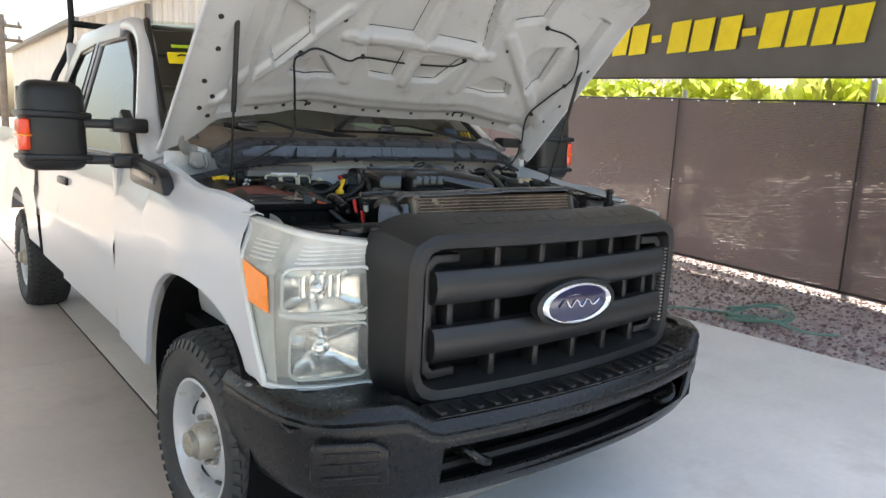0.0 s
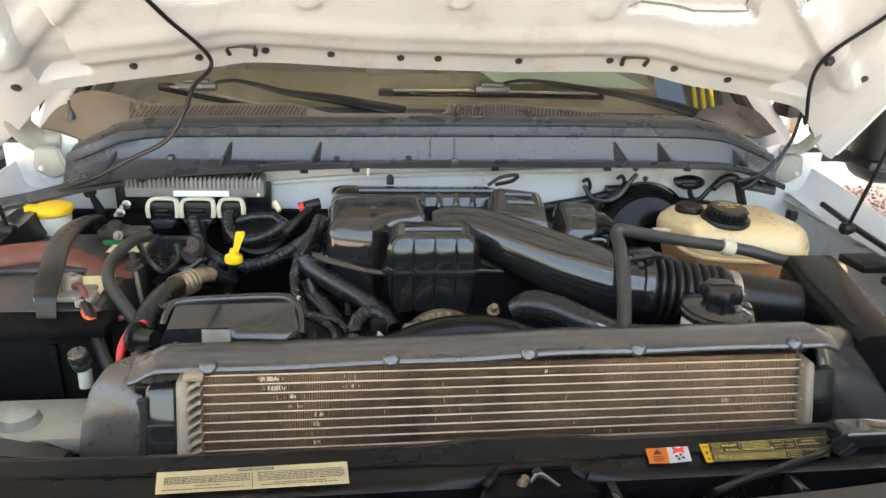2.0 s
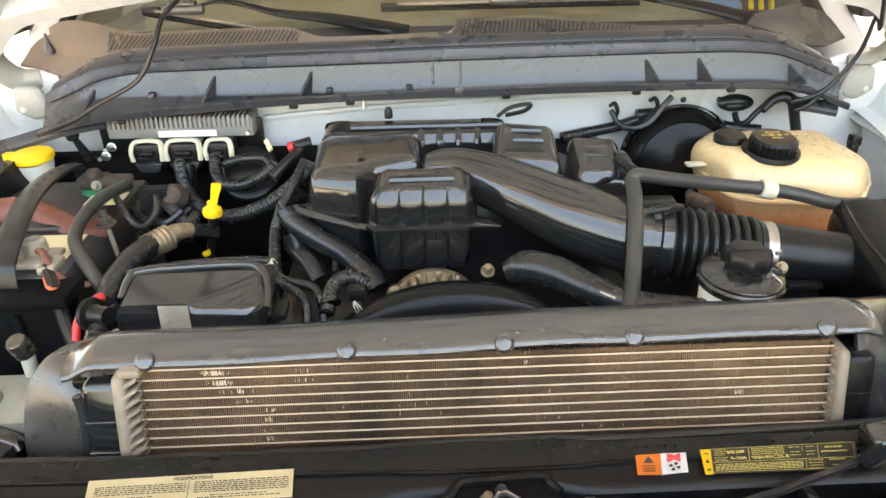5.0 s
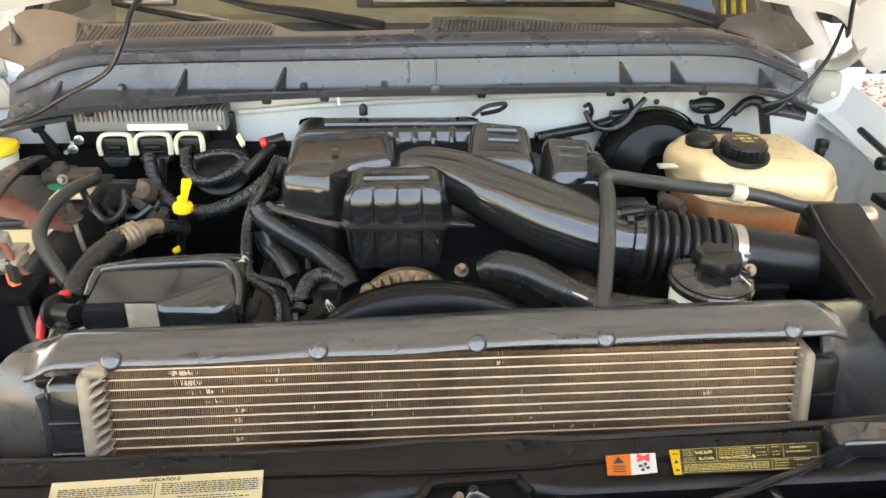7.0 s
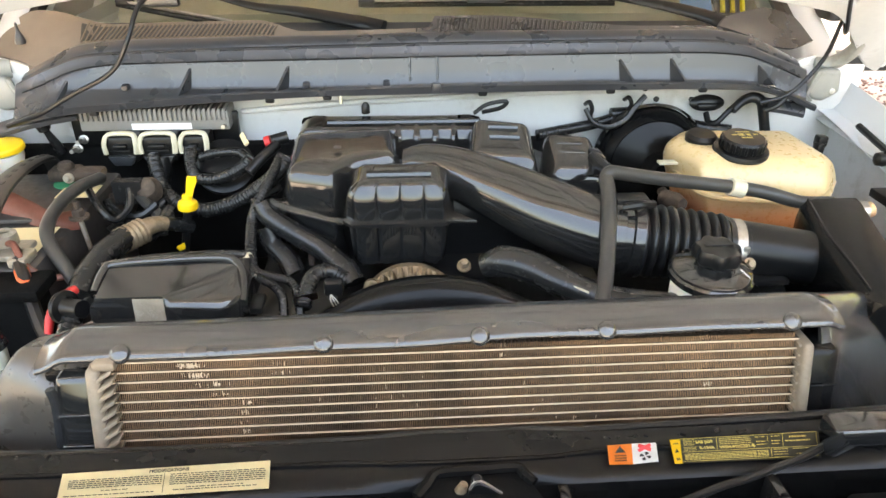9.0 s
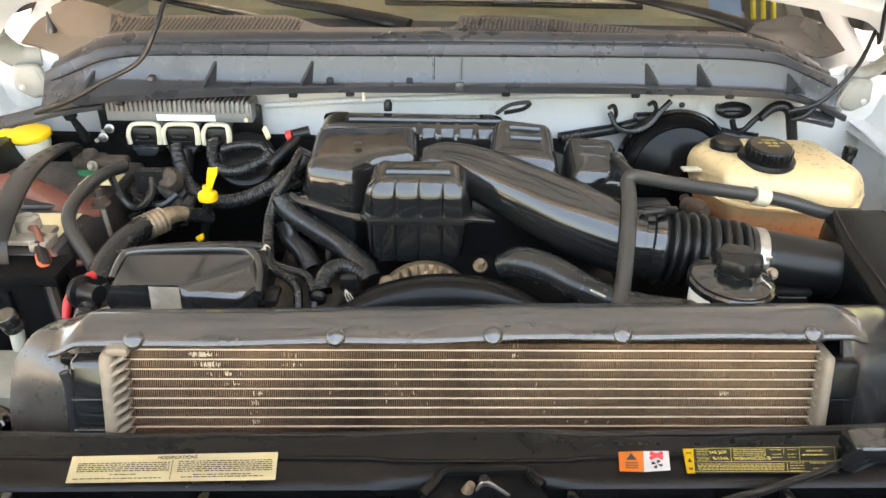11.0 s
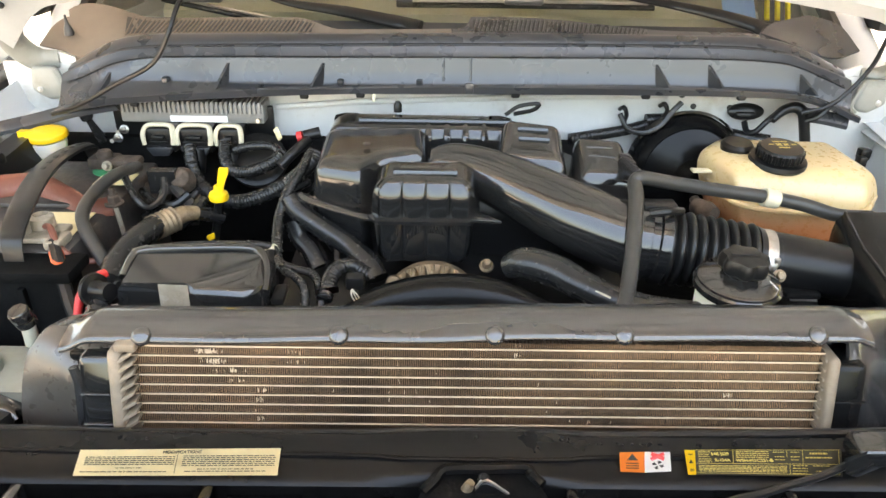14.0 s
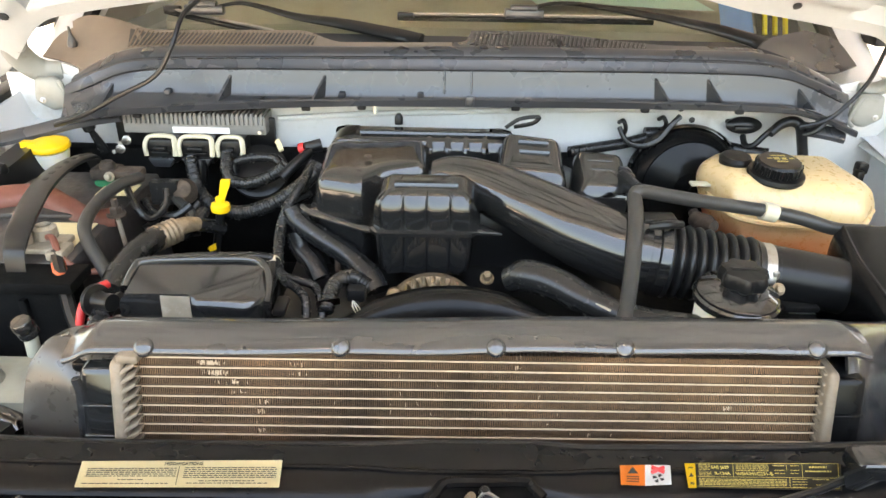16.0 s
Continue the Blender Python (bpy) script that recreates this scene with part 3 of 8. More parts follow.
for xx in (3.45, 7.0, 12.0):
    part("downpipe", rbox((xx - 0.06, 16.86, 0), (xx + 0.06, 16.98, 3.6 + 0.44 * min(xx - 1.9, 8.0)), 0.01), M_BEAM, shed)

# utility pole far off
pole = thing("utility_pole", "weathered wooden utility pole with crossarms", "pole", (0.62, 19.5, 0))
part("shaft", tube([(0.62, 19.5, -0.1), (0.66, 19.5, 3.9)], [0.10, 0.07], 10, 4), M_WOODP, pole)
for z in (3.25, 3.6):
    part("crossarm", rbox((0.1, 19.44, z), (1.1, 19.52, z + 0.08), 0.01), M_WOODP, pole)
    for k in range(4):
        part("insulator", lathe([(0.03, 0), (0.04, 0.04), (0.02, 0.10)], (0.16 + 0.29 * k, 19.48, z + 0.08), (0, 0, 1), 8), M_POST, pole)

# garden hose coiled on the gravel
hose = thing("garden_hose", "green garden hose lying in loose coils on gravel", "hose", (4.0, 1.3, 0))
pts = [(3.55, 1.95, 0.016), (3.75, 1.75, 0.018)]
for k in range(34):
    a = 2.2 + k * 0.62
    r = 0.34 + 0.05 * math.sin(k * 1.9)
    pts.append((4.08 + r * 1.05 * math.cos(a) + 0.03 * math.sin(k), 1.32 + r * 0.62 * math.sin(a) + 0.02 * math.cos(k * 2.3), 0.014 + 0.0013 * k))
pts += [(3.86, 0.85, 0.02), (4.02, 0.66, 0.016)]
part("hose_line", tube(pts, 0.010, 8, 6), M_HOSEG, hose)
part("nozzle", join(rbox((4.0, 1.17, 0.03), (4.12, 1.25, 0.06), 0.01), tube([(4.1, 1.2, 0.045), (4.2, 1.16, 0.05)], 0.012, 8)), M_POST, hose, "grey spray nozzle")


# ---------------------------------------------------------------- the truck: body
truck = thing("pickup_truck", "white heavy-duty pickup truck with its hood raised", "pickup truck", (0, 2.8, 0))
WY0, WY1, WZ = 0.80, 4.52, 0.362   # axles
AR, AZ = 0.442, 0.482   # front wheel arch: radius, height of its centre


def arch_z(y, cy, r=0.47, zc=0.42):
    d = r * r - (y - cy) ** 2
    return zc + math.sqrt(d) if d > 0 else 0.0


def smooth(a, b, x):
    t = min(1, max(0, (x - a) / (b - a)))
    return t * t * (3 - 2 * t)


def fender_top(y):
    return 1.135 + 0.07 * smooth(0.28, 0.75, y) + 0.065 * smooth(0.78, 1.25, y)


def fender_bottom(y):
    if y < WY0 - AR:
        return 0.685 + 0.02 * smooth(0.3, WY0 - AR, y)
    return max(arch_z(y, WY0, AR, AZ), 0.705 if y < WY0 else 0.488)


def fender_x(y, t):
    """Half width of the flank at y, t from sill (0) to top edge (1)."""
    base = 0.985 - 0.055 * (1 - smooth(0.42, 0.85, y))
    flare = 0.03 * math.exp(-((y - WY0) / 0.5) ** 2) * (1 - t) ** 2
    crown = -(0.055 - 0.025 * smooth(1.2, 1.6, y)) * smooth(0.72, 1.0, t)
    return base + flare + crown + 0.012 * math.sin(t * math.pi)


def fender(side):
    def f(u, v):
        tt = min(1, max(0, (v - 0.08) / 0.78))
        y0 = 0.304 + 0.20 * tt + 0.03 * tt * tt
        y = y0 + (1.667 - y0) * u
        zb, zt = fender_bottom(y), fender_top(y)
        if v < 0.08:      # rolled arch lip
            k = v / 0.08
            return (side * (fender_x(y, 0) - 0.022 * (1 - k)), y, zb + 0.004 * k)
        if v > 0.86:      # ledge under the hood edge
            k = (v - 0.86) / 0.14
            x0 = fender_x(y, 1) - 0.012
            return (side * (x0 + (0.852 - x0) * k), y, zt + 0.006 * math.sin(math.pi * min(1, k * 2)) - 0.055 * smooth(0.1, 0.35, k))
        t = (v - 0.08) / 0.78
        return (side * fender_x(y, t), y, zb + (zt - zb) * t)
    return sheet(f, 70, 40, 0.0)


for side in (-1, 1):
    fd = part("fender", fender(side), M_PAINT, truck, "glossy white front fender")
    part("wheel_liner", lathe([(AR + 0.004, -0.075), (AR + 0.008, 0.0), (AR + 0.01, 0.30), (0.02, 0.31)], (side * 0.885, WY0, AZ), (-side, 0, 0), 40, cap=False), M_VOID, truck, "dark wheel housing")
    for yy in (0.56, 0.70, 0.93):
        part("bolt", disc_bolt((side * 0.866, yy, fender_top(yy) - 0.054), (0, 0, 1), 0.009, 0.007), M_STEEL, fd)
# side badge on the cowl side
badge = part("fender_badge", prism([(0.985, 1.165), (1.02, 1.225), (1.07, 1.25), (1.37, 1.275), (1.40, 1.25), (1.40, 1.19), (1.36, 1.18)], "x", -0.998, -0.955, 0.006), M_MATTE, truck, "black fender vent badge")
part("emblem_bar", prism([(1.08, 1.192), (1.09, 1.225), (1.34, 1.25), (1.35, 1.215)], "x", -1.003, -0.99, 0.003), M_COWL, badge, "grey model badge without lettering")


def flank(side, y0, y1, zb, zt, dx=0.0, n=24):
    def f(u, v):
        y = y0 + (y1 - y0) * u
        b = max(zb, arch_z(y, WY1) if abs(y - WY1) < 0.47 else zb)
        t = v
        return (side * (0.992 + dx + 0.012 * math.sin(t * math.pi) - 0.03 * smooth(0.85, 1, t) + 0.012 * smooth(0.42, 0.46, t) * (1 - smooth(0.46, 0.6, t))), y, b + (zt - b) * t)
    return sheet(f, n, 16)


for side in (-1, 1):
    dr = part("door", flank(side, 1.670, 2.90, 0.512, 1.245, -0.009), M_PAINT, truck, "white front door")
    part("door_handle", rbox((side * 0.99 - 0.02, 2.62, 1.06), (side * 0.99 + 0.035, 2.84, 1.10), 0.012), M_MATTE, dr, "black door handle")
    part("sill_molding", rbox((side * 0.985 - 0.01, 1.68, 1.238), (side * 0.985 + 0.008, 3.5, 1.252), 0.003), M_RUBBER, dr)
    part("rear_door", flank(side, 2.905, 3.56, 0.54, 1.245, -0.010), M_PAINT, truck, "white rear half door")
    part("bed_side", flank(side, 3.62, 5.75, 0.575, 1.32, 0.0, 50), M_PAINT, truck, "white cargo bed side")
    part("door_jamb", rbox((side * 0.968 - 0.02, 1.63, 0.52), (side * 0.968 + 0.02, 1.72, 1.225), 0.004), M_PAINT, truck)
part("bed_floor", join(rbox((-0.95, 3.64, 0.75), (0.95, 5.75, 0.80), 0.005), rbox((-0.97, 5.70, 0.6), (0.97, 5.76, 1.3), 0.01), rbox((-0.97, 3.62, 0.75), (0.97, 3.66, 1.30), 0.01)), M_PAINT, truck)
part("chassis", join(rbox((-0.45, 0.2, 0.42), (-0.36, 5.6, 0.60), 0.01), rbox((0.36, 0.2, 0.42), (0.45, 5.6, 0.60), 0.01), rbox((-0.8, WY1 - 0.06, 0.34), (0.8, WY1 + 0.06, 0.46), 0.04),
                    rbox((-0.8, WY0 - 0.05, 0.34), (0.8, WY0 + 0.05, 0.44), 0.04)), M_DARK, truck, "dark ladder frame and axles")

# greenhouse
def ghx(z, y=2.0):
    return 0.945 - 0.17 * smooth(1.24, 1.90, z) - 0.02 * smooth(3.0, 3.6, y)


def side_strip(outline, side, thick=0.05):
    """Bar of the cab side from its (y, z) outline, following the lean of the glass."""
    bm = bmesh.new()
    a = [bm.verts.new((side * ghx(z, y), y, z)) for y, z in outline]
    b = [bm.verts.new((side * (ghx(z, y) - thick), y, z)) for y, z in outline]
    bm.faces.new(a), bm.faces.new(list(reversed(b)))
    for i in range(len(a)):
        j = (i + 1) % len(a)
        bm.faces.new((a[i], b[i], b[j], a[j]))
    bmesh.ops.recalc_face_normals(bm, faces=bm.faces)
    return bevel(bm, 0.008, 2)


for side in (-1, 1):
    part("cab_side", join(
        tube([(side * (ghx(z, y) - 0.030), y, z) for y, z in ((1.33, 1.24), (1.50, 1.375), (1.72, 1.555), (1.95, 1.735), (2.12, 1.838), (2.30, 1.880), (2.50, 1.885))], [0.060, 0.056, 0.050, 0.046, 0.042, 0.038, 0.034], 14, 8, flat=0.75),     # a pillar
        side_strip([(2.38, 1.91), (2.38, 1.815), (3.30, 1.79), (3.56, 1.60), (3.66, 1.60), (3.52, 1.86), (3.3, 1.91)], side),     # roof rail
        side_strip([(2.80, 1.24), (2.92, 1.24), (2.88, 1.83), (2.78, 1.83)], side),     # b pillar
        side_strip([(3.38, 1.24), (3.64, 1.24), (3.62, 1.66), (3.50, 1.70)], side),
        side_strip([(1.36, 1.225), (3.64, 1.225), (3.64, 1.27), (1.36, 1.27)], side)), M_PAINT, truck, "white cab pillars and roof rail")
    for o, nm in (([(1.60, 1.265), (2.80, 1.265), (2.79, 1.82), (2.22, 1.81), (1.90, 1.62), (1.62, 1.40)], "door_window"), ([(2.90, 1.265), (3.40, 1.265), (3.46, 1.62), (3.28, 1.80), (2.87, 1.82)], "quarter_window")):
        bm = bmesh.new()
        bm.faces.new([bm.verts.new((side * (ghx(z, y) - 0.012), y, z)) for y, z in o])
        w = part(nm, bm, M_SIDEGLASS, truck, "tinted glass")
        w.visible_shadow = False
        ed = [(side * (ghx(z, y) - 0.004), y, z) for y, z in o]
        part("rubber_seal", tube(ed + [ed[0]], 0.009, 6, 1), M_RUBBER, w)
part("roof", sheet(lambda u, v: ((2 * u - 1) * 0.76, 2.10 - 0.10 * (1 - (2 * u - 1) ** 2) + (1.50 + 0.1 * (1 - (2 * u - 1) ** 2)) * v, 1.885 + 0.045 * (1 - (2 * u - 1) ** 2) * (1 - 0.3 * abs(2 * v - 1)) - 0.035 * smooth(0.15, 0.0, v)), 24, 16, 0.02), M_PAINT, truck, "white cab roof")
part("cab_back", rbox((-0.80, 3.56, 0.6), (0.80, 3.60, 1.88), 0.02), M_PAINT, truck)


# windshield, bowed, from the cowl to the roof
def ws(u, v):
    k = 2 * u - 1
    half = 0.86 - 0.13 * v
    return (k * half, 1.37 + 0.70 * v - 0.12 * (1 - k * k) + 0.02 * v, 1.335 + 0.545 * v + 0.02 * (1 - k * k))


wsh = part("windshield", sheet(ws, 20, 10), M_GLASS, truck, "clear windshield")
wsh.visible_shadow = False
part("windshield_band", sheet(lambda u, v: tuple(Vector(ws(u, v * 0.05)) + Vector((0, -0.003, 0.003))), 20, 1), M_INK, wsh, "black ceramic edge band")
for e in (0, 1):
    part("pillar_trim", tube([ws(e, i / 6) for i in range(7)], 0.016, 6, 2), M_RUBBER, wsh)
stk = part("price_sticker", sheet(lambda u, v: tuple(Vector(ws(0.035 + 0.17 * u, 0.60 + 0.10 * v)) + Vector((0, -0.006, 0.004))), 4, 1, 0.001), M_YSTICK, wsh, "yellow sticker with handwriting")
part("scribble", sheet(lambda u, v: tuple(Vector(ws(0.06 + 0.12 * u, 0.655 + 0.014 * v + 0.012 * math.sin(u * 14))) + Vector((0, -0.009, 0.006))), 20, 1), M_INK, stk)
part("scribble", sheet(lambda u, v: tuple(Vector(ws(0.09 + 0.08 * u, 0.625 + 0.012 * v + 0.01 * math.sin(u * 11))) + Vector((0, -0.009, 0.006))), 20, 1), M_INK, stk)
part("tag_stripe", sheet(lambda u, v: tuple(Vector(ws(0.05 + 0.10 * u, 0.74 + 0.03 * v)) + Vector((0, -0.006, 0.004))), 4, 1), mat("lime_marker", (0.45, 0.62, 0.02), 0.6), wsh, "lime marker writing")

# interior behind the glass
part("dashboard", loft([[(x, 1.44, 1.20), (x, 1.44, 1.375), (x, 1.48, 1.400), (x, 1.64, 1.418), (x, 1.90, 1.405), (x, 1.98, 1.26), (x, 1.95, 0.9), (x, 1.5, 0.9)] for x in (-0.68, -0.4, 0.0, 0.4, 0.68)]), M_DASH, truck, "grey-brown dashboard")
for sx in (-0.42, 0.42):
    part("seat", join(rbox((sx - 0.27, 2.35, 0.95), (sx + 0.27, 2.85, 1.10), 0.05, 3), rbox((sx - 0.27, 2.78, 1.0), (sx + 0.27, 2.95, 1.62), 0.06, 3), rbox((sx - 0.14, 2.80, 1.63), (sx + 0.14, 2.92, 1.80), 0.04, 3)), M_SEAT, truck)
part("steering_wheel", lathe([(0.17, 0.0), (0.19, 0.015), (0.205, 0.0), (0.19, -0.015), (0.17, 0.0)], (0.42, 2.02, 1.36), (0, 0.85, 0.52), 32, cap=False), M_DARK, truck)
part("headliner", rbox((-0.72, 2.05, 1.845), (0.72, 3.5, 1.86), 0.01), M_SEAT, truck)

# papers on the dashboard
tagged(part("paper_sheet", sheet(lambda u, v: (0.18 + 0.42 * u - 0.05 * v, 1.49 + 0.20 * v, 1.424 + 0.030 * v + 0.004 * math.sin(u * 5)), 12, 6, 0.0006), M_PAPER, None), "pale green printed sheet lying on the dashboard", "paper")
tagged(part("blue_card", sheet(lambda u, v: (0.60 + 0.075 * u, 1.415 + 0.07 * v, 1.376 + 0.075 * v), 4, 4, 0.0006), M_BLUEPAPER, None), "blue card leaning behind the windshield", "card")
yb = tagged(part("black_tag", sheet(lambda u, v: (0.682 + 0.10 * u, 1.415 + 0.07 * v, 1.372 + 0.075 * v), 4, 4, 0.0006), M_INK, None), "black card with yellow strokes behind the windshield", "card")
for k in range(3):
    part("yellow_stroke", tube([(0.700 + 0.024 * k, 1.420, 1.380), (0.708 + 0.024 * k, 1.470, 1.436)], 0.006, 6, 2), M_YSTICK, yb)

# headache rack behind the cab
rack = part("headache_rack", tube([(-0.92, 3.75, 1.30), (-0.862, 3.75, 1.62), (-0.74, 3.75, 1.94), (-0.757, 3.75, 2.5)], 0.02, 10, 4), M_DARK, truck, "black tubular rack behind the cab")
part("rack_upright", tube([(0.92, 3.75, 1.30), (0.862, 3.75, 1.62), (0.74, 3.75, 1.94), (0.757, 3.75, 2.5)], 0.02, 10, 4), M_DARK, rack)
for z in (2.02,):
    part("rack_rail", tube([(-0.75, 3.75, z), (0.75, 3.75, z)], 0.022, 10, 2), M_DARK, rack)


# wheels
def wheel(name, side, cy, steer=0.0):
    m = Matrix.Translation((side * 0.872, cy, WZ)) @ pose(0, 0, 0, 0, 0, steer) @ pose(0, 0, 0, 0, 90 * side, 0) @ Matrix.Scale(0.93, 4)
    prof = [(0.225, 0.085), (0.235, 0.105), (0.27, 0.122), (0.33, 0.125), (0.372, 0.112), (0.388, 0.092), (0.391, 0.05), (0.391, -0.05), (0.388, -0.092), (0.372, -0.112), (0.33, -0.125), (0.27, -0.122), (0.235, -0.105), (0.225, -0.085)]
    mt = m @ Matrix.Translation((0, 0, -0.026)) @ Matrix.Diagonal((1, 1, 1.2, 1))
    ty = lathe(prof, seg=72, cap=False)
    blocks = []
    for k in range(54):
        a = 2 * math.pi * k / 54
        for j, (h, w, off) in enumerate(((-0.088, 0.040, 0), (-0.044, 0.039, 0.5), (0.0, 0.038, 0.1), (0.044, 0.039, 0.6), (0.088, 0.040, 0))):
            aa = a + off * 2 * math.pi / 54
            ln = 0.036 if j in (0, 4) else 0.038
            b = rbox((-0.006, -ln / 2, -w / 2), (0.009, ln / 2, w / 2), 0.0, 1, pose(0, 0, 0, 22 * (1 if j % 2 else -1), 0, 0))
            dr = 0.384 if j in (0, 4) else 0.391
            b.transform(Matrix.Rotation(aa, 4, "Z") @ Matrix.Translation((dr, 0, h)) @ (Matrix.Rotation(-0.35 * (1 if h > 0 else -1), 4, "Y") if j in (0, 4) else Matrix()))
            blocks.append(b)
        for s in (1, -1):
            b = rbox((-0.016, -0.012, -0.003), (0.016, 0.012, 0.004), 0.0, 1)
            b.transform(Matrix.Rotation(a, 4, "Z") @ Matrix.Translation((0.356, 0, s * 0.119)) @ Matrix.Rotation(s * 0.4, 4, "Y"))
            blocks.append(b)
    tread = join(*blocks)
    tread.transform(mt)
    ty.transform(mt)
    tyre = part("wheel", ty, M_TYRE, truck, "all-terrain tyre on a painted steel wheel", 30)
    tagged(part("tread", tread, M_TYRE, tyre, "chunky worn tread blocks", 30), kind="stuff")
    rim = lathe([(0.226, 0.085), (0.232, 0.104), (0.222, 0.106), (0.208, 0.094), (0.198, 0.06), (0.188, 0.03), (0.172, 0.034), (0.150, 0.055), (0.105, 0.062), (0.085, 0.050), (0.02, 0.050)], seg=56, cap=False)
    rim.transform(m)
    part("rim", rim, M_WHEEL, tyre, "silver-grey steel rim")
    for k in range(8):
        a = 2 * math.pi * (k + 0.5) / 8
        h = lathe([(0.024, -0.004), (0.024, 0.004), (0.018, 0.006)], (0, 0, 0), (0, 0, 1), 14)
        h.transform(m @ Matrix.Rotation(a, 4, "Z") @ Matrix.Translation((0.166, 0, 0.043)) @ Matrix.Rotation(0.9, 4, "Y") @ Matrix.Diagonal((1, 1.25, 1, 1)))
        part("vent_hole", h, M_INK, tyre, "dark round vent hole")
        g = lathe([(0.012, 0), (0.012, 0.018), (0.007, 0.026)], (0, 0, 0), (0, 0, 1), 6)
        g.transform(m @ Matrix.Rotation(2 * math.pi * k / 8, 4, "Z") @ Matrix.Translation((0.088, 0, 0.052)))
        part("lug_nut", g, M_STEEL, tyre)
    hb = lathe([(0.068, 0.045), (0.066, 0.105), (0.056, 0.118), (0.046, 0.12), (0.044, 0.14), (0.03, 0.146)], seg=32)
    hb.transform(m)
    part("hub", hb, M_HUB, tyre, "dull protruding hub")
    return tyre


wheel("wheel", -1, WY0 - 0.03, 3.0)
wheel("wheel", 1, WY0 - 0.03, 3.0)
wheel("wheel", -1, WY1)
wheel("wheel", 1, WY1)


# towing mirrors
def mirror(side):
    px, py, pk = (1.25, 1.43, 0.93) if side < 0 else (1.29, 1.38, 1.08)
    m = part("mirror_housing", rbox((-0.115, -0.085, -0.165), (0.115, 0.07, 0.175), 0.05, 4, Matrix.Translation((side * px, py, 1.375)) @ pose(0, 0, 0, 0, 0, side * -8) @ Matrix.Scale(pk, 4), (0.93, 0.85)), M_MATTE, truck, "large black towing mirror")
    mm = Matrix.Translation((side * px, py, 1.375)) @ pose(0, 0, 0, 0, 0, side * -8) @ Matrix.Scale(pk, 4)
    part("cap_band", rbox((-0.121, -0.092, 0.035), (0.121, 0.06, 0.062), 0.012, 2, mm), M_MATTE, m)
    part("cap_band", rbox((-0.121, -0.092, -0.125), (0.121, 0.06, -0.10), 0.012, 2, mm), M_MATTE, m)
    mk = part("marker_lamp", rbox((side * 0.108 - 0.022, -0.075, -0.09), (side * 0.108 + 0.016, 0.0, 0.03), 0.012, 2, mm), M_REDLENS, m, "orange-red side marker lamp")
    part("lens_rib", rbox((side * 0.108 - 0.024, -0.078, -0.036), (side * 0.108 + 0.018, 0.0, -0.028), 0.002, 1, mm), M_AMBER, mk)
    gm = part("mirror_glass", rbox((-0.10, 0.062, -0.14), (0.10, 0.074, 0.15), 0.004, 1, mm), M_CHROME, m, "mirror glass")
    for z in (1.395, 1.262):
        part("arm", join(rbox((min(side * 0.99, side * 1.16), 1.385, z - 0.017), (max(side * 0.99, side * 1.16), 1.425, z + 0.017), 0.01),
                         rbox((min(side * 0.93, side * 1.06), 1.37, z - 0.03), (max(side * 0.93, side * 1.06), 1.45, z + 0.025), 0.012)), M_MATTE, m, "black telescoping mirror arm")
    part("sail_panel", prism([(1.40, 1.24), (1.60, 1.24), (1.66, 1.42), (1.62, 1.46), (1.50, 1.36)], "x", side * 0.93, side * 0.975, 0.012), M_MATTE, m)


mirror(-1)
mirror(1)


# ---------------------------------------------------------------- front end
def bow(x):
    return 0.055 * (x / 0.6) ** 2


def rrect(hx, z0, z1, rt, rb, n=2):
    """Outline of a rectangle with rounded corners, in x and z."""
    out = []
    for cx, cz, r, a0 in ((hx - rt, z1 - rt, rt, 0), (-hx + rt, z1 - rt, rt, 90), (-hx + rb, z0 + rb, rb, 180), (hx - rb, z0 + rb, rb, 270)):
        for k in range(n + 1):
            a = radians(a0 + 90 * k / n)
            out.append((cx + r * math.cos(a), cz + r * math.sin(a)))
    dense = []
    for (x0, z0_), (x1, z1_) in zip(out, out[1:] + out[:1]):
        k = max(1, int(math.hypot(x1 - x0, z1_ - z0_) / 0.06))
        dense += [(x0 + (x1 - x0) * i / k, z0_ + (z1_ - z0_) * i / k) for i in range(k)]
    return dense


def ring(hx, z0, z1, rt, rb, y, count=96):
    """The outline resampled to even steps, bowed in plan."""
    p = rrect(hx, z0, z1, rt, rb)
    d = [0.0]
    for a, b in zip(p, p[1:] + p[:1]):
        d.append(d[-1] + math.hypot(b[0] - a[0], b[1] - a[1]))
    p.append(p[0])
    out, j = [], 0
    for i in range(count):
        t = d[-1] * i / count
        while d[j + 1] < t:
            j += 1
        f = (t - d[j]) / max(1e-9, d[j + 1] - d[j])
        x, z = p[j][0] + (p[j + 1][0] - p[j][0]) * f, p[j][1] + (p[j + 1][1] - p[j][1]) * f
        out.append((x, y + bow(x), z))
    return out


grille = part("grille_shell", loft([ring(0.555, 0.715, 1.075, 0.035, 0.035, 0.11), ring(0.575, 0.695, 1.095, 0.05, 0.05, 0.035), ring(0.585, 0.688, 1.102, 0.055, 0.055, 0.008),
                                    ring(0.612, 0.662, 1.128, 0.075, 0.07, 0.0), ring(0.628, 0.648, 1.142, 0.085, 0.08, 0.012), ring(0.645, 0.635, 1.162, 0.10, 0.09, 0.07),
                                    ring(0.662, 0.628, 1.178, 0.11, 0.10, 0.13), ring(0.672, 0.62, 1.182, 0.11, 0.10, 0.172), ring(0.674, 0.62, 1.172, 0.11, 0.10, 0.182)], cap=False), M_MATTE, truck, "matte black grille surround", 24)
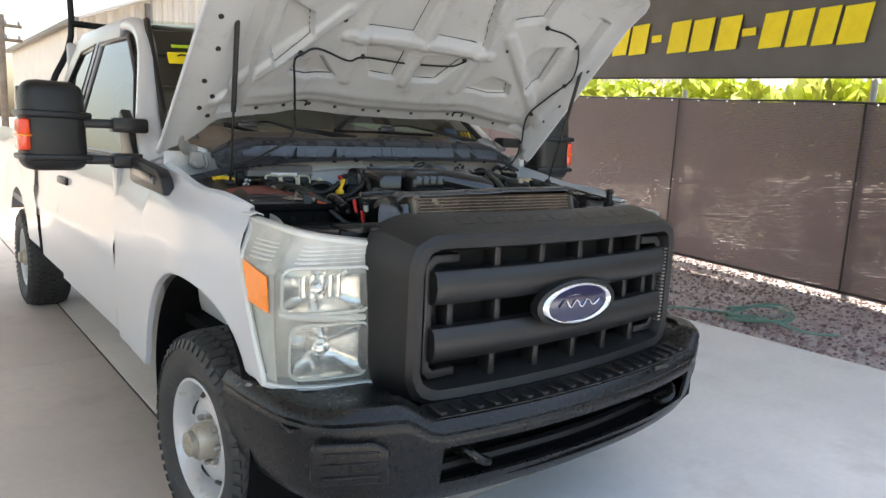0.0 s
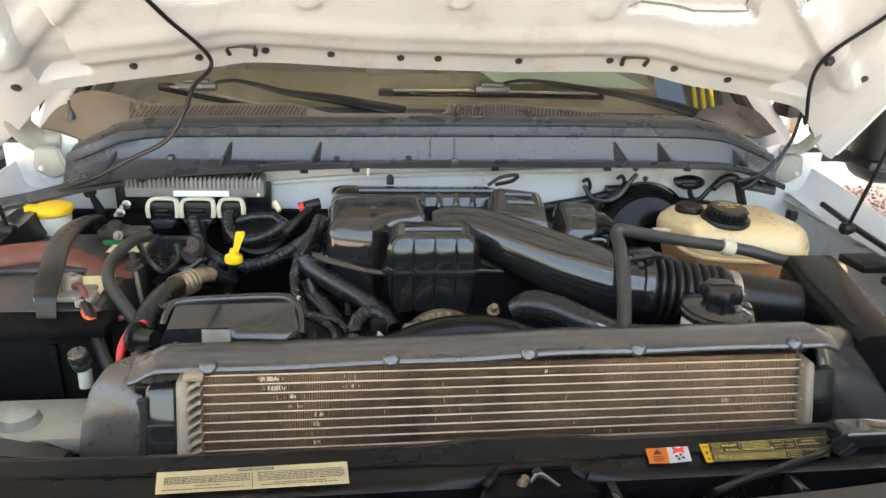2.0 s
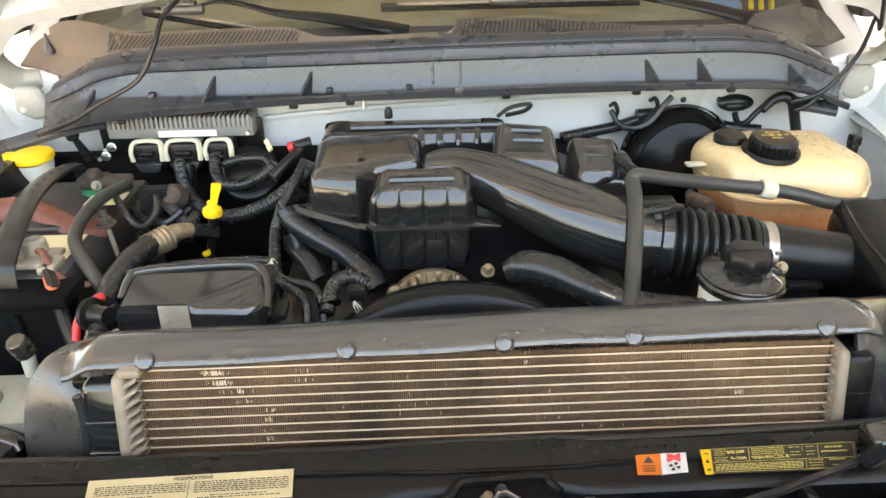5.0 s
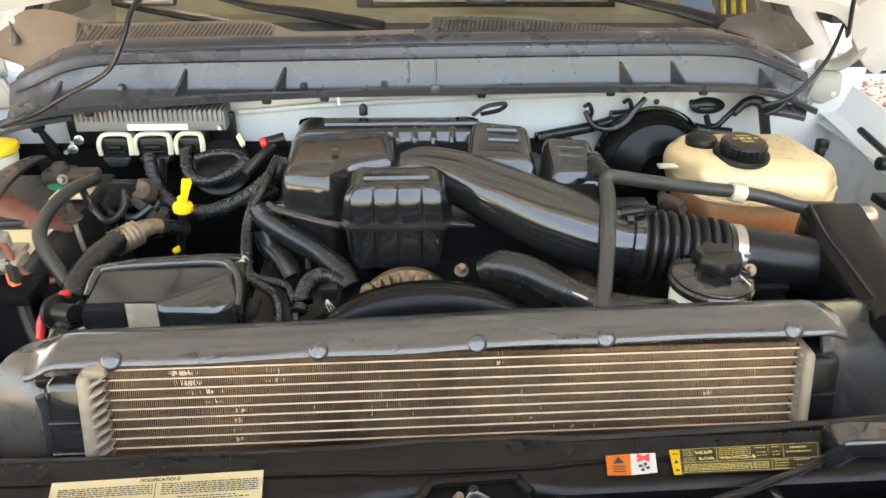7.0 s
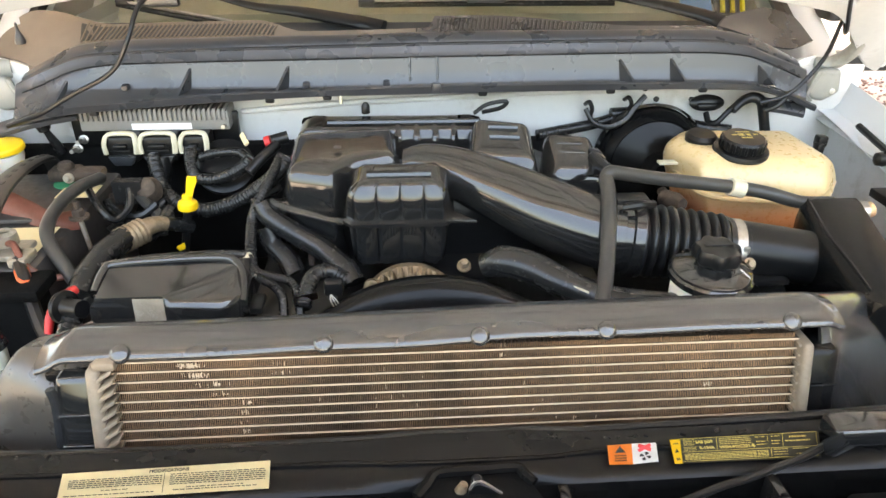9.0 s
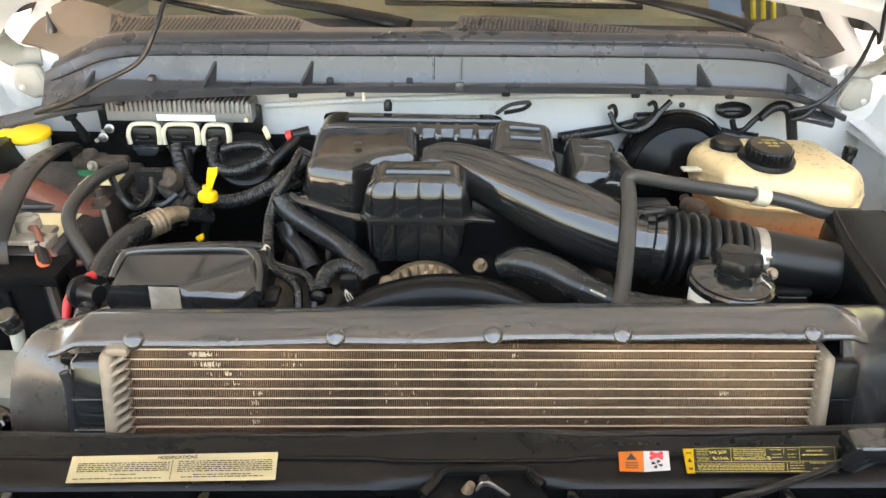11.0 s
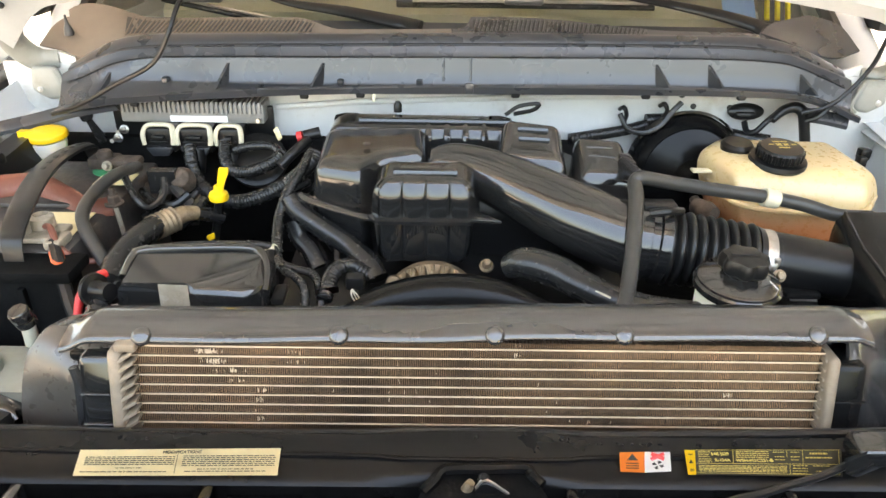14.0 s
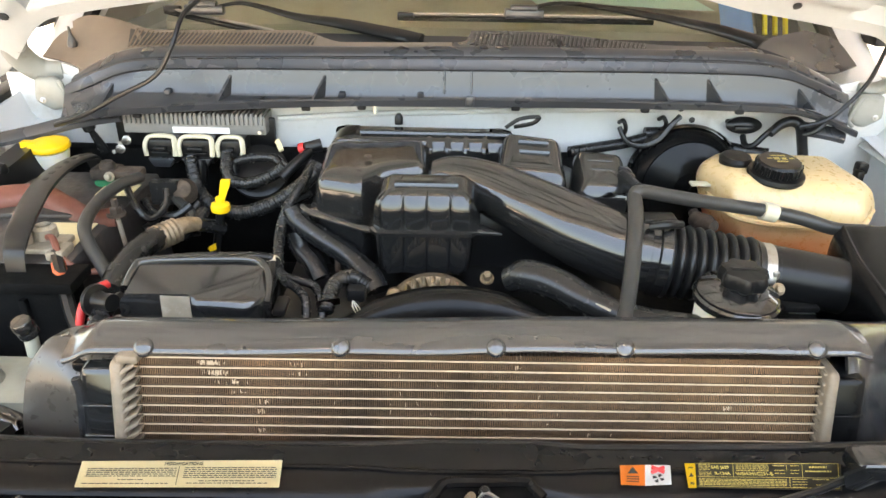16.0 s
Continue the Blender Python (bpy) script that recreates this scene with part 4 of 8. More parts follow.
# black sheet stands in for the shade behind the grille
part("grille_core", rbox((-0.60, 0.19, 0.64), (0.60, 0.22, 1.12), 0.0), M_INK, grille, "black sheet for the shade behind the grille")


def gbar(z0, z1, hx, y0, name="grille_bar"):
    def sec(x):
        y = y0 + bow(x) * 0.8
        k = (z1 - z0) / 2
        zc = (z0 + z1) / 2
        return [(x, y + 0.05, zc - k), (x, y + 0.012, zc - k), (x, y, zc - k * 0.75), (x, y - 0.006, zc), (x, y, zc + k * 0.75), (x, y + 0.012, zc + k), (x, y + 0.05, zc + k * 1.05)]
    xs = [-hx + 2 * hx * i / 20 for i in range(21)]
    return part(name, bevel(loft([sec(x) for x in xs]), 0.004, 1, 60), M_MATTE, grille, "thick matte black crossbar")


gbar(0.938, 1.035, 0.545, 0.018)
gbar(0.770, 0.868, 0.545, 0.018)
for zz, xs in (((1.035, 1.090), (-0.31, -0.13, 0.05, 0.22, 0.40)), ((0.868, 0.938), (-0.47, -0.30, 0.33, 0.47)), ((0.70, 0.770), (-0.31, -0.13, 0.05, 0.22, 0.40))):
    for x in xs:
        part("divider", rbox((x - 0.012, 0.045 + bow(x), zz[0] - 0.01), (x + 0.012, 0.10 + bow(x), zz[1] + 0.01), 0.003), M_MATTE, grille)
for s in (-1, 1):
    bx = [(0.44, 1.078), (0.535, 1.078), (0.562, 1.052), (0.562, 0.738), (0.535, 0.712), (0.44, 0.712), (0.44, 0.738), (0.523, 0.738), (0.535, 0.752), (0.535, 1.038), (0.523, 1.052), (0.44, 1.052)]
    part("corner_bracket", prism([(s * x, z) for x, z in bx], "y", 0.045 + bow(0.5), 0.09 + bow(0.5), 0.004), M_MATTE, grille, "black c-shaped grille insert")
    for k in range(22):
        z = 0.75 + 0.0132 * k
        part("vent_fin", rbox((s * (0.515 if s < 0 else 0.566) - 0.010, (0.075 if s < 0 else 0.022) + bow(0.5), z), (s * (0.515 if s < 0 else 0.566) + 0.010, 0.10 + bow(0.5), z + 0.006), 0.001, 1), M_STEEL if s > 0 else M_MATTE, grille)
# oval emblem, a plain script-like stroke in place of the maker's name
ov = part("emblem", lathe([(0.0, -0.02), (1.0, -0.02), (1.0, 0.0), (0.95, 0.010), (0.88, 0.012), (0.83, 0.004), (0.82, 0.002)], (0, 0, 0), (0, 0, 1), 64, cap=False), M_CHROME, grille, "chrome oval emblem ring", 60)
OVM = Matrix.Translation((-0.008, -0.008, 0.902)) @ pose(0, 0, 0, 90, 0, 0)
ov.data.transform(OVM @ Matrix.Diagonal((0.168, 0.068, 1, 1)))
fill = lathe([(0.83, 0.0), (0.83, 0.004), (0.5, 0.007), (0.02, 0.008)], (0, 0, 0), (0, 0, 1), 64)
fill.transform(OVM @ Matrix.Diagonal((0.168, 0.068, 1, 1)))
part("enamel", fill, M_BLUE, ov, "dark blue enamel field")
for pl, rr in (([(-0.095, -0.004), (-0.070, 0.016), (-0.045, -0.010), (-0.020, 0.012), (0.008, -0.012), (0.034, 0.012), (0.062, -0.010), (0.094, 0.006)], 0.0042), ([(-0.070, 0.024), (-0.040, 0.031), (-0.005, 0.030)], 0.0030)):
    st = tube([(x, z, 0.0095) for x, z in pl], rr, 8, 6, flat=0.5)
    st.transform(OVM)
    part("flourish", st, M_CHROME, ov, "plain chrome flourish")
part("emblem_rim", lathe([(1.12, -0.03), (1.12, 0.0), (1.0, 0.004)], (0, 0, 0), (0, 0, 1), 48, cap=False), M_MATTE, ov).data.transform(OVM @ Matrix.Diagonal((0.168, 0.068, 1, 1)))
# plain glossy bars where the model name is pressed into the top of the grille
for k, x in enumerate((-0.40, -0.31, -0.215, -0.12, -0.02, 0.13, 0.225, 0.32, 0.41)):
    def bar(u, v, x=x):
        px, py = x - 0.030 + 0.060 * u + 0.006 * (v - 0.5), 0.068 + 0.050 * v
        return (px, py + bow(px), 1.162 + (py - 0.07) * 0.267 + 0.0010)
    part("name_block", sheet(bar, 4, 2, 0.0016), M_MATTE, grille, "plain smooth bar pressed into the grille top")

# bumper
BP = spline([(-0.985, 0.50), (-0.975, 0.34), (-0.94, 0.15), (-0.85, 0.01), (-0.67, -0.06), (-0.33, -0.115), (0, -0.13), (0.33, -0.115), (0.63, -0.06), (0.775, 0.01), (0.86, 0.15), (0.89, 0.34), (0.90, 0.50)], 8)
BP = [(p[0], p[1]) for p in BP]


def bumper_pt(i, inset, z):
    x, y = BP[i]
    x0, y0 = BP[max(0, i - 1)]
    x1, y1 = BP[min(len(BP) - 1, i + 1)]
    tx, ty = x1 - x0, y1 - y0
    k = math.hypot(tx, ty)
    return (x - ty / k * inset, y + tx / k * inset, z)


def bumper_top(x):
    return 0.660 + 0.060 * smooth(0.60, 0.72, abs(x)) - 0.018 * smooth(0.80, 0.95, abs(x))


sec_n = 26
rows = []
for i in range(len(BP)):
    zt = bumper_top(BP[i][0])
    zb = 0.40 + 0.02 * smooth(0.6, 1.0, abs(BP[i][0]))
    col = [bumper_pt(i, 0.085, zt - 0.001), bumper_pt(i, 0.05, zt), bumper_pt(i, 0.022, zt - 0.006), bumper_pt(i, 0.006, zt - 0.022)]
    for k in range(18):
        t = (k + 0.5) / 18
        z = zt - 0.03 + (zb + 0.03 - zt + 0.03) * t
        col.append(bumper_pt(i, 0.0 + 0.03 * t * t + (0.006 if 0.05 < t < 0.12 else 0), z))
    col += [bumper_pt(i, 0.045, zb + 0.008), bumper_pt(i, 0.07, zb), bumper_pt(i, 0.13, zb)]
    rows.append(col)
bm = bmesh.new()
g = [[bm.verts.new(p) for p in c] for c in rows]
for i in range(len(g) - 1):
    for j in range(len(g[0]) - 1):
        f = (g[i][j], g[i + 1][j], g[i + 1][j + 1], g[i][j + 1])
        cx, cz = sum(v.co.x for v in f) / 4, sum(v.co.z for v in f) / 4
        if 4 <= j <= 21 and abs(cx) < 0.60 and 0.465 < cz < 0.575:
            continue
        bm.faces.new(f)
bmesh.ops.recalc_face_normals(bm, faces=bm.faces[:])
bmesh.ops.solidify(bm, geom=bm.faces[:], thickness=0.012)
bmesh.ops.recalc_face_normals(bm, faces=bm.faces[:])
bump_ob = part("bumper", bm, M_BUMPER, truck, "black front bumper", 32)
# black box and plate stand in for the shade inside the bumper
part("bumper_cavity", rbox((-0.84, 0.035, 0.41), (0.80, 0.20, 0.625), 0.0), M_VOID, bump_ob, "black fill for the shade behind the bumper opening")
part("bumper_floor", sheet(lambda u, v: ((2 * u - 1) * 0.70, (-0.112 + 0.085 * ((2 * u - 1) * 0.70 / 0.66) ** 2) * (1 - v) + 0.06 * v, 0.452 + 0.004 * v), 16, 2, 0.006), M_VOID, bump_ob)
part("cross_tube", tube([(-0.62, 0.02, 0.475), (0, -0.03, 0.475), (0.62, 0.02, 0.475)], 0.02, 8, 8), M_DARK, bump_ob)
for s in (-1, 1):
    part("tow_hook", tube([(s * 0.50, 0.05, 0.53), (s * 0.50, -0.045, 0.545), (s * 0.47, -0.085, 0.52), (s * 0.43, -0.075, 0.50), (s * 0.44, -0.02, 0.495), (s * 0.47, 0.05, 0.50)], 0.013, 8, 6), M_BUMPER, bump_ob, "black forged tow hook")
    part("hook_mount", rbox((s * 0.47 - 0.05, 0.03, 0.47), (s * 0.47 + 0.05, 0.07, 0.57), 0.01), M_DARK, bump_ob)
# ribbed step pad
for k in range(40):
    x = -0.58 + 1.16 * k / 39
    yb = -0.13 + 0.065 * (x / 0.66) ** 2
    if k % 2 == 0:
        part("step_rib", rbox((x - 0.011, yb + 0.028, 0.659), (x + 0.011, yb + 0.105, 0.672), 0.003, 1), M_MATTE, bump_ob)
part("step_pad", sheet(lambda u, v: ((2 * u - 1) * 0.61, -0.13 + 0.065 * ((2 * u - 1) * 0.61 / 0.66) ** 2 + 0.018 + 0.10 * v, 0.6635), 24, 2, 0.003), M_MATTE, bump_ob, "textured rubber step pad")
part("number_plate_bracket", rbox((0.28, -0.13, 0.655), (0.36, -0.12, 0.672), 0.002), M_MATTE, bump_ob)
# blanked fog lamp panels on the bumper corners
for s in (-1, 1):
    pm = Matrix.Translation((-0.845, -0.003, 0.575) if s < 0 else (0.745, 0.012, 0.575)) @ pose(0, 0, 0, 0, 0, s * 27)
    out = [(-0.10, -0.055), (0.085, -0.055), (0.10, -0.04), (0.10, 0.045), (0.085, 0.06), (-0.06, 0.06), (-0.10, 0.035)] if s > 0 else [(-0.085, -0.055), (0.10, -0.055), (0.10, 0.035), (0.06, 0.06), (-0.085, 0.06), (-0.10, 0.045), (-0.10, -0.04)]
    pan = part("fog_lamp_blank", prism(out, "y", -0.012, 0.03, 0.008, 3, pm), M_BUMPER, bump_ob, "ribbed black fog lamp blank")
    for z in (-0.03, 0.005, 0.035):
        part("rib", rbox((-0.075, -0.017, z - 0.003), (0.075, -0.008, z + 0.003), 0.002, 1, pm), M_BUMPER, pan)
part("bumper_bolt", disc_bolt((-0.97, 0.34, 0.70), (0, 0, 1), 0.007, 0.004), M_STEEL, bump_ob)
for s in (-1, 1):
    cols = [i for i in range(len(BP)) if 0.48 < s * BP[i][0] and BP[i][1] < 0.20]
    shelf = [[Vector(bumper_pt(i, 0.065, bumper_top(BP[i][0]) - 0.015)).lerp(Vector((BP[i][0] * 0.94, 0.36, min(0.684, bumper_top(BP[i][0]) - 0.008))), k) for k in (0, 0.5, 1)] for i in cols]
    part("bumper_shelf", sheet(lambda u, v: tuple(shelf[round(u * (len(shelf) - 1))][round(v * 2)]), len(shelf) - 1, 2, 0.006), M_BUMPER, bump_ob, "black shelf under the headlamp")
# shelf between bumper and grille
part("valance", sheet(lambda u, v: (-0.95 + 1.79 * u, 0.0 + 0.30 * v + 0.12 * (2 * u - 1) ** 2, 0.645 - 0.01 * v), 20, 3, 0.01), M_BUMPER, truck)


# headlamps
def lamp_plan(w, t):
    """w from the grille (0) to the flank (1), t from bottom (0) to top (1): place on the lens."""
    z = 0.688 + 0.022 * w + t * (0.405 + 0.028 * w)
    end = 0.29 + 0.20 * t
    xe = fender_x(end + 0.03 * t * t + 0.006, t) + 0.012 * (1 - t)
    xm = xe - 0.03
    x = 0.628 + (xm - 0.628) * math.sin(min(1, w / 0.72) * math.pi / 2 * 0.72) / math.sin(0.36 * math.pi) if w < 0.72 else xm + (xe - xm) * (w - 0.72) / 0.28
    y = 0.205 + 0.065 * (w / 0.72) ** 2 if w < 0.72 else 0.27 + (end - 0.27) * (w - 0.72) / 0.28
    return x - 0.012 * (1 - t), y + 0.03 * t * t, z


def lens_y(x):
    w = min(1, max(0, (x - 0.628) / 0.275)) * 0.72
    return 0.205 + 0.065 * (w / 0.72) ** 2


def lamp(s):
    def lens(off):
        def f(u, v):
            x, y, z = lamp_plan(u, v)
            return (s * (x - off * smooth(0.6, 1, u)), y + off, z)
        return f
    body = part("headlamp", sheet(lens(0.10), 24, 20), M_LAMPBACK, truck, "hazy clear headlamp with amber side marker")
    edge = [lens(0.0)(i / 20, 0) for i in range(21)] + [lens(0.0)(1, i / 12) for i in range(1, 13)] + [lens(0.0)(1 - i / 20, 1) for i in range(1, 21)] + [lens(0.0)(0, 1 - i / 12) for i in range(1, 12)]
    part("lamp_rim", tube([Vector(p) + Vector((0, 0.006, 0)) for p in edge] + [Vector(edge[0]) + Vector((0, 0.006, 0))], 0.009, 6, 1), M_LAMPBACK, body, "pale moulded rim")
    # walls of the housing
    ring0, ring1 = edge, [Vector(p) + Vector((-s * 0.03, 0.10, 0)) for p in edge]
    part("lamp_wall", loft([ring0, ring1], cap=False), M_LAMPBACK, body)
    for z0, z1, x0, x1, nm in ((0.905, 1.035, 0.655, 0.90, "upper_reflector"), (0.715, 0.872, 0.655, 0.88, "lower_reflector")):
        cx, cz, hx, hz = (x0 + x1) / 2, (z0 + z1) / 2, (x1 - x0) / 2, (z1 - z0) / 2
        rings = []
        for k in range(9):
            t = k / 8
            sc = 1 - 0.72 * t ** 1.6
            o = rrect(hx * sc, cz - hz * sc, cz + hz * sc, 0.03 * sc, 0.03 * sc, 5)
            rings.append([(px, lens_y(abs(px)) + 0.018 + 0.060 * t, pz) for px, _, pz in ring_at(o, s, cx, 0, 60)])
        rings.append([(s * cx + (p[0] - s * cx) * 0.05, lens_y(cx) + 0.080, cz + (p[2] - cz) * 0.05) for p in rings[-1]])
        part(nm, loft(rings, cap=False), M_REFLECT, body, "faceted bright reflector")
        part("bulb", lathe([(0.001, -0.03), (0.010, -0.026), (0.011, -0.01), (0.02, 0.0), (0.02, 0.01)], (s * cx, lens_y(cx) + 0.072, cz), (0, 1, 0), 14), M_CHROME, body)
        for k in range(6 if nm == "upper_reflector" else 0):      # broad flutes across the upper bowl
            xx = cx + (k - 3.2) * hx * 0.20
            part("flute", lathe([(0.0005, -hz * 0.72), (0.012, -hz * 0.55), (0.013, hz * 0.55), (0.0005, hz * 0.72)], (s * xx, lens_y(xx) + 0.076, cz + 0.006), (0, 0, 1), 10), M_REFLECT, body)
        part("bulb_shield", lathe([(0.001, -0.036), (0.016, -0.030), (0.019, -0.012), (0.017, 0.0)], (s * (cx + 0.02), lens_y(cx) + 0.066, cz), (0, 1, 0), 18), M_CHROME, body)
        part("bezel", tube([(px, lens_y(abs(px)) + 0.014, pz) for px, _, pz in [ring_at(rrect(hx, z0, z1, 0.03, 0.03, 5), s, cx, 0, 60)[i % 60] for i in range(61)]], 0.0045, 6, 1), M_LAMPBACK, body)
    part("side_liner", sheet(lambda u, v: lens(0.014)(0.735 + 0.25 * u, 0.02 + 0.96 * v), 8, 8, 0.003), M_LAMPBACK, body, "pale inner wall behind the side of the lens")
    part("divider", tube([lens(0.016)(0.02 + 0.095 * k, 0.475) for k in range(8)], 0.010, 8, 3), M_LAMPBACK, body, "pale bar between the two reflectors")
    for k in range(5):
        zz = 1.048 + 0.011 * k
        part("brow_rib", tube([Vector(lens(0.003)(u, (zz - 0.688 - 0.022 * u) / (0.405 + 0.028 * u))) for u in (0.04, 0.2, 0.4, 0.6, 0.8, 0.95)], 0.0035, 6, 3), M_LAMPBACK, body)
    part("side_marker", sheet(lambda u, v: lens(-0.0025)(0.80 + 0.185 * u, 0.475 + 0.03 * u + (0.225 + 0.03 * u) * v), 8, 8, 0.004), M_AMBER, body, "amber side marker")
    part("lamp_top", sheet(lambda u, v: tuple(Vector(lens(0.0)(u, 1)) + Vector((-s * 0.02 * v, 0.055 * v, 0.006 * math.sin(v * 3.1) + 0.002))), 24, 4, 0.003), M_LAMPTOP, body, "yellowed upper flange of the lamp")
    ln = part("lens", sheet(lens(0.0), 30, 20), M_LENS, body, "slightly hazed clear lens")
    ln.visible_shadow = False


def ring_at(o, s, cx, y, count):
    d = [0.0]
    for a, b in zip(o, o[1:] + o[:1]):
        d.append(d[-1] + math.hypot(b[0] - a[0], b[1] - a[1]))
    p = o + [o[0]]
    out, j = [], 0
    for i in range(count):
        t = d[-1] * i / count
        while d[j + 1] < t:
            j += 1
        f = (t - d[j]) / max(1e-9, d[j + 1] - d[j])
        out.append((s * (cx + p[j][0] + (p[j + 1][0] - p[j][0]) * f), y, p[j][1] + (p[j + 1][1] - p[j][1]) * f))
    return out


lamp(-1)
lamp(1)

# ---------------------------------------------------------------- raised hood
HC, HS = 0.695, 0.72


def hood_at(u, s, h):
    return (u, 1.2 - HC * s + HS * h, 1.3 + HS * s + HC * h)


def hood_rear(u):
    a = abs(u)
    return (0.12 + 0.035 * smooth(0.1, 0.5, a)) * (1 - smooth(0.76, 0.955, a))


def hood_half(s):
    return 0.955 - 0.03 * s - 0.28 * smooth(0.95, 1.14, s) ** 2


RECESS = [[(0.045, 0.50), (0.25, 0.51), (0.17, 0.37), (0.045, 0.36)], [(0.33, 0.352), (0.43, 0.452), (0.53, 0.445), (0.555, 0.385), (0.46, 0.352)], [(0.05, 0.58), (0.31, 0.58), (0.24, 0.85), (0.05, 0.85)],
          [(0.52, 0.56), (0.63, 0.42), (0.67, 0.50), (0.66, 0.70), (0.55, 0.65)], [(0.38, 0.72), (0.50, 0.79), (0.50, 0.95), (0.30, 0.95)], [(0.70, 0.20), (0.78, 0.20), (0.78, 0.88), (0.72, 0.88)]]


def poly_depth(poly, x, y):
    """Signed distance into a polygon (positive inside)."""
    inside, best = False, 1e9
    for (x0, y0), (x1, y1) in zip(poly, poly[1:] + poly[:1]):
        dx, dy = x1 - x0, y1 - y0
        t = min(1, max(0, ((x - x0) * dx + (y - y0) * dy) / (dx * dx + dy * dy)))
        best = min(best, math.hypot(x - x0 - t * dx, y - y0 - t * dy))
        if (y0 > y) != (y1 > y) and x < (x1 - x0) * (y - y0) / (y1 - y0) + x0:
            inside = not inside
    return best if inside else -best


def hood_skin(u, s):
    """Height of the outer skin."""
    k = abs(u) / 0.955
    return 0.145 * (1 - k ** 2.4) + 0.02 * smooth(0.55, 0.40, abs(u)) - 0.05 * smooth(0.85, 1.14, s)


def hood_inner(u, s):
    a = abs(u)
    h = hood_skin(u, s) - 0.055 * smooth(0.955, 0.80, a) - 0.004
    h += 0.022 * smooth(hood_rear(u) + 0.17, hood_rear(u) + 0.10, s) * smooth(0.9, 0.75, a) - 0.020 * smooth(hood_rear(u) + 0.05, hood_rear(u) + 0.09, s) * smooth(hood_rear(u) + 0.17, hood_rear(u) + 0.12, s) * smooth(0.85, 0.7, a)
    d = max(poly_depth(p, a, s) for p in RECESS)
    h += 0.030 * smooth(-0.006, 0.008, d)
    # diagonal stiffening tubes stand proud
    for (x0, s0), (x1, s1), w in (((0.02, 0.55), (0.36, 0.55), 0.03), ((0.80, 0.28), (0.40, 0.66), 0.035), ((0.28, 0.35), (0.33, 1.0), 0.035), ((0.0, 0.35), (0.0, 1.0), 0.028)):
        t = min(1, max(0, ((a - x0) * (x1 - x0) + (s - s0) * (s1 - s0)) / ((x1 - x0) ** 2 + (s1 - s0) ** 2)))
        q = math.hypot(a - x0 - t * (x1 - x0), s - s0 - t * (s1 - s0))
        h -= 0.014 * smooth(w, w * 0.4, q)
    return min(h, hood_skin(u, s) - 0.007)


NU, NV = 220, 130
hv, hf = [], []
for i in range(NU + 1):
    for j in range(NV + 1):
        v = j / NV
        k = 2 * i / NU - 1
        u0 = k * 0.955
        s = hood_rear(u0) + (1.14 - hood_rear(u0)) * v
        u = k * hood_half(s)
        hv.append(hood_at(u, s, hood_inner(u, s) if 0 < i < NU and 0 < j < NV else hood_skin(u, s) - 0.006))
for i in range(NU):
    for j in range(NV):
        a = i * (NV + 1) + j
        hf.append((a, a + NV + 1, a + NV + 2, a + 1))
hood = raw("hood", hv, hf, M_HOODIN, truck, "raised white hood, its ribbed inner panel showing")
sv, sf = [], []
for i in range(61):
    for j in range(41):
        k = 2 * i / 60 - 1
        s = hood_rear(k * 0.955) + (1.14 - hood_rear(k * 0.955)) * j / 40
        u = k * hood_half(s) * 1.004
        sv.append(hood_at(u, s, hood_skin(u, s) + 0.002))
for i in range(60):
    for j in range(40):
        a = i * 41 + j
        sf.append((a, a + 1, a + 42, a + 41))
raw("hood_skin", sv, sf, M_PAINT, hood, "white outer skin")
rim = [hood_at(k * hood_half(s), s, hood_skin(k * hood_half(s), s) - 0.003) for k, s in [(-1, 0.02 + 1.1 * i / 30) for i in range(31)]]
part("hem_flange", tube(rim, 0.006, 6, 1), M_PAINT, hood)
rim = [hood_at(k * hood_half(s), s, hood_skin(k * hood_half(s), s) - 0.003) for k, s in [(1, 0.02 + 1.1 * i / 30) for i in range(31)]]
part("hem_flange", tube(rim, 0.006, 6, 1), M_PAINT, hood)
for u in (-0.50, -0.375, -0.245, -0.10, -0.02, 0.155, 0.35, 0.485, -0.62, 0.60):
    s = hood_rear(u) + 0.045
    part("hole", lathe([(0.008, -0.002), (0.008, 0.002), (0.004, 0.003)], hood_at(u, s, hood_inner(u, s) - 0.001), (0, -HS, -HC), 12), M_INK, hood, "dark punched hole")
for s, u in ((0.62, -0.88), (0.50, -0.86), (0.36, -0.87), (0.30, -0.83), (0.24, -0.86), (0.20, -0.82), (0.62, 0.87), (0.40, 0.86), (0.30, 0.82), (0.62, -0.40), (0.60, 0.42)):
    part("hole", lathe([(0.009, -0.002), (0.009, 0.002), (0.004, 0.003)], hood_at(u, s, hood_inner(u, s) - 0.001), (0, -HS, -HC), 12), M_INK, hood, "dark punched hole")
for u in (-0.42, 0.40):
    s = hood_rear(u) + 0.05
    h = hood_inner(u, s) - 0.006
    part("hose_bracket", join(tube([hood_at(u - 0.025, s - 0.012, h), hood_at(u - 0.025, s + 0.012, h), hood_at(u + 0.025, s + 0.012, h), hood_at(u + 0.025, s - 0.012, h)], 0.005, 6, 2)), M_INK, hood, "black wire bracket")


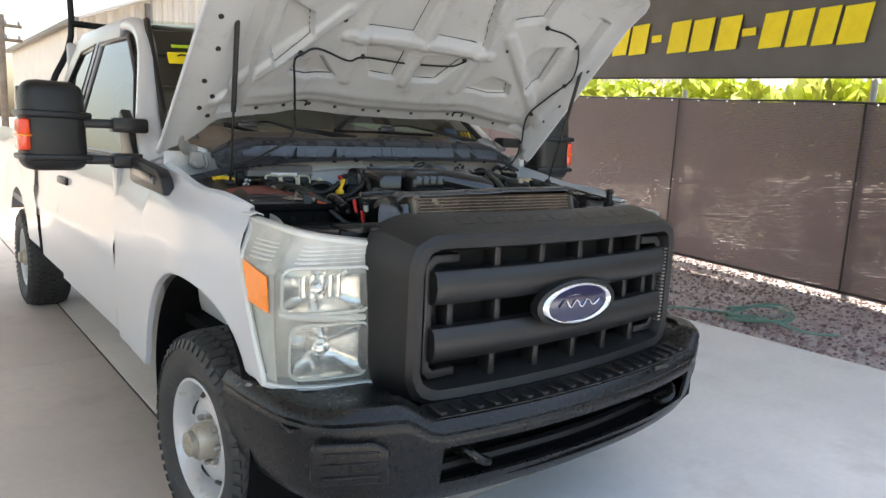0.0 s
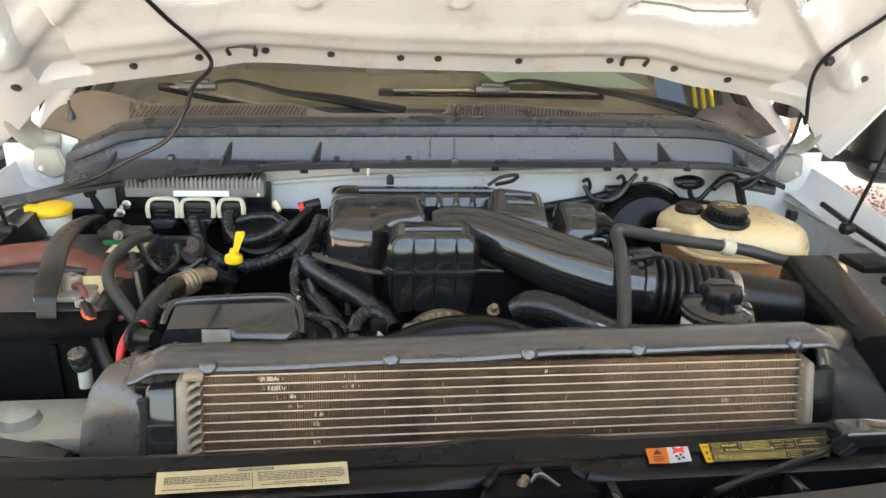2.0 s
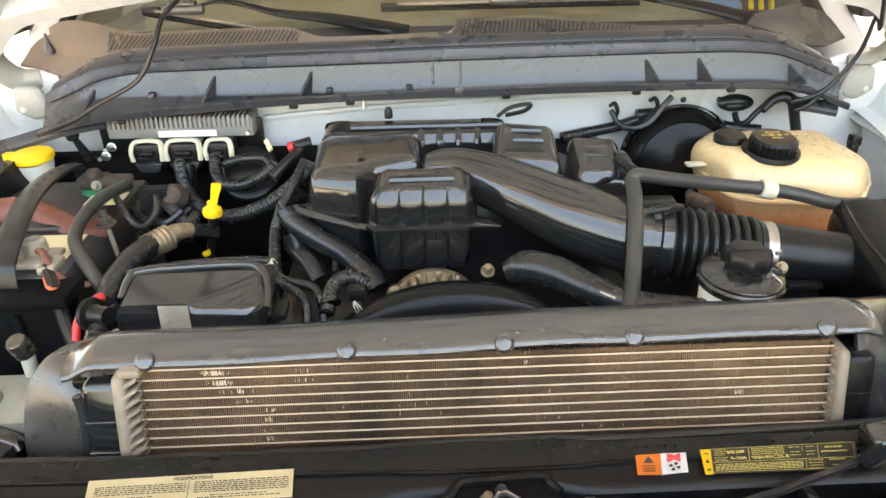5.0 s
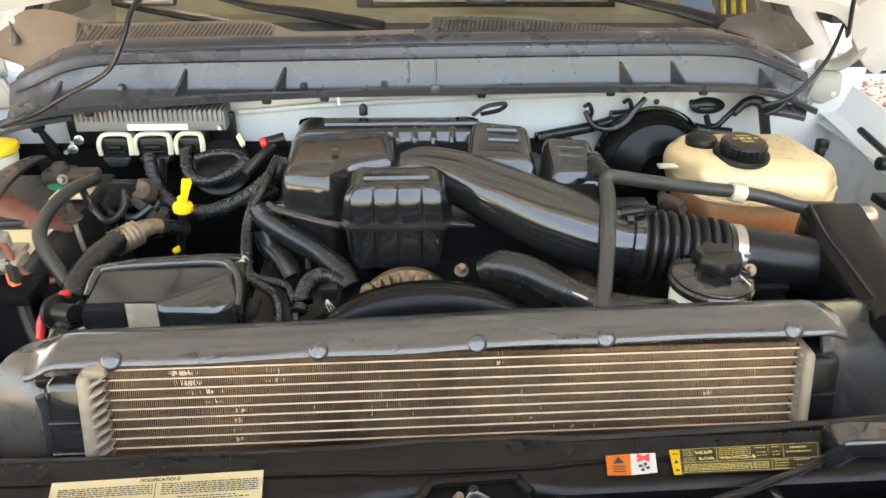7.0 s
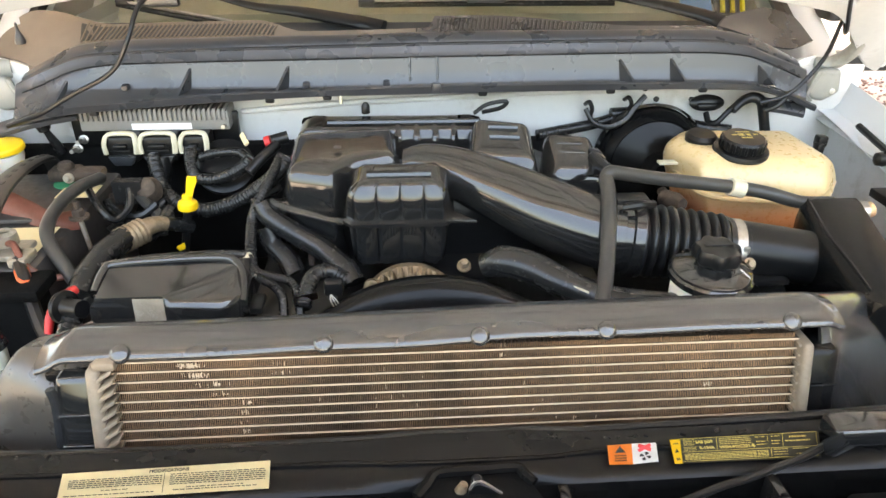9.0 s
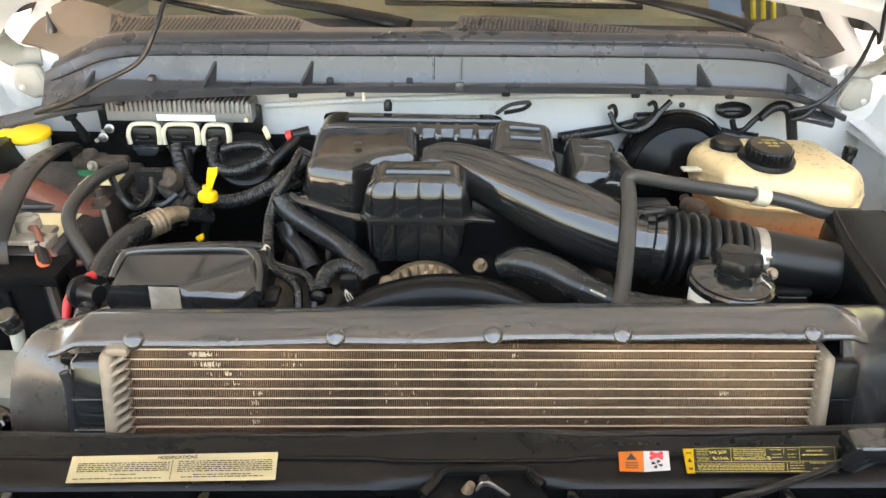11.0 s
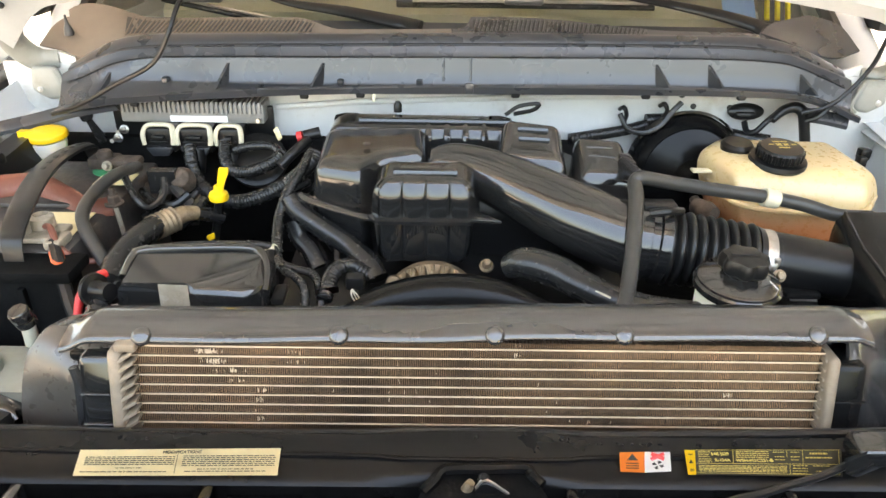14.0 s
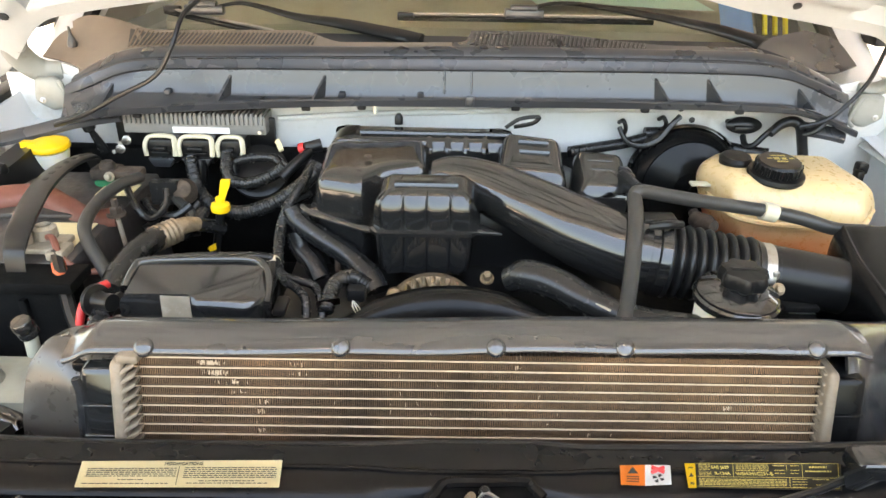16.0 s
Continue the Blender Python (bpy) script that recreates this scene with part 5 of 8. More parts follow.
# thin grey line just inside the edge of each recess
for k, poly in enumerate(RECESS[:5]):
    for sg in (-1, 1):
        q = [(sg * x, y) for x, y in poly]
        c = (sum(x for x, y in q) / len(q), sum(y for x, y in q) / len(q))
        q = [(x + (c[0] - x) * 0.07, y + (c[1] - y) * 0.07) for x, y in q]
        dense = []
        for (x0, y0), (x1, y1) in zip(q, q[1:] + q[:1]):
            dense += [hood_at(x0 + (x1 - x0) * i / 8, y0 + (y1 - y0) * i / 8, hood_inner(x0 + (x1 - x0) * i / 8, y0 + (y1 - y0) * i / 8)) for i in range(8)]
        part("sealant_bead", tube(dense + [dense[0]], 0.0028, 5, 1), M_COWL, hood, "thin grey line round a recess")


def on_hood(pts, lift=0.018):
    return [hood_at(u, s, hood_inner(u, s) - lift) for u, s in pts]


part("washer_hose", tube(on_hood([(0.246, 0.51), (0.21, 0.460), (0.08, 0.445), (-0.048, 0.447), (-0.257, 0.471), (-0.320, 0.450), (-0.480, 0.507), (-0.552, 0.500), (-0.566, 0.464), (-0.525, 0.36)]) +
                         [(-0.47, 1.08, 1.50), (-0.495, 1.03, 1.455), (-0.51, 1.0, 1.41), (-0.547, 1.0, 1.358), (-0.62, 1.0, 1.32), (-0.682, 1.0, 1.287), (-0.748, 1.01, 1.262)], 0.0042, 8, 8), M_RUBBER, hood, "thin black washer hose")
part("washer_hose", tube(on_hood([(0.515, 0.771), (0.616, 0.769), (0.737, 0.716), (0.785, 0.585), (0.773, 0.441), (0.735, 0.296), (0.795, 0.145)]) + [(0.80, 1.12, 1.42), (0.745, 1.06, 1.36), (0.69, 1.05, 1.295), (0.64, 1.06, 1.272)], 0.0042, 8, 8), M_RUBBER, hood, "thin black washer hose")
for u, s in ((-0.257, 0.471), (0.246, 0.51), (0.515, 0.771), (-0.552, 0.500), (0.737, 0.716), (0.785, 0.53), (0.745, 0.32)):
    part("hose_clip", rbox((-0.008, -0.008, -0.012), (0.008, 0.008, 0.004), 0.002, 1, Matrix.Translation(hood_at(u, s, hood_inner(u, s) - 0.008)) @ pose(0, 0, 0, 46, 0, 0)), M_INK, hood)
for s in (-1, 1):
    top, mid, low = Vector(hood_at(s * 0.83, 0.66, 0.02)), None, Vector((s * 0.80, 0.90, 1.215))
    mid = low.lerp(top, 0.42)
    st = part("gas_strut", tube([mid, top], 0.0088, 12, 2), M_DARK, hood, "black gas strut")
    part("strut_rod", tube([low, mid], 0.004, 10, 2), M_DARK, st)
    part("ball_joint", lathe([(0.004, -0.015), (0.012, -0.01), (0.014, 0.0), (0.010, 0.012), (0.004, 0.014)], low, (s, 0, 0), 12), M_DARK, st)
    hg = part("hood_hinge", tube([(s * 0.855, 1.11, 1.44), (s * 0.868, 1.13, 1.40), (s * 0.872, 1.165, 1.350), (s * 0.850, 1.188, 1.318), (s * 0.812, 1.198, 1.316)], [0.020, 0.022, 0.025, 0.024, 0.018], 14, 7, flat=0.55), M_HINGE, truck, "greyish white stamped hood hinge")
    part("hinge_plate", prism([(s * 0.850, 1.312), (s * 0.804, 1.312), (s * 0.788, 1.264), (s * 0.798, 1.250), (s * 0.824, 1.244), (s * 0.838, 1.252), (s * 0.858, 1.264)], "y", 1.150, 1.172, 0.009, 3), M_HINGE, hg)
    part("hinge_flange", tube([(s * 0.800, 1.150, 1.308), (s * 0.786, 1.150, 1.264), (s * 0.798, 1.150, 1.248)], 0.004, 6, 4), M_HINGE, hg)
    part("hinge_bolt", disc_bolt((s * 0.852, 1.140, 1.378), (0, -1, 0.5), 0.011, 0.008), M_HINGE, hg)
    part("hinge_bolt", disc_bolt((s * 0.838, 1.148, 1.268), (0, -1, 0.2), 0.004, 0.004), M_STEEL, hg)
    cp0 = part("cowl_corner_plate", prism([(s * 0.815, 1.332), (s * 0.770, 1.318), (s * 0.766, 1.268), (s * 0.816, 1.268)], "y", 1.196, 1.206, 0.003), M_PRIMER, truck, "white painted body corner")
    part("corner_slot", rbox((s * 0.798 - 0.006, 1.1915, 1.284), (s * 0.798 + 0.006, 1.196, 1.306), 0.001, 1), M_INK, cp0)


# ---------------------------------------------------------------- under the hood
# painted firewall, inner wings and the floor of the bay
def wall_y(x):
    return 1.15 + 0.05 * smooth(0.55, 0.9, abs(x))


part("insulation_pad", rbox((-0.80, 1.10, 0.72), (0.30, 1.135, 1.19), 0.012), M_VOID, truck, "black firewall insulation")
fw = part("firewall", sheet(lambda u, v: ((2 * u - 1) * 0.93, wall_y((2 * u - 1) * 0.93) + 0.03 * (1 - v) ** 2 - 0.018 * math.exp(-(((2 * u - 1) * 0.93 + 0.02) / 0.33) ** 2 - ((v - 0.86) / 0.12) ** 2), 0.75 + 0.56 * v), 60, 24, 0.004), M_PRIMER, truck, "white painted firewall, dusty at the bottom")
for s in (-1, 1):
    part("inner_wing", sheet(lambda u, v: (s * (0.895 - 0.10 * (1 - v) ** 2), 0.56 + 0.64 * u, 0.70 + (0.44 + 0.03 * u) * v), 16, 10, 0.004), M_PRIMER, truck, "white painted inner wing")
    part("wing_ledge", sheet(lambda u, v: (s * (0.855 + 0.045 * v), 0.50 + 0.70 * u, 1.155 + 0.035 * u + 0.008 * math.sin(v * 3.1)), 20, 6, 0.004), M_PRIMER, truck)
    part("ledge_front", loft([[(s * 0.862, y, 1.092 + k), (s * 0.838, y, 1.10 + k), (s * 0.84, y, 1.116 + k), (s * 0.895, y, 1.132 + k), (s * 0.905, y, 1.11 + k)] for y, k in ((0.515, -0.012), (0.53, -0.004), (0.57, 0.0), (0.64, 0.006))]), M_PRIMER, truck, "pale front end of the wing ledge")
# black floor and boxes put the deep shade of the bay into colour
part("bay_floor", rbox((-0.86, 0.25, 0.66), (0.86, 1.2, 0.70), 0.0), M_VOID, truck, "engine bay floor, painted black for the shade there")
part("bay_shadow_box", join(rbox((-0.66, 0.50, 0.70), (-0.20, 1.10, 0.95), 0.03), rbox((0.10, 0.50, 0.70), (0.62, 1.06, 0.98), 0.03)), M_VOID, truck, "plain black boxes standing in for shade deep in the bay")
for a in ((0.465, 1.148, 1.256), (0.438, 1.147, 1.279), (0.540, 1.148, 1.254), (0.263, 1.148, 1.231), (0.044, 1.148, 1.256)):
    part("wall_hole", lathe([(0.006, -0.002), (0.006, 0.003), (0.003, 0.004)], a, (0, -1, 0), 10), M_INK, fw)
part("wall_flange", tube([(-0.371, 1.140, 1.243), (-0.199, 1.130, 1.259), (0.047, 1.130, 1.270), (0.248, 1.130, 1.277), (0.406, 1.135, 1.280)], 0.006, 8, 6), M_PRIMER, fw)


# cowl panel: front lip, trough, ribbed face, two sealing ridges and the vented top
def rail(x, pts):
    """Height of a ridge line at x, smooth through its few (x, z) stations."""
    p = [pts[0], *pts, pts[-1]]
    for i in range(1, len(p) - 2):
        if x <= p[i + 1][0] or i == len(p) - 3:
            (xa, a), (xb, b), (xc, c), (xd, d) = p[i - 1:i + 3]
            t = min(1.0, max(0.0, (x - xb) / (xc - xb)))
            ma = (c - a) / max(1e-6, xc - xa) * (xc - xb)
            mb = (d - b) / max(1e-6, xd - xb) * (xc - xb)
            return (2 * t ** 3 - 3 * t * t + 1) * b + (t ** 3 - 2 * t * t + t) * ma + (3 * t * t - 2 * t ** 3) * c + (t ** 3 - t * t) * mb


LIP_LOW = [(-0.78, 1.236), (-0.735, 1.250), (-0.66, 1.264), (-0.40, 1.283), (-0.18, 1.293), (0.01, 1.296), (0.50, 1.299), (0.607, 1.297), (0.663, 1.288), (0.76, 1.250)]
LIP_TOP = [(-0.78, 1.250), (-0.72, 1.276), (-0.66, 1.282), (-0.40, 1.301), (-0.24, 1.307), (0.01, 1.314), (0.50, 1.315), (0.604, 1.311), (0.66, 1.302), (0.76, 1.264)]
FACE_LOW = [(-0.78, 1.270), (-0.70, 1.298), (-0.60, 1.303), (-0.25, 1.304), (0.0, 1.307), (0.30, 1.311), (0.57, 1.309), (0.645, 1.303), (0.76, 1.268)]
FACE_TOP = [(-0.78, 1.286), (-0.712, 1.311), (-0.677, 1.327), (-0.62, 1.340), (-0.55, 1.345), (-0.244, 1.350), (0.035, 1.354), (0.507, 1.358), (0.616, 1.351), (0.675, 1.333), (0.76, 1.299)]
BAND_TOP = [(-0.78, 1.303), (-0.732, 1.325), (-0.702, 1.337), (-0.655, 1.353), (-0.568, 1.361), (-0.137, 1.371), (0.035, 1.374), (0.508, 1.377), (0.618, 1.368), (0.678, 1.347), (0.76, 1.318)]
RIDGE_TOP = [(-0.78, 1.312), (-0.72, 1.344), (-0.683, 1.361), (-0.637, 1.371), (-0.56, 1.376), (-0.14, 1.384), (0.037, 1.388), (0.521, 1.390), (0.577, 1.388), (0.635, 1.378), (0.697, 1.356), (0.76, 1.328)]


def cowl(x, r):
    """Point of the cowl section at x; r counts the corners of the profile from the lip to the upper ridge."""
    lo, lt, fl, ft, bt, rt = (rail(x, q) for q in (LIP_LOW, LIP_TOP, FACE_LOW, FACE_TOP, BAND_TOP, RIDGE_TOP))
    prof = ((1.066, lo), (1.060, lo + 0.002), (1.058, lt - 0.003), (1.062, lt), (1.067, lt - 0.003), (1.071, min(lt, fl) - 0.010), (1.098, fl - 0.004), (1.101, fl), (1.111, ft - 0.002), (1.113, ft),
            (1.123, bt - 0.002), (1.127, bt), (1.129, bt - 0.004), (1.131, bt - 0.016), (1.146, bt - 0.014), (1.148, bt - 0.002), (1.152, bt + 0.004), (1.166, rt - 0.001), (1.172, rt), (1.176, rt - 0.005))
    i = min(int(r), len(prof) - 2)
    y, z = (prof[i][j] + (prof[i + 1][j] - prof[i][j]) * (r - i) for j in (0, 1))
    return (x, y, z)


COWL_N = 19


def cowl_x(u):
    return -0.775 + 1.53 * u


cw = part("cowl_panel", sheet(lambda u, v: cowl(cowl_x(u), v * COWL_N), 110, COWL_N * 2, 0.0025), M_COWL, truck, "faded grey plastic cowl panel", 28)


def top_edge(x):
    """Rear edge of the cowl top: wide under the vents, narrow between them."""
    wide = smooth(-0.24, -0.34, x) + smooth(0.0, 0.012, x) * (1 - smooth(0.10, 0.44, x))
    return 0.022 + 0.045 * wide + 0.05 * smooth(-0.60, -0.76, x)


def cowl_top(x, v):
    d = top_edge(x)
    z = rail(x, RIDGE_TOP) - 0.005
    lift = 0.022 * d / 0.067 + 0.045 * smooth(-0.62, -0.76, x)
    return (x - 0.05 * v * smooth(-0.60, -0.76, x), 1.176 + d * v, z + lift * v)


part("cowl_top", sheet(lambda u, v: cowl_top(-0.77 + 0.745 * u, v), 60, 8, 0.003), M_COWLTOP, cw, "brown cowl top beside the vents")
part("cowl_top", sheet(lambda u, v: cowl_top(-0.022 + 0.62 * u, v), 50, 8, 0.003), M_COWL, cw, "faded grey cowl top")
for x0, x1, n, m in ((-0.665, -0.30, 42, M_COWLTOP), (0.018, 0.36, 40, M_COWL)):
    part("vent_backing", sheet(lambda u, v: tuple(Vector(cowl_top(x0 + (x1 - x0) * u, 0.18 + 0.62 * v)) + Vector((0, -0.0004, 0.0012))), 30, 2), M_INK, cw, "dark slotted intake")
    for k in range(n):
        x = x0 + (x1 - x0) * (k + 0.5) / n
        p, q = Vector(cowl_top(x - 0.003, 0.14)), Vector(cowl_top(x + 0.006, 0.84))
        part("vent_slat", tube([p + Vector((0, 0, 0.0016)), q + Vector((0, 0, 0.0016))], 0.0022, 5, 1), m, cw)
for x, w in ((-0.672, -1), (-0.447, -1), (-0.267, -1), (0.365, 1), (0.466, 1), (0.645, 1)):
    zt, zl, zf = rail(x, FACE_TOP) - 0.010, rail(x, LIP_TOP) - 0.002, rail(x, FACE_LOW)
    bm = bmesh.new()      # triangular gusset between face and lip, splayed outward at the foot
    ring0 = [bm.verts.new(p) for p in ((x - 0.0025, 1.110, zt), (x + w * 0.004 - 0.0025, 1.100, zf - 0.004), (x + w * 0.020 - 0.0025, 1.066, zl))]
    ring1 = [bm.verts.new(v.co + Vector((0.005, 0, 0))) for v in ring0]
    bm.faces.new(ring0), bm.faces.new(ring1[::-1])
    for i in range(3):
        bm.faces.new((ring0[i], ring1[i], ring1[(i + 1) % 3], ring0[(i + 1) % 3]))
    part("gusset", bm, M_COWL, cw, "triangular stiffening gusset")
for x in (-0.040, 0.012):
    part("face_joint", tube([Vector(cowl(x, 7.1)) + Vector((0, -0.002, 0)), Vector(cowl(x, 8.9)) + Vector((0, -0.002, 0))], 0.0022, 6, 2), M_COWL, cw)
part("joint_clip", rbox((0.0, 1.054, 1.300), (0.016, 1.062, 1.318), 0.002), M_COWL, cw)
for x in (-0.565, -0.235, -0.085):
    a = Vector(cowl(x, 6.5))
    part("face_clip", rbox(a + Vector((-0.006, -0.014, 0.0)), a + Vector((0.006, 0.002, 0.010)), 0.002, 1), M_COWL, cw)
part("cowl_seal", tube([Vector(cowl(cowl_x(i / 50), 14.4)) + Vector((0, -0.001, 0.003)) for i in range(51)], 0.006, 8, 2), M_RUBBER, cw, "black rubber hood seal")
part("face_groove", tube([Vector(cowl(cowl_x(0.01 + 0.98 * i / 50), 9)) + Vector((0, -0.001, 0.0)) for i in range(51)], 0.0014, 6, 2), M_RUBBER, cw)
for x in (-0.62, -0.30, -0.195, 0.095, 0.34, 0.52):
    a = Vector(cowl(x, 0.2))
    part("lip_clip", rbox(a + Vector((-0.008, -0.006, -0.006)), a + Vector((0.008, 0.004, 0.003)), 0.002, 1), M_DARK, cw)
part("lip_stud", tube([(-0.170, 1.064, 1.296), (-0.170, 1.060, 1.280)], 0.003, 8, 1), M_CREAM, cw)


def patch(rows, nu=10, nv=10, thick=0.004):
    """Smooth sheet through a small grid of control points."""
    lines = [spline(r, nu) for r in rows]
    cols = [spline(c, nv) for c in zip(*lines)]
    nu, nv = len(cols) - 1, len(cols[0]) - 1
    return sheet(lambda u, v: cols[round(u * nu)][round(v * nv)], nu, nv, thick)


part("cowl_end_panel", patch([[(-0.757, 1.172, 1.325), (-0.700, 1.178, 1.352), (-0.640, 1.182, 1.366)], [(-0.805, 1.205, 1.332), (-0.745, 1.235, 1.372), (-0.665, 1.240, 1.392)], [(-0.862, 1.225, 1.338), (-0.835, 1.285, 1.378), (-0.742, 1.30, 1.398)]], 6, 6), M_COWLTOP, cw, "brown end of the cowl")
part("cowl_end_panel", patch([[(0.700, 1.182, 1.352), (0.640, 1.186, 1.374), (0.590, 1.20, 1.388)], [(0.752, 1.192, 1.344), (0.705, 1.235, 1.378), (0.625, 1.235, 1.402)], [(0.812, 1.222, 1.353), (0.790, 1.285, 1.392), (0.720, 1.285, 1.411)]], 6, 6), M_COWL, cw, "faded grey end of the cowl")
part("rubber_bumper", lathe([(0.010, 0), (0.010, 0.006), (0.007, 0.016), (0.004, 0.022), (0.002, 0.040)], (-0.800, 1.235, 1.357), (0.02, -0.1, 1), 14), M_COWL, cw, "grey rubber stop")
for s in (-1, 1):
    pts = [(s * 0.66, 1.085, 1.262), (s * 0.74, 1.075, 1.250), (s * 0.82, 1.055, 1.232), (s * 0.90, 1.03, 1.218)]
    part("wing_gutter", tube(pts if s < 0 else [pts[0], (0.70, 1.081, 1.257), pts[1]], 0.016, 8, 6, flat=0.5), M_COWL, truck, "grey channel beside the cowl")

# wipers, parked on the glass
for arm, blade, ad in (([(-0.535, 1.337, 1.424), (-0.467, 1.335, 1.434), (-0.357, 1.32, 1.412), (-0.259, 1.30, 1.403), (-0.138, 1.265, 1.388), (-0.088, 1.24, 1.383)], [(-0.640, 1.352, 1.412), (-0.519, 1.335, 1.392), (-0.400, 1.32, 1.374)], (-0.555, 1.340, 1.419)),
                       ([(0.125, 1.325, 1.436), (0.221, 1.325, 1.451), (0.401, 1.31, 1.431), (0.519, 1.29, 1.413), (0.595, 1.26, 1.397), (0.615, 1.24, 1.390)], [(-0.136, 1.345, 1.411), (0.109, 1.335, 1.415), (0.414, 1.345, 1.414)], (0.130, 1.330, 1.427))):
    wp = part("wiper_arm", tube(arm, [0.004, 0.005, 0.009, 0.013, 0.016, 0.016], 10, 8, flat=0.6), M_DARK, truck, "black wiper arm")
    part("wiper_blade", tube(blade, 0.0085, 8, 8, flat=0.7), M_HOSE, wp, "black rubber wiper blade")
    up = [Vector(p) + Vector((0, -0.004, 0.008)) for p in blade]
    part("blade_spine", tube([up[0].lerp(up[1], 0.12), up[1], up[2].lerp(up[1], 0.05)], 0.0035, 6, 8), M_STEEL, wp, "bright steel blade spine")
    part("blade_end", rbox(Vector(blade[0]) + Vector((-0.006, -0.010, -0.006)), Vector(blade[0]) + Vector((0.030, 0.010, 0.012)), 0.004), M_DARK, wp)
    part("blade_adapter", join(rbox(Vector(ad) + Vector((-0.042, -0.012, -0.010)), Vector(ad) + Vector((0.042, 0.012, 0.010)), 0.004), rbox(Vector(ad) + Vector((-0.030, -0.014, 0.006)), Vector(ad) + Vector((0.028, 0.010, 0.018)), 0.004)), M_COWL, wp, "worn grey blade clip")

# ---------------------------------------------------------------- radiator
def shroud_f(u, v):
    """Rolled cover over the radiator top: front lip, crown, rear edge."""
    x = -0.452 + 0.872 * u
    prof = ((0.400, 1.2140), (0.3955, 1.2155), (0.3935, 1.2185), (0.3955, 1.2222), (0.401, 1.2262), (0.410, 1.2300), (0.422, 1.2325), (0.436, 1.2320), (0.450, 1.2278), (0.463, 1.2195), (0.472, 1.2095), (0.474, 1.198))
    f = min(len(prof) - 1.001, v * (len(prof) - 1))
    i = int(f)
    y, z = (prof[i][j] + (prof[i + 1][j] - prof[i][j]) * (f - i) for j in (0, 1))
    wave = 0.0016 * math.sin(9 * x + 0.6) + 0.0010 * math.sin(23 * x) * (1 - v)
    return (x, y + 0.0012 * math.sin(31 * x) * (1 - v), z + 0.0165 * x + wave - 0.014 * smooth(-0.418, -0.452, x) - 0.006 * smooth(0.40, 0.42, x))


rad = part("radiator_shroud", sheet(shroud_f, 120, 30, 0.003), M_SHROUD, truck, "shiny black radiator shroud", 60)
# black sheet stands in for the shade behind the fins
rad_core = part("radiator_frame", rbox((-0.40, 0.436, 0.88), (0.40, 0.45, 1.20), 0.0), M_INK, truck, "black sheet for the shade behind the radiator fins")
PITCH = 0.0107
for k in range(20):
    z = 1.2035 - PITCH * k
    tb = part("tube", rbox((-0.382, 0.3995, z - 0.0007), (0.376, 0.4005, z + 0.0007), 0.0), M_ALU, rad_core, "bright flat radiator tube")
    # dark tube tops carry the shade between the fins in their colour
    part("tube_body", rbox((-0.382, 0.4005, z - 0.0008), (0.376, 0.432, z + 0.0008), 0.0), M_FINDEEP, tb, "grimy top of the tube, shade between fins in its colour")
for k in range(20):
    z1 = 1.2035 - PITCH * k - 0.0013 + (0.0 if k else 0.0)
    z0 = z1 - PITCH + 0.0026
    if k == 0:
        z1, z0 = 1.2035 + PITCH - 0.003, 1.2035 + 0.0013
    else:
        z1, z0 = z1 + PITCH, z0 + PITCH
    n, fv, ff = 744, [], []
    for i in range(n + 1):
        x = -0.376 + 0.746 * (2 * (i // 2)) / n + rng.normal() * 0.0001
        z = z1 if (i + 1) // 2 % 2 else z0
        bend = 0.0015 * max(0, math.sin(i * 0.13 + k * 1.7)) * (rng.random() ** 3)
        fv += [(x, 0.4015 + bend, z), (x, 0.430, z)]
        if i:
            ff.append((2 * i - 2, 2 * i, 2 * i + 1, 2 * i - 1))
    fs = raw("fin_strip", fv, ff, M_FINDEEP, rad_core, "folded dusty fins, faces darkened for the shade between", smooth=False)
    ev, ef = [], []
    for i in range(n + 1):
        x, y, z = fv[2 * i]
        ev += [(x - 0.0004, y - 0.0008, z), (x + 0.0004, y - 0.0008, z)]
        if i:
            ef.append((2 * i - 2, 2 * i - 1, 2 * i + 1, 2 * i))
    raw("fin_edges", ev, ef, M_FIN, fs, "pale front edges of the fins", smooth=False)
# crimped headers and end tanks
for s, x0, x1, x2 in ((-1, -0.398, -0.383, -0.436), (1, 0.372, 0.385, 0.425)):
    part("header_plate", rbox((x0, 0.384, 0.90), (x1, 0.425, 1.206), 0.006, 3), M_HEADER, rad_core, "crimped aluminium header")
    for k in range(20):
        z = 1.2005 - PITCH * k
        fing = [(x1 - 0.004, z - 0.0095), (x1 - 0.004, z - 0.0045), (x1 + 0.013, z + 0.0050), (x1 + 0.0135, z + 0.0015), (x1 + 0.010, z - 0.0012)] if s < 0 else [(x0 + 0.004, z + 0.0022), (x0 + 0.004, z - 0.0030), (x0 - 0.0025, z - 0.0018), (x0 - 0.0025, z + 0.0010)]
        part("crimp", prism(fing, "y", 0.385 if s < 0 else 0.391, 0.400, 0.0015, 2), M_HEADER, rad_core, "slanting crimped finger")
    a, b = min(x0 if s < 0 else x1, x2), max(x0 if s < 0 else x1, x2)
    part("end_tank", join(rbox((a, 0.398, 0.90), (b, 0.46, 1.192), 0.008, 3), *[rbox((a + 0.002, 0.395, 1.150 - 0.034 * k), (b - 0.001, 0.400, 1.152 - 0.034 * k), 0.0008, 1) for k in range(6)]), M_GLOSS if s < 0 else M_SUPPORT, rad_core, "black plastic end tank")
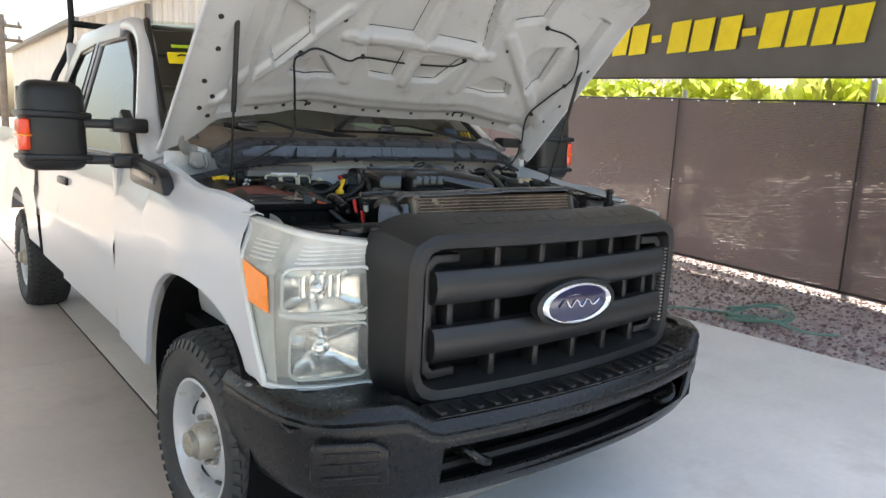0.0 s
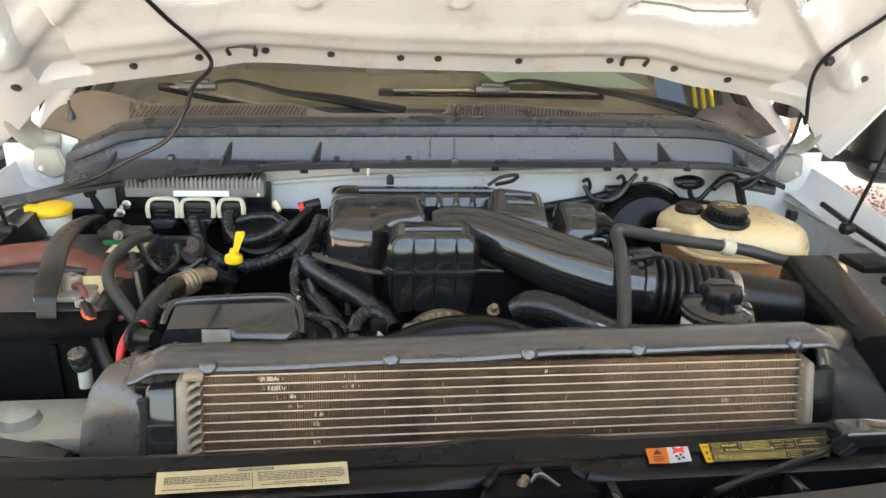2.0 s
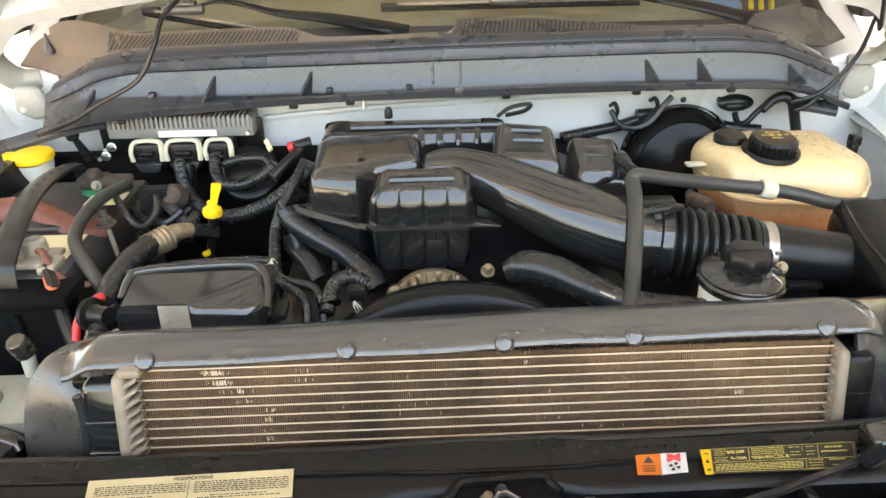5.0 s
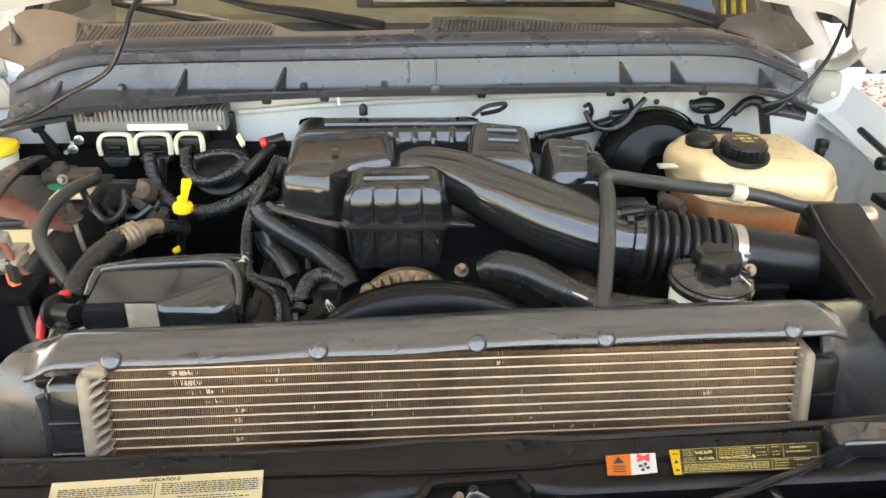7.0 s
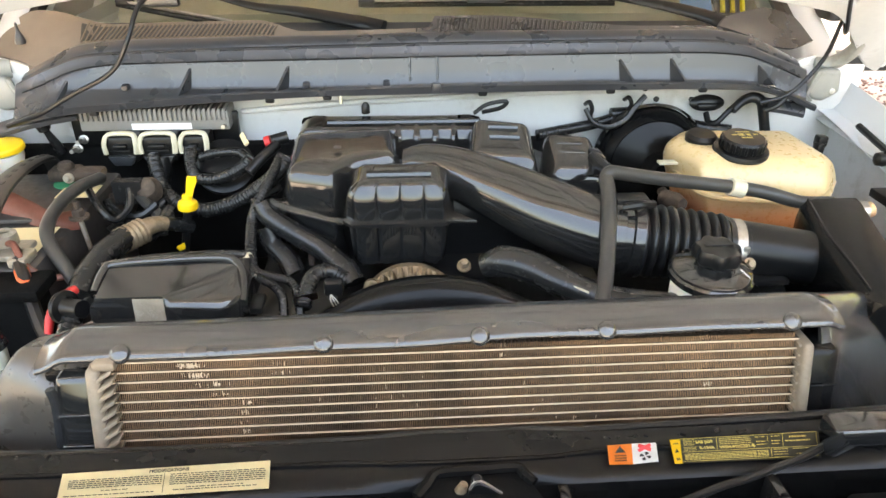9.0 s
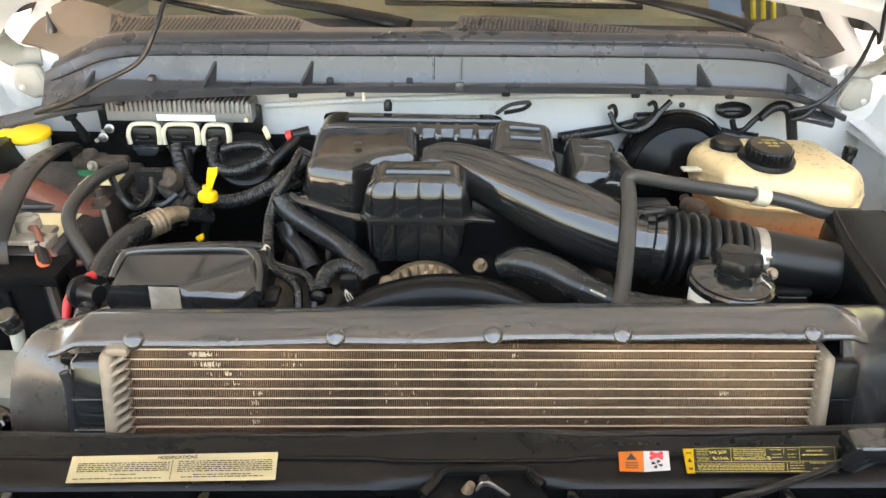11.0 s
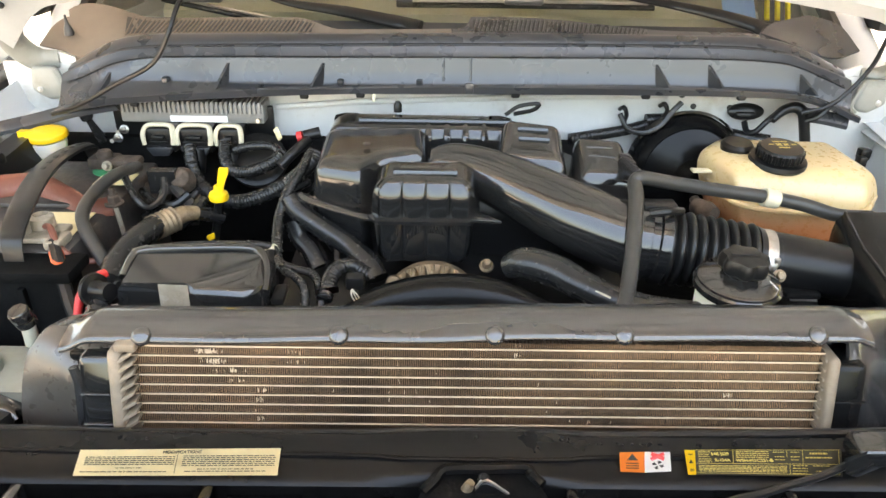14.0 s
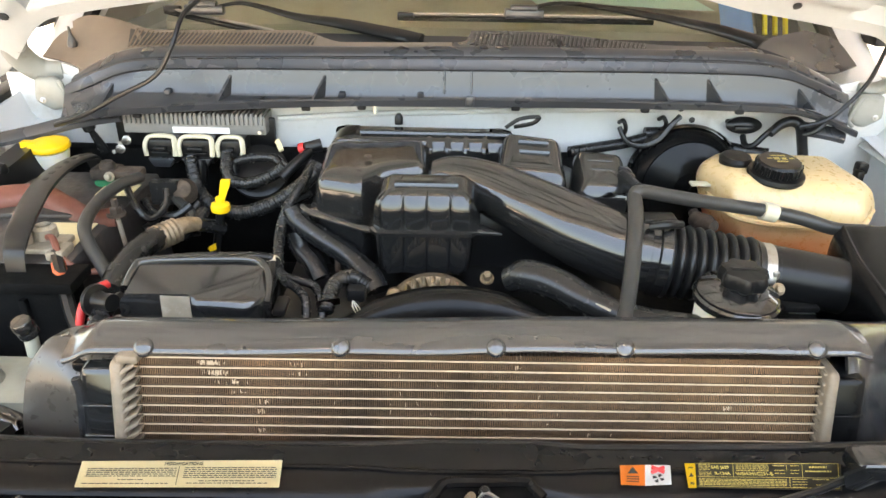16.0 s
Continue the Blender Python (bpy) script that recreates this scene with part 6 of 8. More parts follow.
# small patches of bent fins, their glare put in as pale flakes
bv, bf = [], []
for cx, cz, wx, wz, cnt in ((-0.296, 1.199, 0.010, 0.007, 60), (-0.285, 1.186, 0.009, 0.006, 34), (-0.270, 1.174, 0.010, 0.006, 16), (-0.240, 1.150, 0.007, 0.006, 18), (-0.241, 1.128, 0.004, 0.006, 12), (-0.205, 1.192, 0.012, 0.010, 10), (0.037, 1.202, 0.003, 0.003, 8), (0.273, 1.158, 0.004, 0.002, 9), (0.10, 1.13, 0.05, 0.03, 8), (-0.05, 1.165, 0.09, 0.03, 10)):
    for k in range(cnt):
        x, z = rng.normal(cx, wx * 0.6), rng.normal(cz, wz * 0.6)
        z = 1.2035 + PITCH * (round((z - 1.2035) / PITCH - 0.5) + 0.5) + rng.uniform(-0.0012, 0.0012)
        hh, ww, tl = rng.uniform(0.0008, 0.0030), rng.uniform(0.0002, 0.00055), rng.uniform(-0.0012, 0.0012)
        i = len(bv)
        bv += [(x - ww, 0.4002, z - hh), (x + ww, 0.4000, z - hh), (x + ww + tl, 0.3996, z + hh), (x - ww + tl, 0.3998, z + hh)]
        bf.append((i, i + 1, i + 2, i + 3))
tagged(raw("bent_fin_patch", bv, bf, M_ALU, rad_core, "flattened fins, glints put in as pale flakes", smooth=False), kind="stuff")
# the core leans: its foot stands nearer the bumper
for ob in [*rad_core.children_recursive, rad_core]:
    for vtx in ob.data.vertices:
        vtx.co.y -= 0.28 * max(0.0, 1.206 - vtx.co.z)
part("shroud_side", patch([[(-0.446, 0.466, 1.192), (-0.462, 0.468, 1.196), (-0.488, 0.462, 1.190), (-0.502, 0.455, 1.170)], [(-0.446, 0.426, 1.190), (-0.462, 0.430, 1.199), (-0.486, 0.430, 1.198), (-0.501, 0.420, 1.182)],
                           [(-0.439, 0.392, 1.165), (-0.461, 0.400, 1.172), (-0.491, 0.408, 1.168), (-0.511, 0.408, 1.150)], [(-0.444, 0.386, 1.114), (-0.466, 0.391, 1.114), (-0.497, 0.396, 1.110), (-0.517, 0.396, 1.106)], [(-0.448, 0.384, 1.05), (-0.470, 0.388, 1.05), (-0.500, 0.392, 1.05), (-0.521, 0.392, 1.05)]], 8, 8), M_DEFLECT, rad, "dusty black side deflector, glare put into its base colour", 60)
part("shroud_side", patch([[(0.412, 0.470, 1.205), (0.440, 0.482, 1.200), (0.545, 0.540, 1.165), (0.700, 0.600, 1.120)], [(0.408, 0.445, 1.226), (0.436, 0.458, 1.215), (0.530, 0.503, 1.184), (0.668, 0.562, 1.142)],
                           [(0.404, 0.400, 1.180), (0.430, 0.405, 1.172), (0.518, 0.448, 1.130), (0.670, 0.530, 1.080)], [(0.403, 0.370, 1.086), (0.430, 0.372, 1.080), (0.507, 0.400, 1.059), (0.677, 0.500, 1.004)]], 8, 8), M_SHROUD, rad, "shiny black side deflector", 60)
part("shroud_end", patch([[(-0.460, 0.462, 1.194), (-0.438, 0.462, 1.203), (-0.412, 0.462, 1.213)], [(-0.455, 0.438, 1.196), (-0.430, 0.434, 1.204), (-0.402, 0.430, 1.210)], [(-0.452, 0.414, 1.182), (-0.428, 0.410, 1.189), (-0.398, 0.406, 1.196)]], 6, 6), M_DEFLECT, rad, "dusty turned-down end of the shroud", 60)
part("tank_bracket", rbox((-0.450, 0.404, 1.172), (-0.396, 0.425, 1.190), 0.004), M_SUPPORT, rad)
part("deflector_lip", tube([(-0.438, 0.388, 1.182), (-0.436, 0.386, 1.160), (-0.441, 0.382, 1.112), (-0.446, 0.380, 1.06)], 0.005, 8, 5), M_SHROUD, rad)
for p in ((-0.363, 0.398, 1.2165), (-0.153, 0.397, 1.2215), (0.013, 0.397, 1.2240), (0.151, 0.397, 1.2260), (0.358, 0.397, 1.2290)):
    part("push_pin", lathe([(0.0105, -0.003), (0.0105, 0.001), (0.009, 0.0032), (0.005, 0.0045), (0.001, 0.0048)], p, (0, -0.75, 0.66), 20), M_SHROUD, rad)
part("bracket_tab", rbox((-0.390, 0.385, 1.203), (-0.366, 0.410, 1.214), 0.004), M_HEADER, rad)

# top of the front support: long black moulding with a latch opening
sup = part("front_support", loft([[(x, 0.350, 1.05), (x, 0.350, 1.120 + d), (x, 0.344, 1.134 + d), (x, 0.338, 1.138 + d), (x, 0.330, 1.136 + d), (x, 0.292, 1.133 + d * 0.6), (x, 0.281, 1.124), (x, 0.276, 1.06)] for x, d in
                                  ((-0.72, 0.004), (-0.60, 0.004), (-0.40, 0.0), (-0.12, 0.0), (-0.05, 0.006), (0.055, 0.006), (0.11, -0.001), (0.40, 0.002), (0.62, 0.004), (0.74, 0.004))]), M_SUPPORT, truck, "black plastic radiator support cover", 40)
part("support_lip", tube([(-0.76, 0.39, 1.126), (-0.6, 0.358, 1.128), (-0.4, 0.349, 1.126), (-0.14, 0.348, 1.128), (-0.06, 0.344, 1.136), (0.06, 0.344, 1.136), (0.13, 0.348, 1.129), (0.4, 0.352, 1.133), (0.62, 0.365, 1.138), (0.76, 0.40, 1.14)], 0.006, 8, 6), M_RUBBER, sup)
part("support_ridge", tube([(-0.72, 0.318, 1.136), (-0.4, 0.312, 1.136), (-0.14, 0.31, 1.136), (-0.075, 0.304, 1.138), (0.07, 0.304, 1.138), (0.13, 0.31, 1.136), (0.4, 0.313, 1.138), (0.72, 0.32, 1.139)], 0.003, 8, 6), M_SUPPORT, sup)
part("grille_top_seal", tube([(-0.66, 0.225, 1.140), (-0.4, 0.195, 1.150), (0, 0.185, 1.152), (0.4, 0.195, 1.152), (0.66, 0.23, 1.145)], 0.010, 8, 8, flat=0.6), M_RUBBER, sup)
# black block stands in for the shade inside the latch opening
part("latch_well", prism([(-0.068, 0.250), (-0.050, 0.292), (0.045, 0.292), (0.062, 0.250)], "z", 1.05, 1.1375, 0.002), M_VOID, sup, "black block for the shade inside the latch opening")
part("latch_ridge", tube([(-0.061, 0.262, 1.138), (-0.051, 0.273, 1.140), (-0.039, 0.288, 1.140), (-0.000, 0.289, 1.141), (0.038, 0.291, 1.140), (0.046, 0.281, 1.140), (0.054, 0.272, 1.138)], 0.006, 8, 3), M_SUPPORT, sup)
lt = part("hood_latch", prism([(-0.014, 1.09), (-0.011, 1.140), (-0.006, 1.150), (0.000, 1.151), (0.008, 1.146), (0.026, 1.130), (0.030, 1.09)], "y", 0.262, 0.268, 0.001, 1), M_DARK, sup, "dark steel hood latch")
part("latch_edge", tube([(-0.010, 0.264, 1.143), (-0.005, 0.264, 1.152), (0.001, 0.264, 1.152), (0.012, 0.263, 1.144), (0.027, 0.262, 1.131)], 0.0016, 8, 4), M_STEEL, lt, "bright worn edge")
part("latch_knob", tube([(-0.022, 0.268, 1.118), (-0.019, 0.268, 1.134), (-0.015, 0.268, 1.146)], [0.006, 0.0065, 0.004], 12, 4), M_CAST, lt, "dull rounded striker arm")
part("latch_rivet", disc_bolt((-0.003, 0.268, 1.150), (0, -0.3, 1), 0.004, 0.005), M_DARK, lt)
part("latch_pivot", lathe([(0.010, 0), (0.010, 0.002), (0.007, 0.003)], (0.006, 0.262, 1.122), (0, -1, 0.3), 18), M_STEEL, lt)
part("latch_plate", prism([(-0.050, 1.100), (-0.048, 1.128), (-0.040, 1.134), (-0.026, 1.138), (-0.023, 1.128), (-0.025, 1.100)], "y", 0.266, 0.276, 0.002, 2), M_CAST, lt, "tan-dusted latch bracket")
part("latch_plate", prism([(0.026, 1.100), (0.028, 1.136), (0.036, 1.135), (0.050, 1.127), (0.054, 1.100)], "y", 0.266, 0.276, 0.002, 2), M_CAST, lt, "tan-dusted latch bracket")
for x in (-0.50, -0.33, -0.22, 0.10, 0.20, 0.42):
    part("support_slot", rbox((x - 0.04, 0.225, 1.06), (x + 0.04, 0.270, 1.105), 0.006), M_DARK, sup)
for x in (-0.455, -0.27, 0.085, 0.30):
    part("slot_web", rbox((x - 0.006, 0.215, 1.06), (x + 0.006, 0.281, 1.126), 0.003), M_GLOSS, sup)

# printed labels on the support
def flat_label(name, a, b, c, d, material, parent, label="", lift=0.0015):
    bm = bmesh.new()
    bm.faces.new([bm.verts.new(Vector(p) + Vector((0, 0, lift))) for p in (a, b, c, d)])
    bmesh.ops.solidify(bm, geom=bm.faces[:], thickness=0.0006)
    return part(name, bm, material, parent, label)


def on_quad(q, u, v, lift=0.0026):
    a, b, c, d = (Vector(p) for p in q)
    return a.lerp(b, u).lerp(d.lerp(c, u), v) + Vector((0, 0, lift))


def line_bars(q, rows, parent, material, name="text_line", seed=1):
    """Rows of unreadable print: short plain bars."""
    r = random.Random(seed)
    bm = bmesh.new()
    for u0, u1, v, h in rows:
        u = u0
        while u < u1 - 0.004:
            w = min(r.uniform(0.008, 0.032), u1 - u)
            pts = [on_quad(q, u, v), on_quad(q, u + w, v), on_quad(q, u + w, v + h), on_quad(q, u, v + h)]
            bm.faces.new([bm.verts.new(p) for p in pts])
            u += w + 0.006
    return part(name, bm, material, parent, "lines of small print")


def rule_bar(q, u0, u1, v0, v1, material, parent):
    bm = bmesh.new()
    bm.faces.new([bm.verts.new(on_quad(q, u, v)) for u, v in ((u0, v0), (u1, v0), (u1, v1), (u0, v1))])
    return part("rule", bm, material, parent)


def quad_matrix(q, u, v, lift=0.0028):
    a, b, d = on_quad(q, 0, 0), on_quad(q, 1, 0), on_quad(q, 0, 1)
    ex = (b - a).normalized()
    ez = ex.cross((a - d)).normalized()
    ey = ez.cross(ex)
    return Matrix.Translation(on_quad(q, u, v, lift)) @ Matrix((ex, ey, ez)).transposed().to_4x4()


Q1 = ((-0.404, 0.310, 1.139), (-0.205, 0.315, 1.139), (-0.202, 0.282, 1.136), (-0.398, 0.279, 1.136))
l1 = flat_label("notice_label", *Q1, M_LABEL, sup, "cream notice label with black print")
part("heading", text_mesh("MODIFICATIONS", 0.0050, quad_matrix(Q1, 0.415, 0.16)), M_INK, l1)
line_bars(Q1, [(0.04, 0.48, 0.31 + 0.072 * k, 0.030) for k in range(5)] + [(0.20, 0.33, 0.73, 0.028), (0.03, 0.45, 0.87, 0.032)] + [(0.52, 0.98, 0.29 + 0.072 * k, 0.030) for k in range(6)] + [(0.60, 0.88, 0.78, 0.028), (0.54, 0.94, 0.86, 0.030)], l1, M_INK)
rule_bar(Q1, 0.490, 0.493, 0.24, 0.95, M_INK, l1)
Q2 = ((0.138, 0.314, 1.139), (0.164, 0.315, 1.139), (0.158, 0.290, 1.136), (0.134, 0.291, 1.136))
Q3 = ((0.164, 0.315, 1.139), (0.190, 0.315, 1.139), (0.185, 0.292, 1.136), (0.158, 0.290, 1.136))
l2 = flat_label("warning_label", *Q2, M_ORLAB, sup, "orange warning label")
bm = bmesh.new()
bm.faces.new([bm.verts.new(on_quad(Q2, u, v)) for u, v in ((0.5, 0.12), (0.72, 0.46), (0.28, 0.46))])
part("warning_triangle", bm, M_INK, l2)
line_bars(Q2, [(0.25, 0.75, 0.58, 0.06), (0.25, 0.75, 0.70, 0.06), (0.25, 0.75, 0.82, 0.06)], l2, M_INK, "book_symbol")
l3 = flat_label("fan_label", *Q3, M_WHITE, sup, "white fan warning label with red and black symbols")
for k in range(4):
    a = math.pi / 2 * k + 0.4
    bm = bmesh.new()
    bm.faces.new([bm.verts.new(on_quad(Q3, 0.5 + r * math.cos(a + w), 0.70 + r * 0.95 * math.sin(a + w))) for r, w in ((0.03, 0), (0.2, -0.45), (0.24, 0), (0.2, 0.45))])
    part("fan_blade", bm, M_INK, l3)
for (u0, v0), (u1, v1) in (((0.25, 0.12), (0.75, 0.40)), ((0.75, 0.12), (0.25, 0.40)), ((0.3, 0.28), (0.72, 0.22))):
    part("red_stroke", tube([on_quad(Q3, u0, v0, 0.002), on_quad(Q3, u1, v1, 0.002)], 0.0022, 5, 1, flat=0.4), M_RED, l3)
Q4 = ((0.216, 0.317, 1.140), (0.366, 0.317, 1.142), (0.352, 0.285, 1.138), (0.208, 0.287, 1.137))
Q5 = ((0.205, 0.317, 1.140), (0.216, 0.317, 1.140), (0.208, 0.287, 1.137), (0.200, 0.287, 1.137))
l4 = flat_label("refrigerant_label", *Q4, M_OLIVE, sup, "dark label with yellow print")
l5 = flat_label("caution_stripe", *Q5, M_YELLOW, l4, "yellow caution stripe")
part("print", join(text_mesh("SAE J639", 0.0050, quad_matrix(Q4, 0.105, 0.20)), text_mesh("R-134A", 0.0050, quad_matrix(Q4, 0.13, 0.45)), text_mesh("WSH-M1C231-B", 0.0054, quad_matrix(Q4, 0.275, 0.46))), M_GOLD, l4)
line_bars(Q4, [(0.02, 0.10, 0.07 + 0.07 * k, 0.022) for k in range(4)] + [(0.02, 0.11, 0.38 + 0.06 * k, 0.020) for k in range(3)] + [(0.275, 0.50, 0.08 + 0.075 * k, 0.028) for k in range(4)] + [(0.53, 0.61, 0.10, 0.028), (0.65, 0.71, 0.10, 0.028), (0.54, 0.61, 0.28, 0.03), (0.65, 0.71, 0.28, 0.03), (0.54, 0.61, 0.40, 0.025), (0.65, 0.71, 0.40, 0.025)]
          + [(0.02, 0.62, 0.65 + 0.055 * k, 0.024) for k in range(5)] + [(0.66, 0.76, 0.62 + 0.10 * k, 0.026) for k in range(4)] + [(0.78, 0.90, 0.13, 0.07), (0.75, 0.93, 0.30, 0.05), (0.80, 0.92, 0.62, 0.03), (0.82, 0.92, 0.82, 0.03)], l4, M_GOLD, "print_line", 5)
for u0, u1, v0, v1 in ((0.255, 0.258, 0.04, 0.56), (0.73, 0.733, 0.04, 0.56), (0.64, 0.643, 0.58, 0.94), (0.622, 0.625, 0.08, 0.30), (0.0, 0.98, 0.565, 0.58), (0.0, 0.98, 0.02, 0.035), (0.0, 0.98, 0.945, 0.96), (0.977, 0.98, 0.035, 0.945)):
    rule_bar(Q4, u0, u1, v0, v1, M_GOLD, l4)
bm = bmesh.new()
bm.faces.new([bm.verts.new(on_quad(Q5, u, v)) for u, v in ((0.5, 0.42), (0.75, 0.58), (0.25, 0.58))])
part("caution_triangle", bm, M_INK, l5)
line_bars(Q5, [(0.25, 0.75, 0.18, 0.06), (0.3, 0.75, 0.80, 0.10)], l5, M_INK, "caution_mark")

# hood prop sensor lying on the support, with its lead
sw = part("latch_sensor", loft([[(0.349, 0.279, 1.150), (0.397, 0.297, 1.150), (0.406, 0.304, 1.135), (0.370, 0.289, 1.135)], [(0.345, 0.284, 1.165), (0.395, 0.302, 1.165), (0.413, 0.320, 1.140), (0.371, 0.304, 1.140)]]), M_GLOSS, truck, "glossy black plug")
part("sensor_body", rbox((0.368, 0.292, 1.142), (0.46, 0.325, 1.166), 0.006, 3), M_GLOSS, sw)
part("lead", tube([(0.355, 0.290, 1.150), (0.323, 0.276, 1.150), (0.287, 0.264, 1.150), (0.257, 0.255, 1.148), (0.230, 0.250, 1.145), (0.184, 0.237, 1.140)], 0.0038, 8, 6), M_RUBBER, sw, "thin black lead")

# ---------------------------------------------------------------- left of the bay: battery and fuse box
bat = part("battery", rbox((-0.84, 0.66, 0.98), (-0.575, 1.015, 1.172), 0.008), M_BATT, truck, "dusty battery with rust-brown covers")
part("battery_lid_step", rbox((-0.84, 0.80, 1.172), (-0.62, 0.955, 1.181), 0.004), M_BATT, bat)
part("battery_tray_front", rbox((-0.845, 0.615, 0.90), (-0.56, 0.66, 1.160), 0.008), M_VOID, bat, "black battery box front")
for k in range(4):
    part("tray_rib", rbox((-0.90 + 0.09 * k, 0.606, 0.95), (-0.89 + 0.09 * k, 0.617, 1.14), 0.002), M_VOID, bat)
part("tray_rim", rbox((-0.845, 0.605, 1.150), (-0.55, 0.668, 1.168), 0.005), M_VOID, bat)
STRAP = spline([(-0.640, 0.628, 1.09), (-0.640, 0.640, 1.180), (-0.645, 0.662, 1.200), (-0.650, 0.70, 1.217), (-0.676, 0.80, 1.223), (-0.685, 0.88, 1.224), (-0.682, 0.95, 1.219), (-0.674, 0.975, 1.207), (-0.670, 0.985, 1.15)], 6)
part("hold_down_strap", loft([[p + Vector((dx * (0.8 + 0.4 * math.sin(math.pi * i / (len(STRAP) - 1))), 0, dz)) for dx, dz in ((-0.015, 0), (0.015, 0), (0.015, 0.005), (0.010, 0.007), (-0.010, 0.007), (-0.015, 0.005))] for i, p in enumerate(STRAP)]), M_RUBBER, bat, "shiny black rubber hold-down strap")
for k in range(9):
    p = STRAP[26 + 2 * k]
    part("strap_slot", rbox(p + Vector((-0.004, -0.006, 0.0055)), p + Vector((0.004, 0.006, 0.0078)), 0.001, 1), M_INK, bat)
part("terminal_cover", tube([(-0.845, 0.805, 1.176), (-0.82, 0.815, 1.190), (-0.72, 0.845, 1.196), (-0.66, 0.825, 1.186), (-0.61, 0.80, 1.176), (-0.565, 0.80, 1.18)], [0.022, 0.022, 0.020, 0.018, 0.016, 0.018], 10, 6, flat=0.45), M_MAROON, bat, "faded brown-red cable sheath")
part("warning_sticker", sheet(lambda u, v: (-0.665 + 0.075 * u, 0.70 + 0.085 * v, 1.1745), 2, 2, 0.001), M_LABEL, bat, "worn cream battery sticker")
part("warning_sticker", sheet(lambda u, v: (-0.635 + 0.06 * u, 0.878 + 0.05 * v, 1.1825), 2, 2, 0.001), M_LABEL, bat, "worn cream battery sticker")
for k in range(1):
    part("sticker_print", rbox((-0.83 + 0.055 * k, 0.71, 1.1735), (-0.795 + 0.055 * k, 0.74, 1.1745), 0), M_WHITE, bat, "white print on the battery")
part("felt_ring", lathe([(0.03, 0), (0.03, 0.006), (0.022, 0.008)], (-0.632, 0.945, 1.176), (0, 0, 1), 24), M_GREEN, bat, "green felt washer")
part("terminal_clamp", join(rbox((-0.668, 0.935, 1.184), (-0.618, 0.975, 1.205), 0.006), lathe([(0.014, 0), (0.014, 0.024), (0.010, 0.03)], (-0.64, 0.952, 1.186), (0, 0, 1), 16), rbox((-0.625, 0.93, 1.188), (-0.575, 0.965, 1.206), 0.008)), M_RUST, bat, "corroded brown terminal clamp")
part("clamp_nut", disc_bolt((-0.628, 0.928, 1.196), (0, -1, 0.3), 0.006, 0.010), M_LEAD, bat)
part("ground_clamp", join(rbox((-0.672, 0.672, 1.176), (-0.595, 0.725, 1.186), 0.004), lathe([(0.018, 0), (0.017, 0.020), (0.011, 0.024), (0.010, 0.018)], (-0.632, 0.712, 1.182), (0, 0, 1), 18), lathe([(0.010, 0), (0.010, 0.016), (0.006, 0.020)], (-0.648, 0.69, 1.186), (0, 0, 1), 6), rbox((-0.61, 0.66, 1.172), (-0.585, 0.70, 1.186), 0.004)), M_LEAD, bat, "grey lead clamp with white corrosion")
part("clamp_bolt", disc_bolt((-0.655, 0.685, 1.19), (-0.2, -1, 0.5), 0.006, 0.012), M_LEAD, bat)
part("stud", tube([(-0.555, 0.80, 1.06), (-0.562, 0.795, 1.178)], 0.004, 8, 1), M_HUB, bat)
part("stud_nut", join(disc_bolt((-0.565, 0.80, 1.182), (0, 0, 1), 0.010, 0.014), tube([(-0.565, 0.80, 1.18), (-0.565, 0.80, 1.21)], 0.005, 8, 1)), M_RUST, bat)
part("red_cable", tube([(-0.622, 0.70, 1.192), (-0.606, 0.685, 1.196), (-0.588, 0.665, 1.175), (-0.56, 0.665, 1.155), (-0.53, 0.68, 1.15)], 0.005, 8, 6), M_MAROON, bat, "red battery cable")
part("ground_cable", tube([(-0.60, 0.672, 1.18), (-0.583, 0.645, 1.168), (-0.565, 0.615, 1.145), (-0.545, 0.585, 1.12), (-0.52, 0.56, 1.10)], 0.009, 8, 6), M_RUBBER, bat, "black ground cable")
part("cable_sleeve", tube([(-0.590, 0.656, 1.172), (-0.577, 0.634, 1.160)], 0.0098, 10, 2), M_ORANGE, bat, "orange sleeve on the cable")
part("positive_cable", tube([(-0.576, 0.930, 1.195), (-0.584, 0.860, 1.207), (-0.593, 0.800, 1.202), (-0.585, 0.740, 1.196), (-0.571, 0.710, 1.182), (-0.543, 0.680, 1.161), (-0.514, 0.650, 1.140), (-0.489, 0.620, 1.140)], 0.0100, 10, 7), M_GREYHOSE, truck, "thick aged grey-black cable")
part("cable_branch", tube([(-0.579, 0.880, 1.199), (-0.549, 0.840, 1.176), (-0.529, 0.840, 1.158), (-0.510, 0.860, 1.173), (-0.513, 0.880, 1.195)], 0.006, 8, 6), M_HOSE, truck)

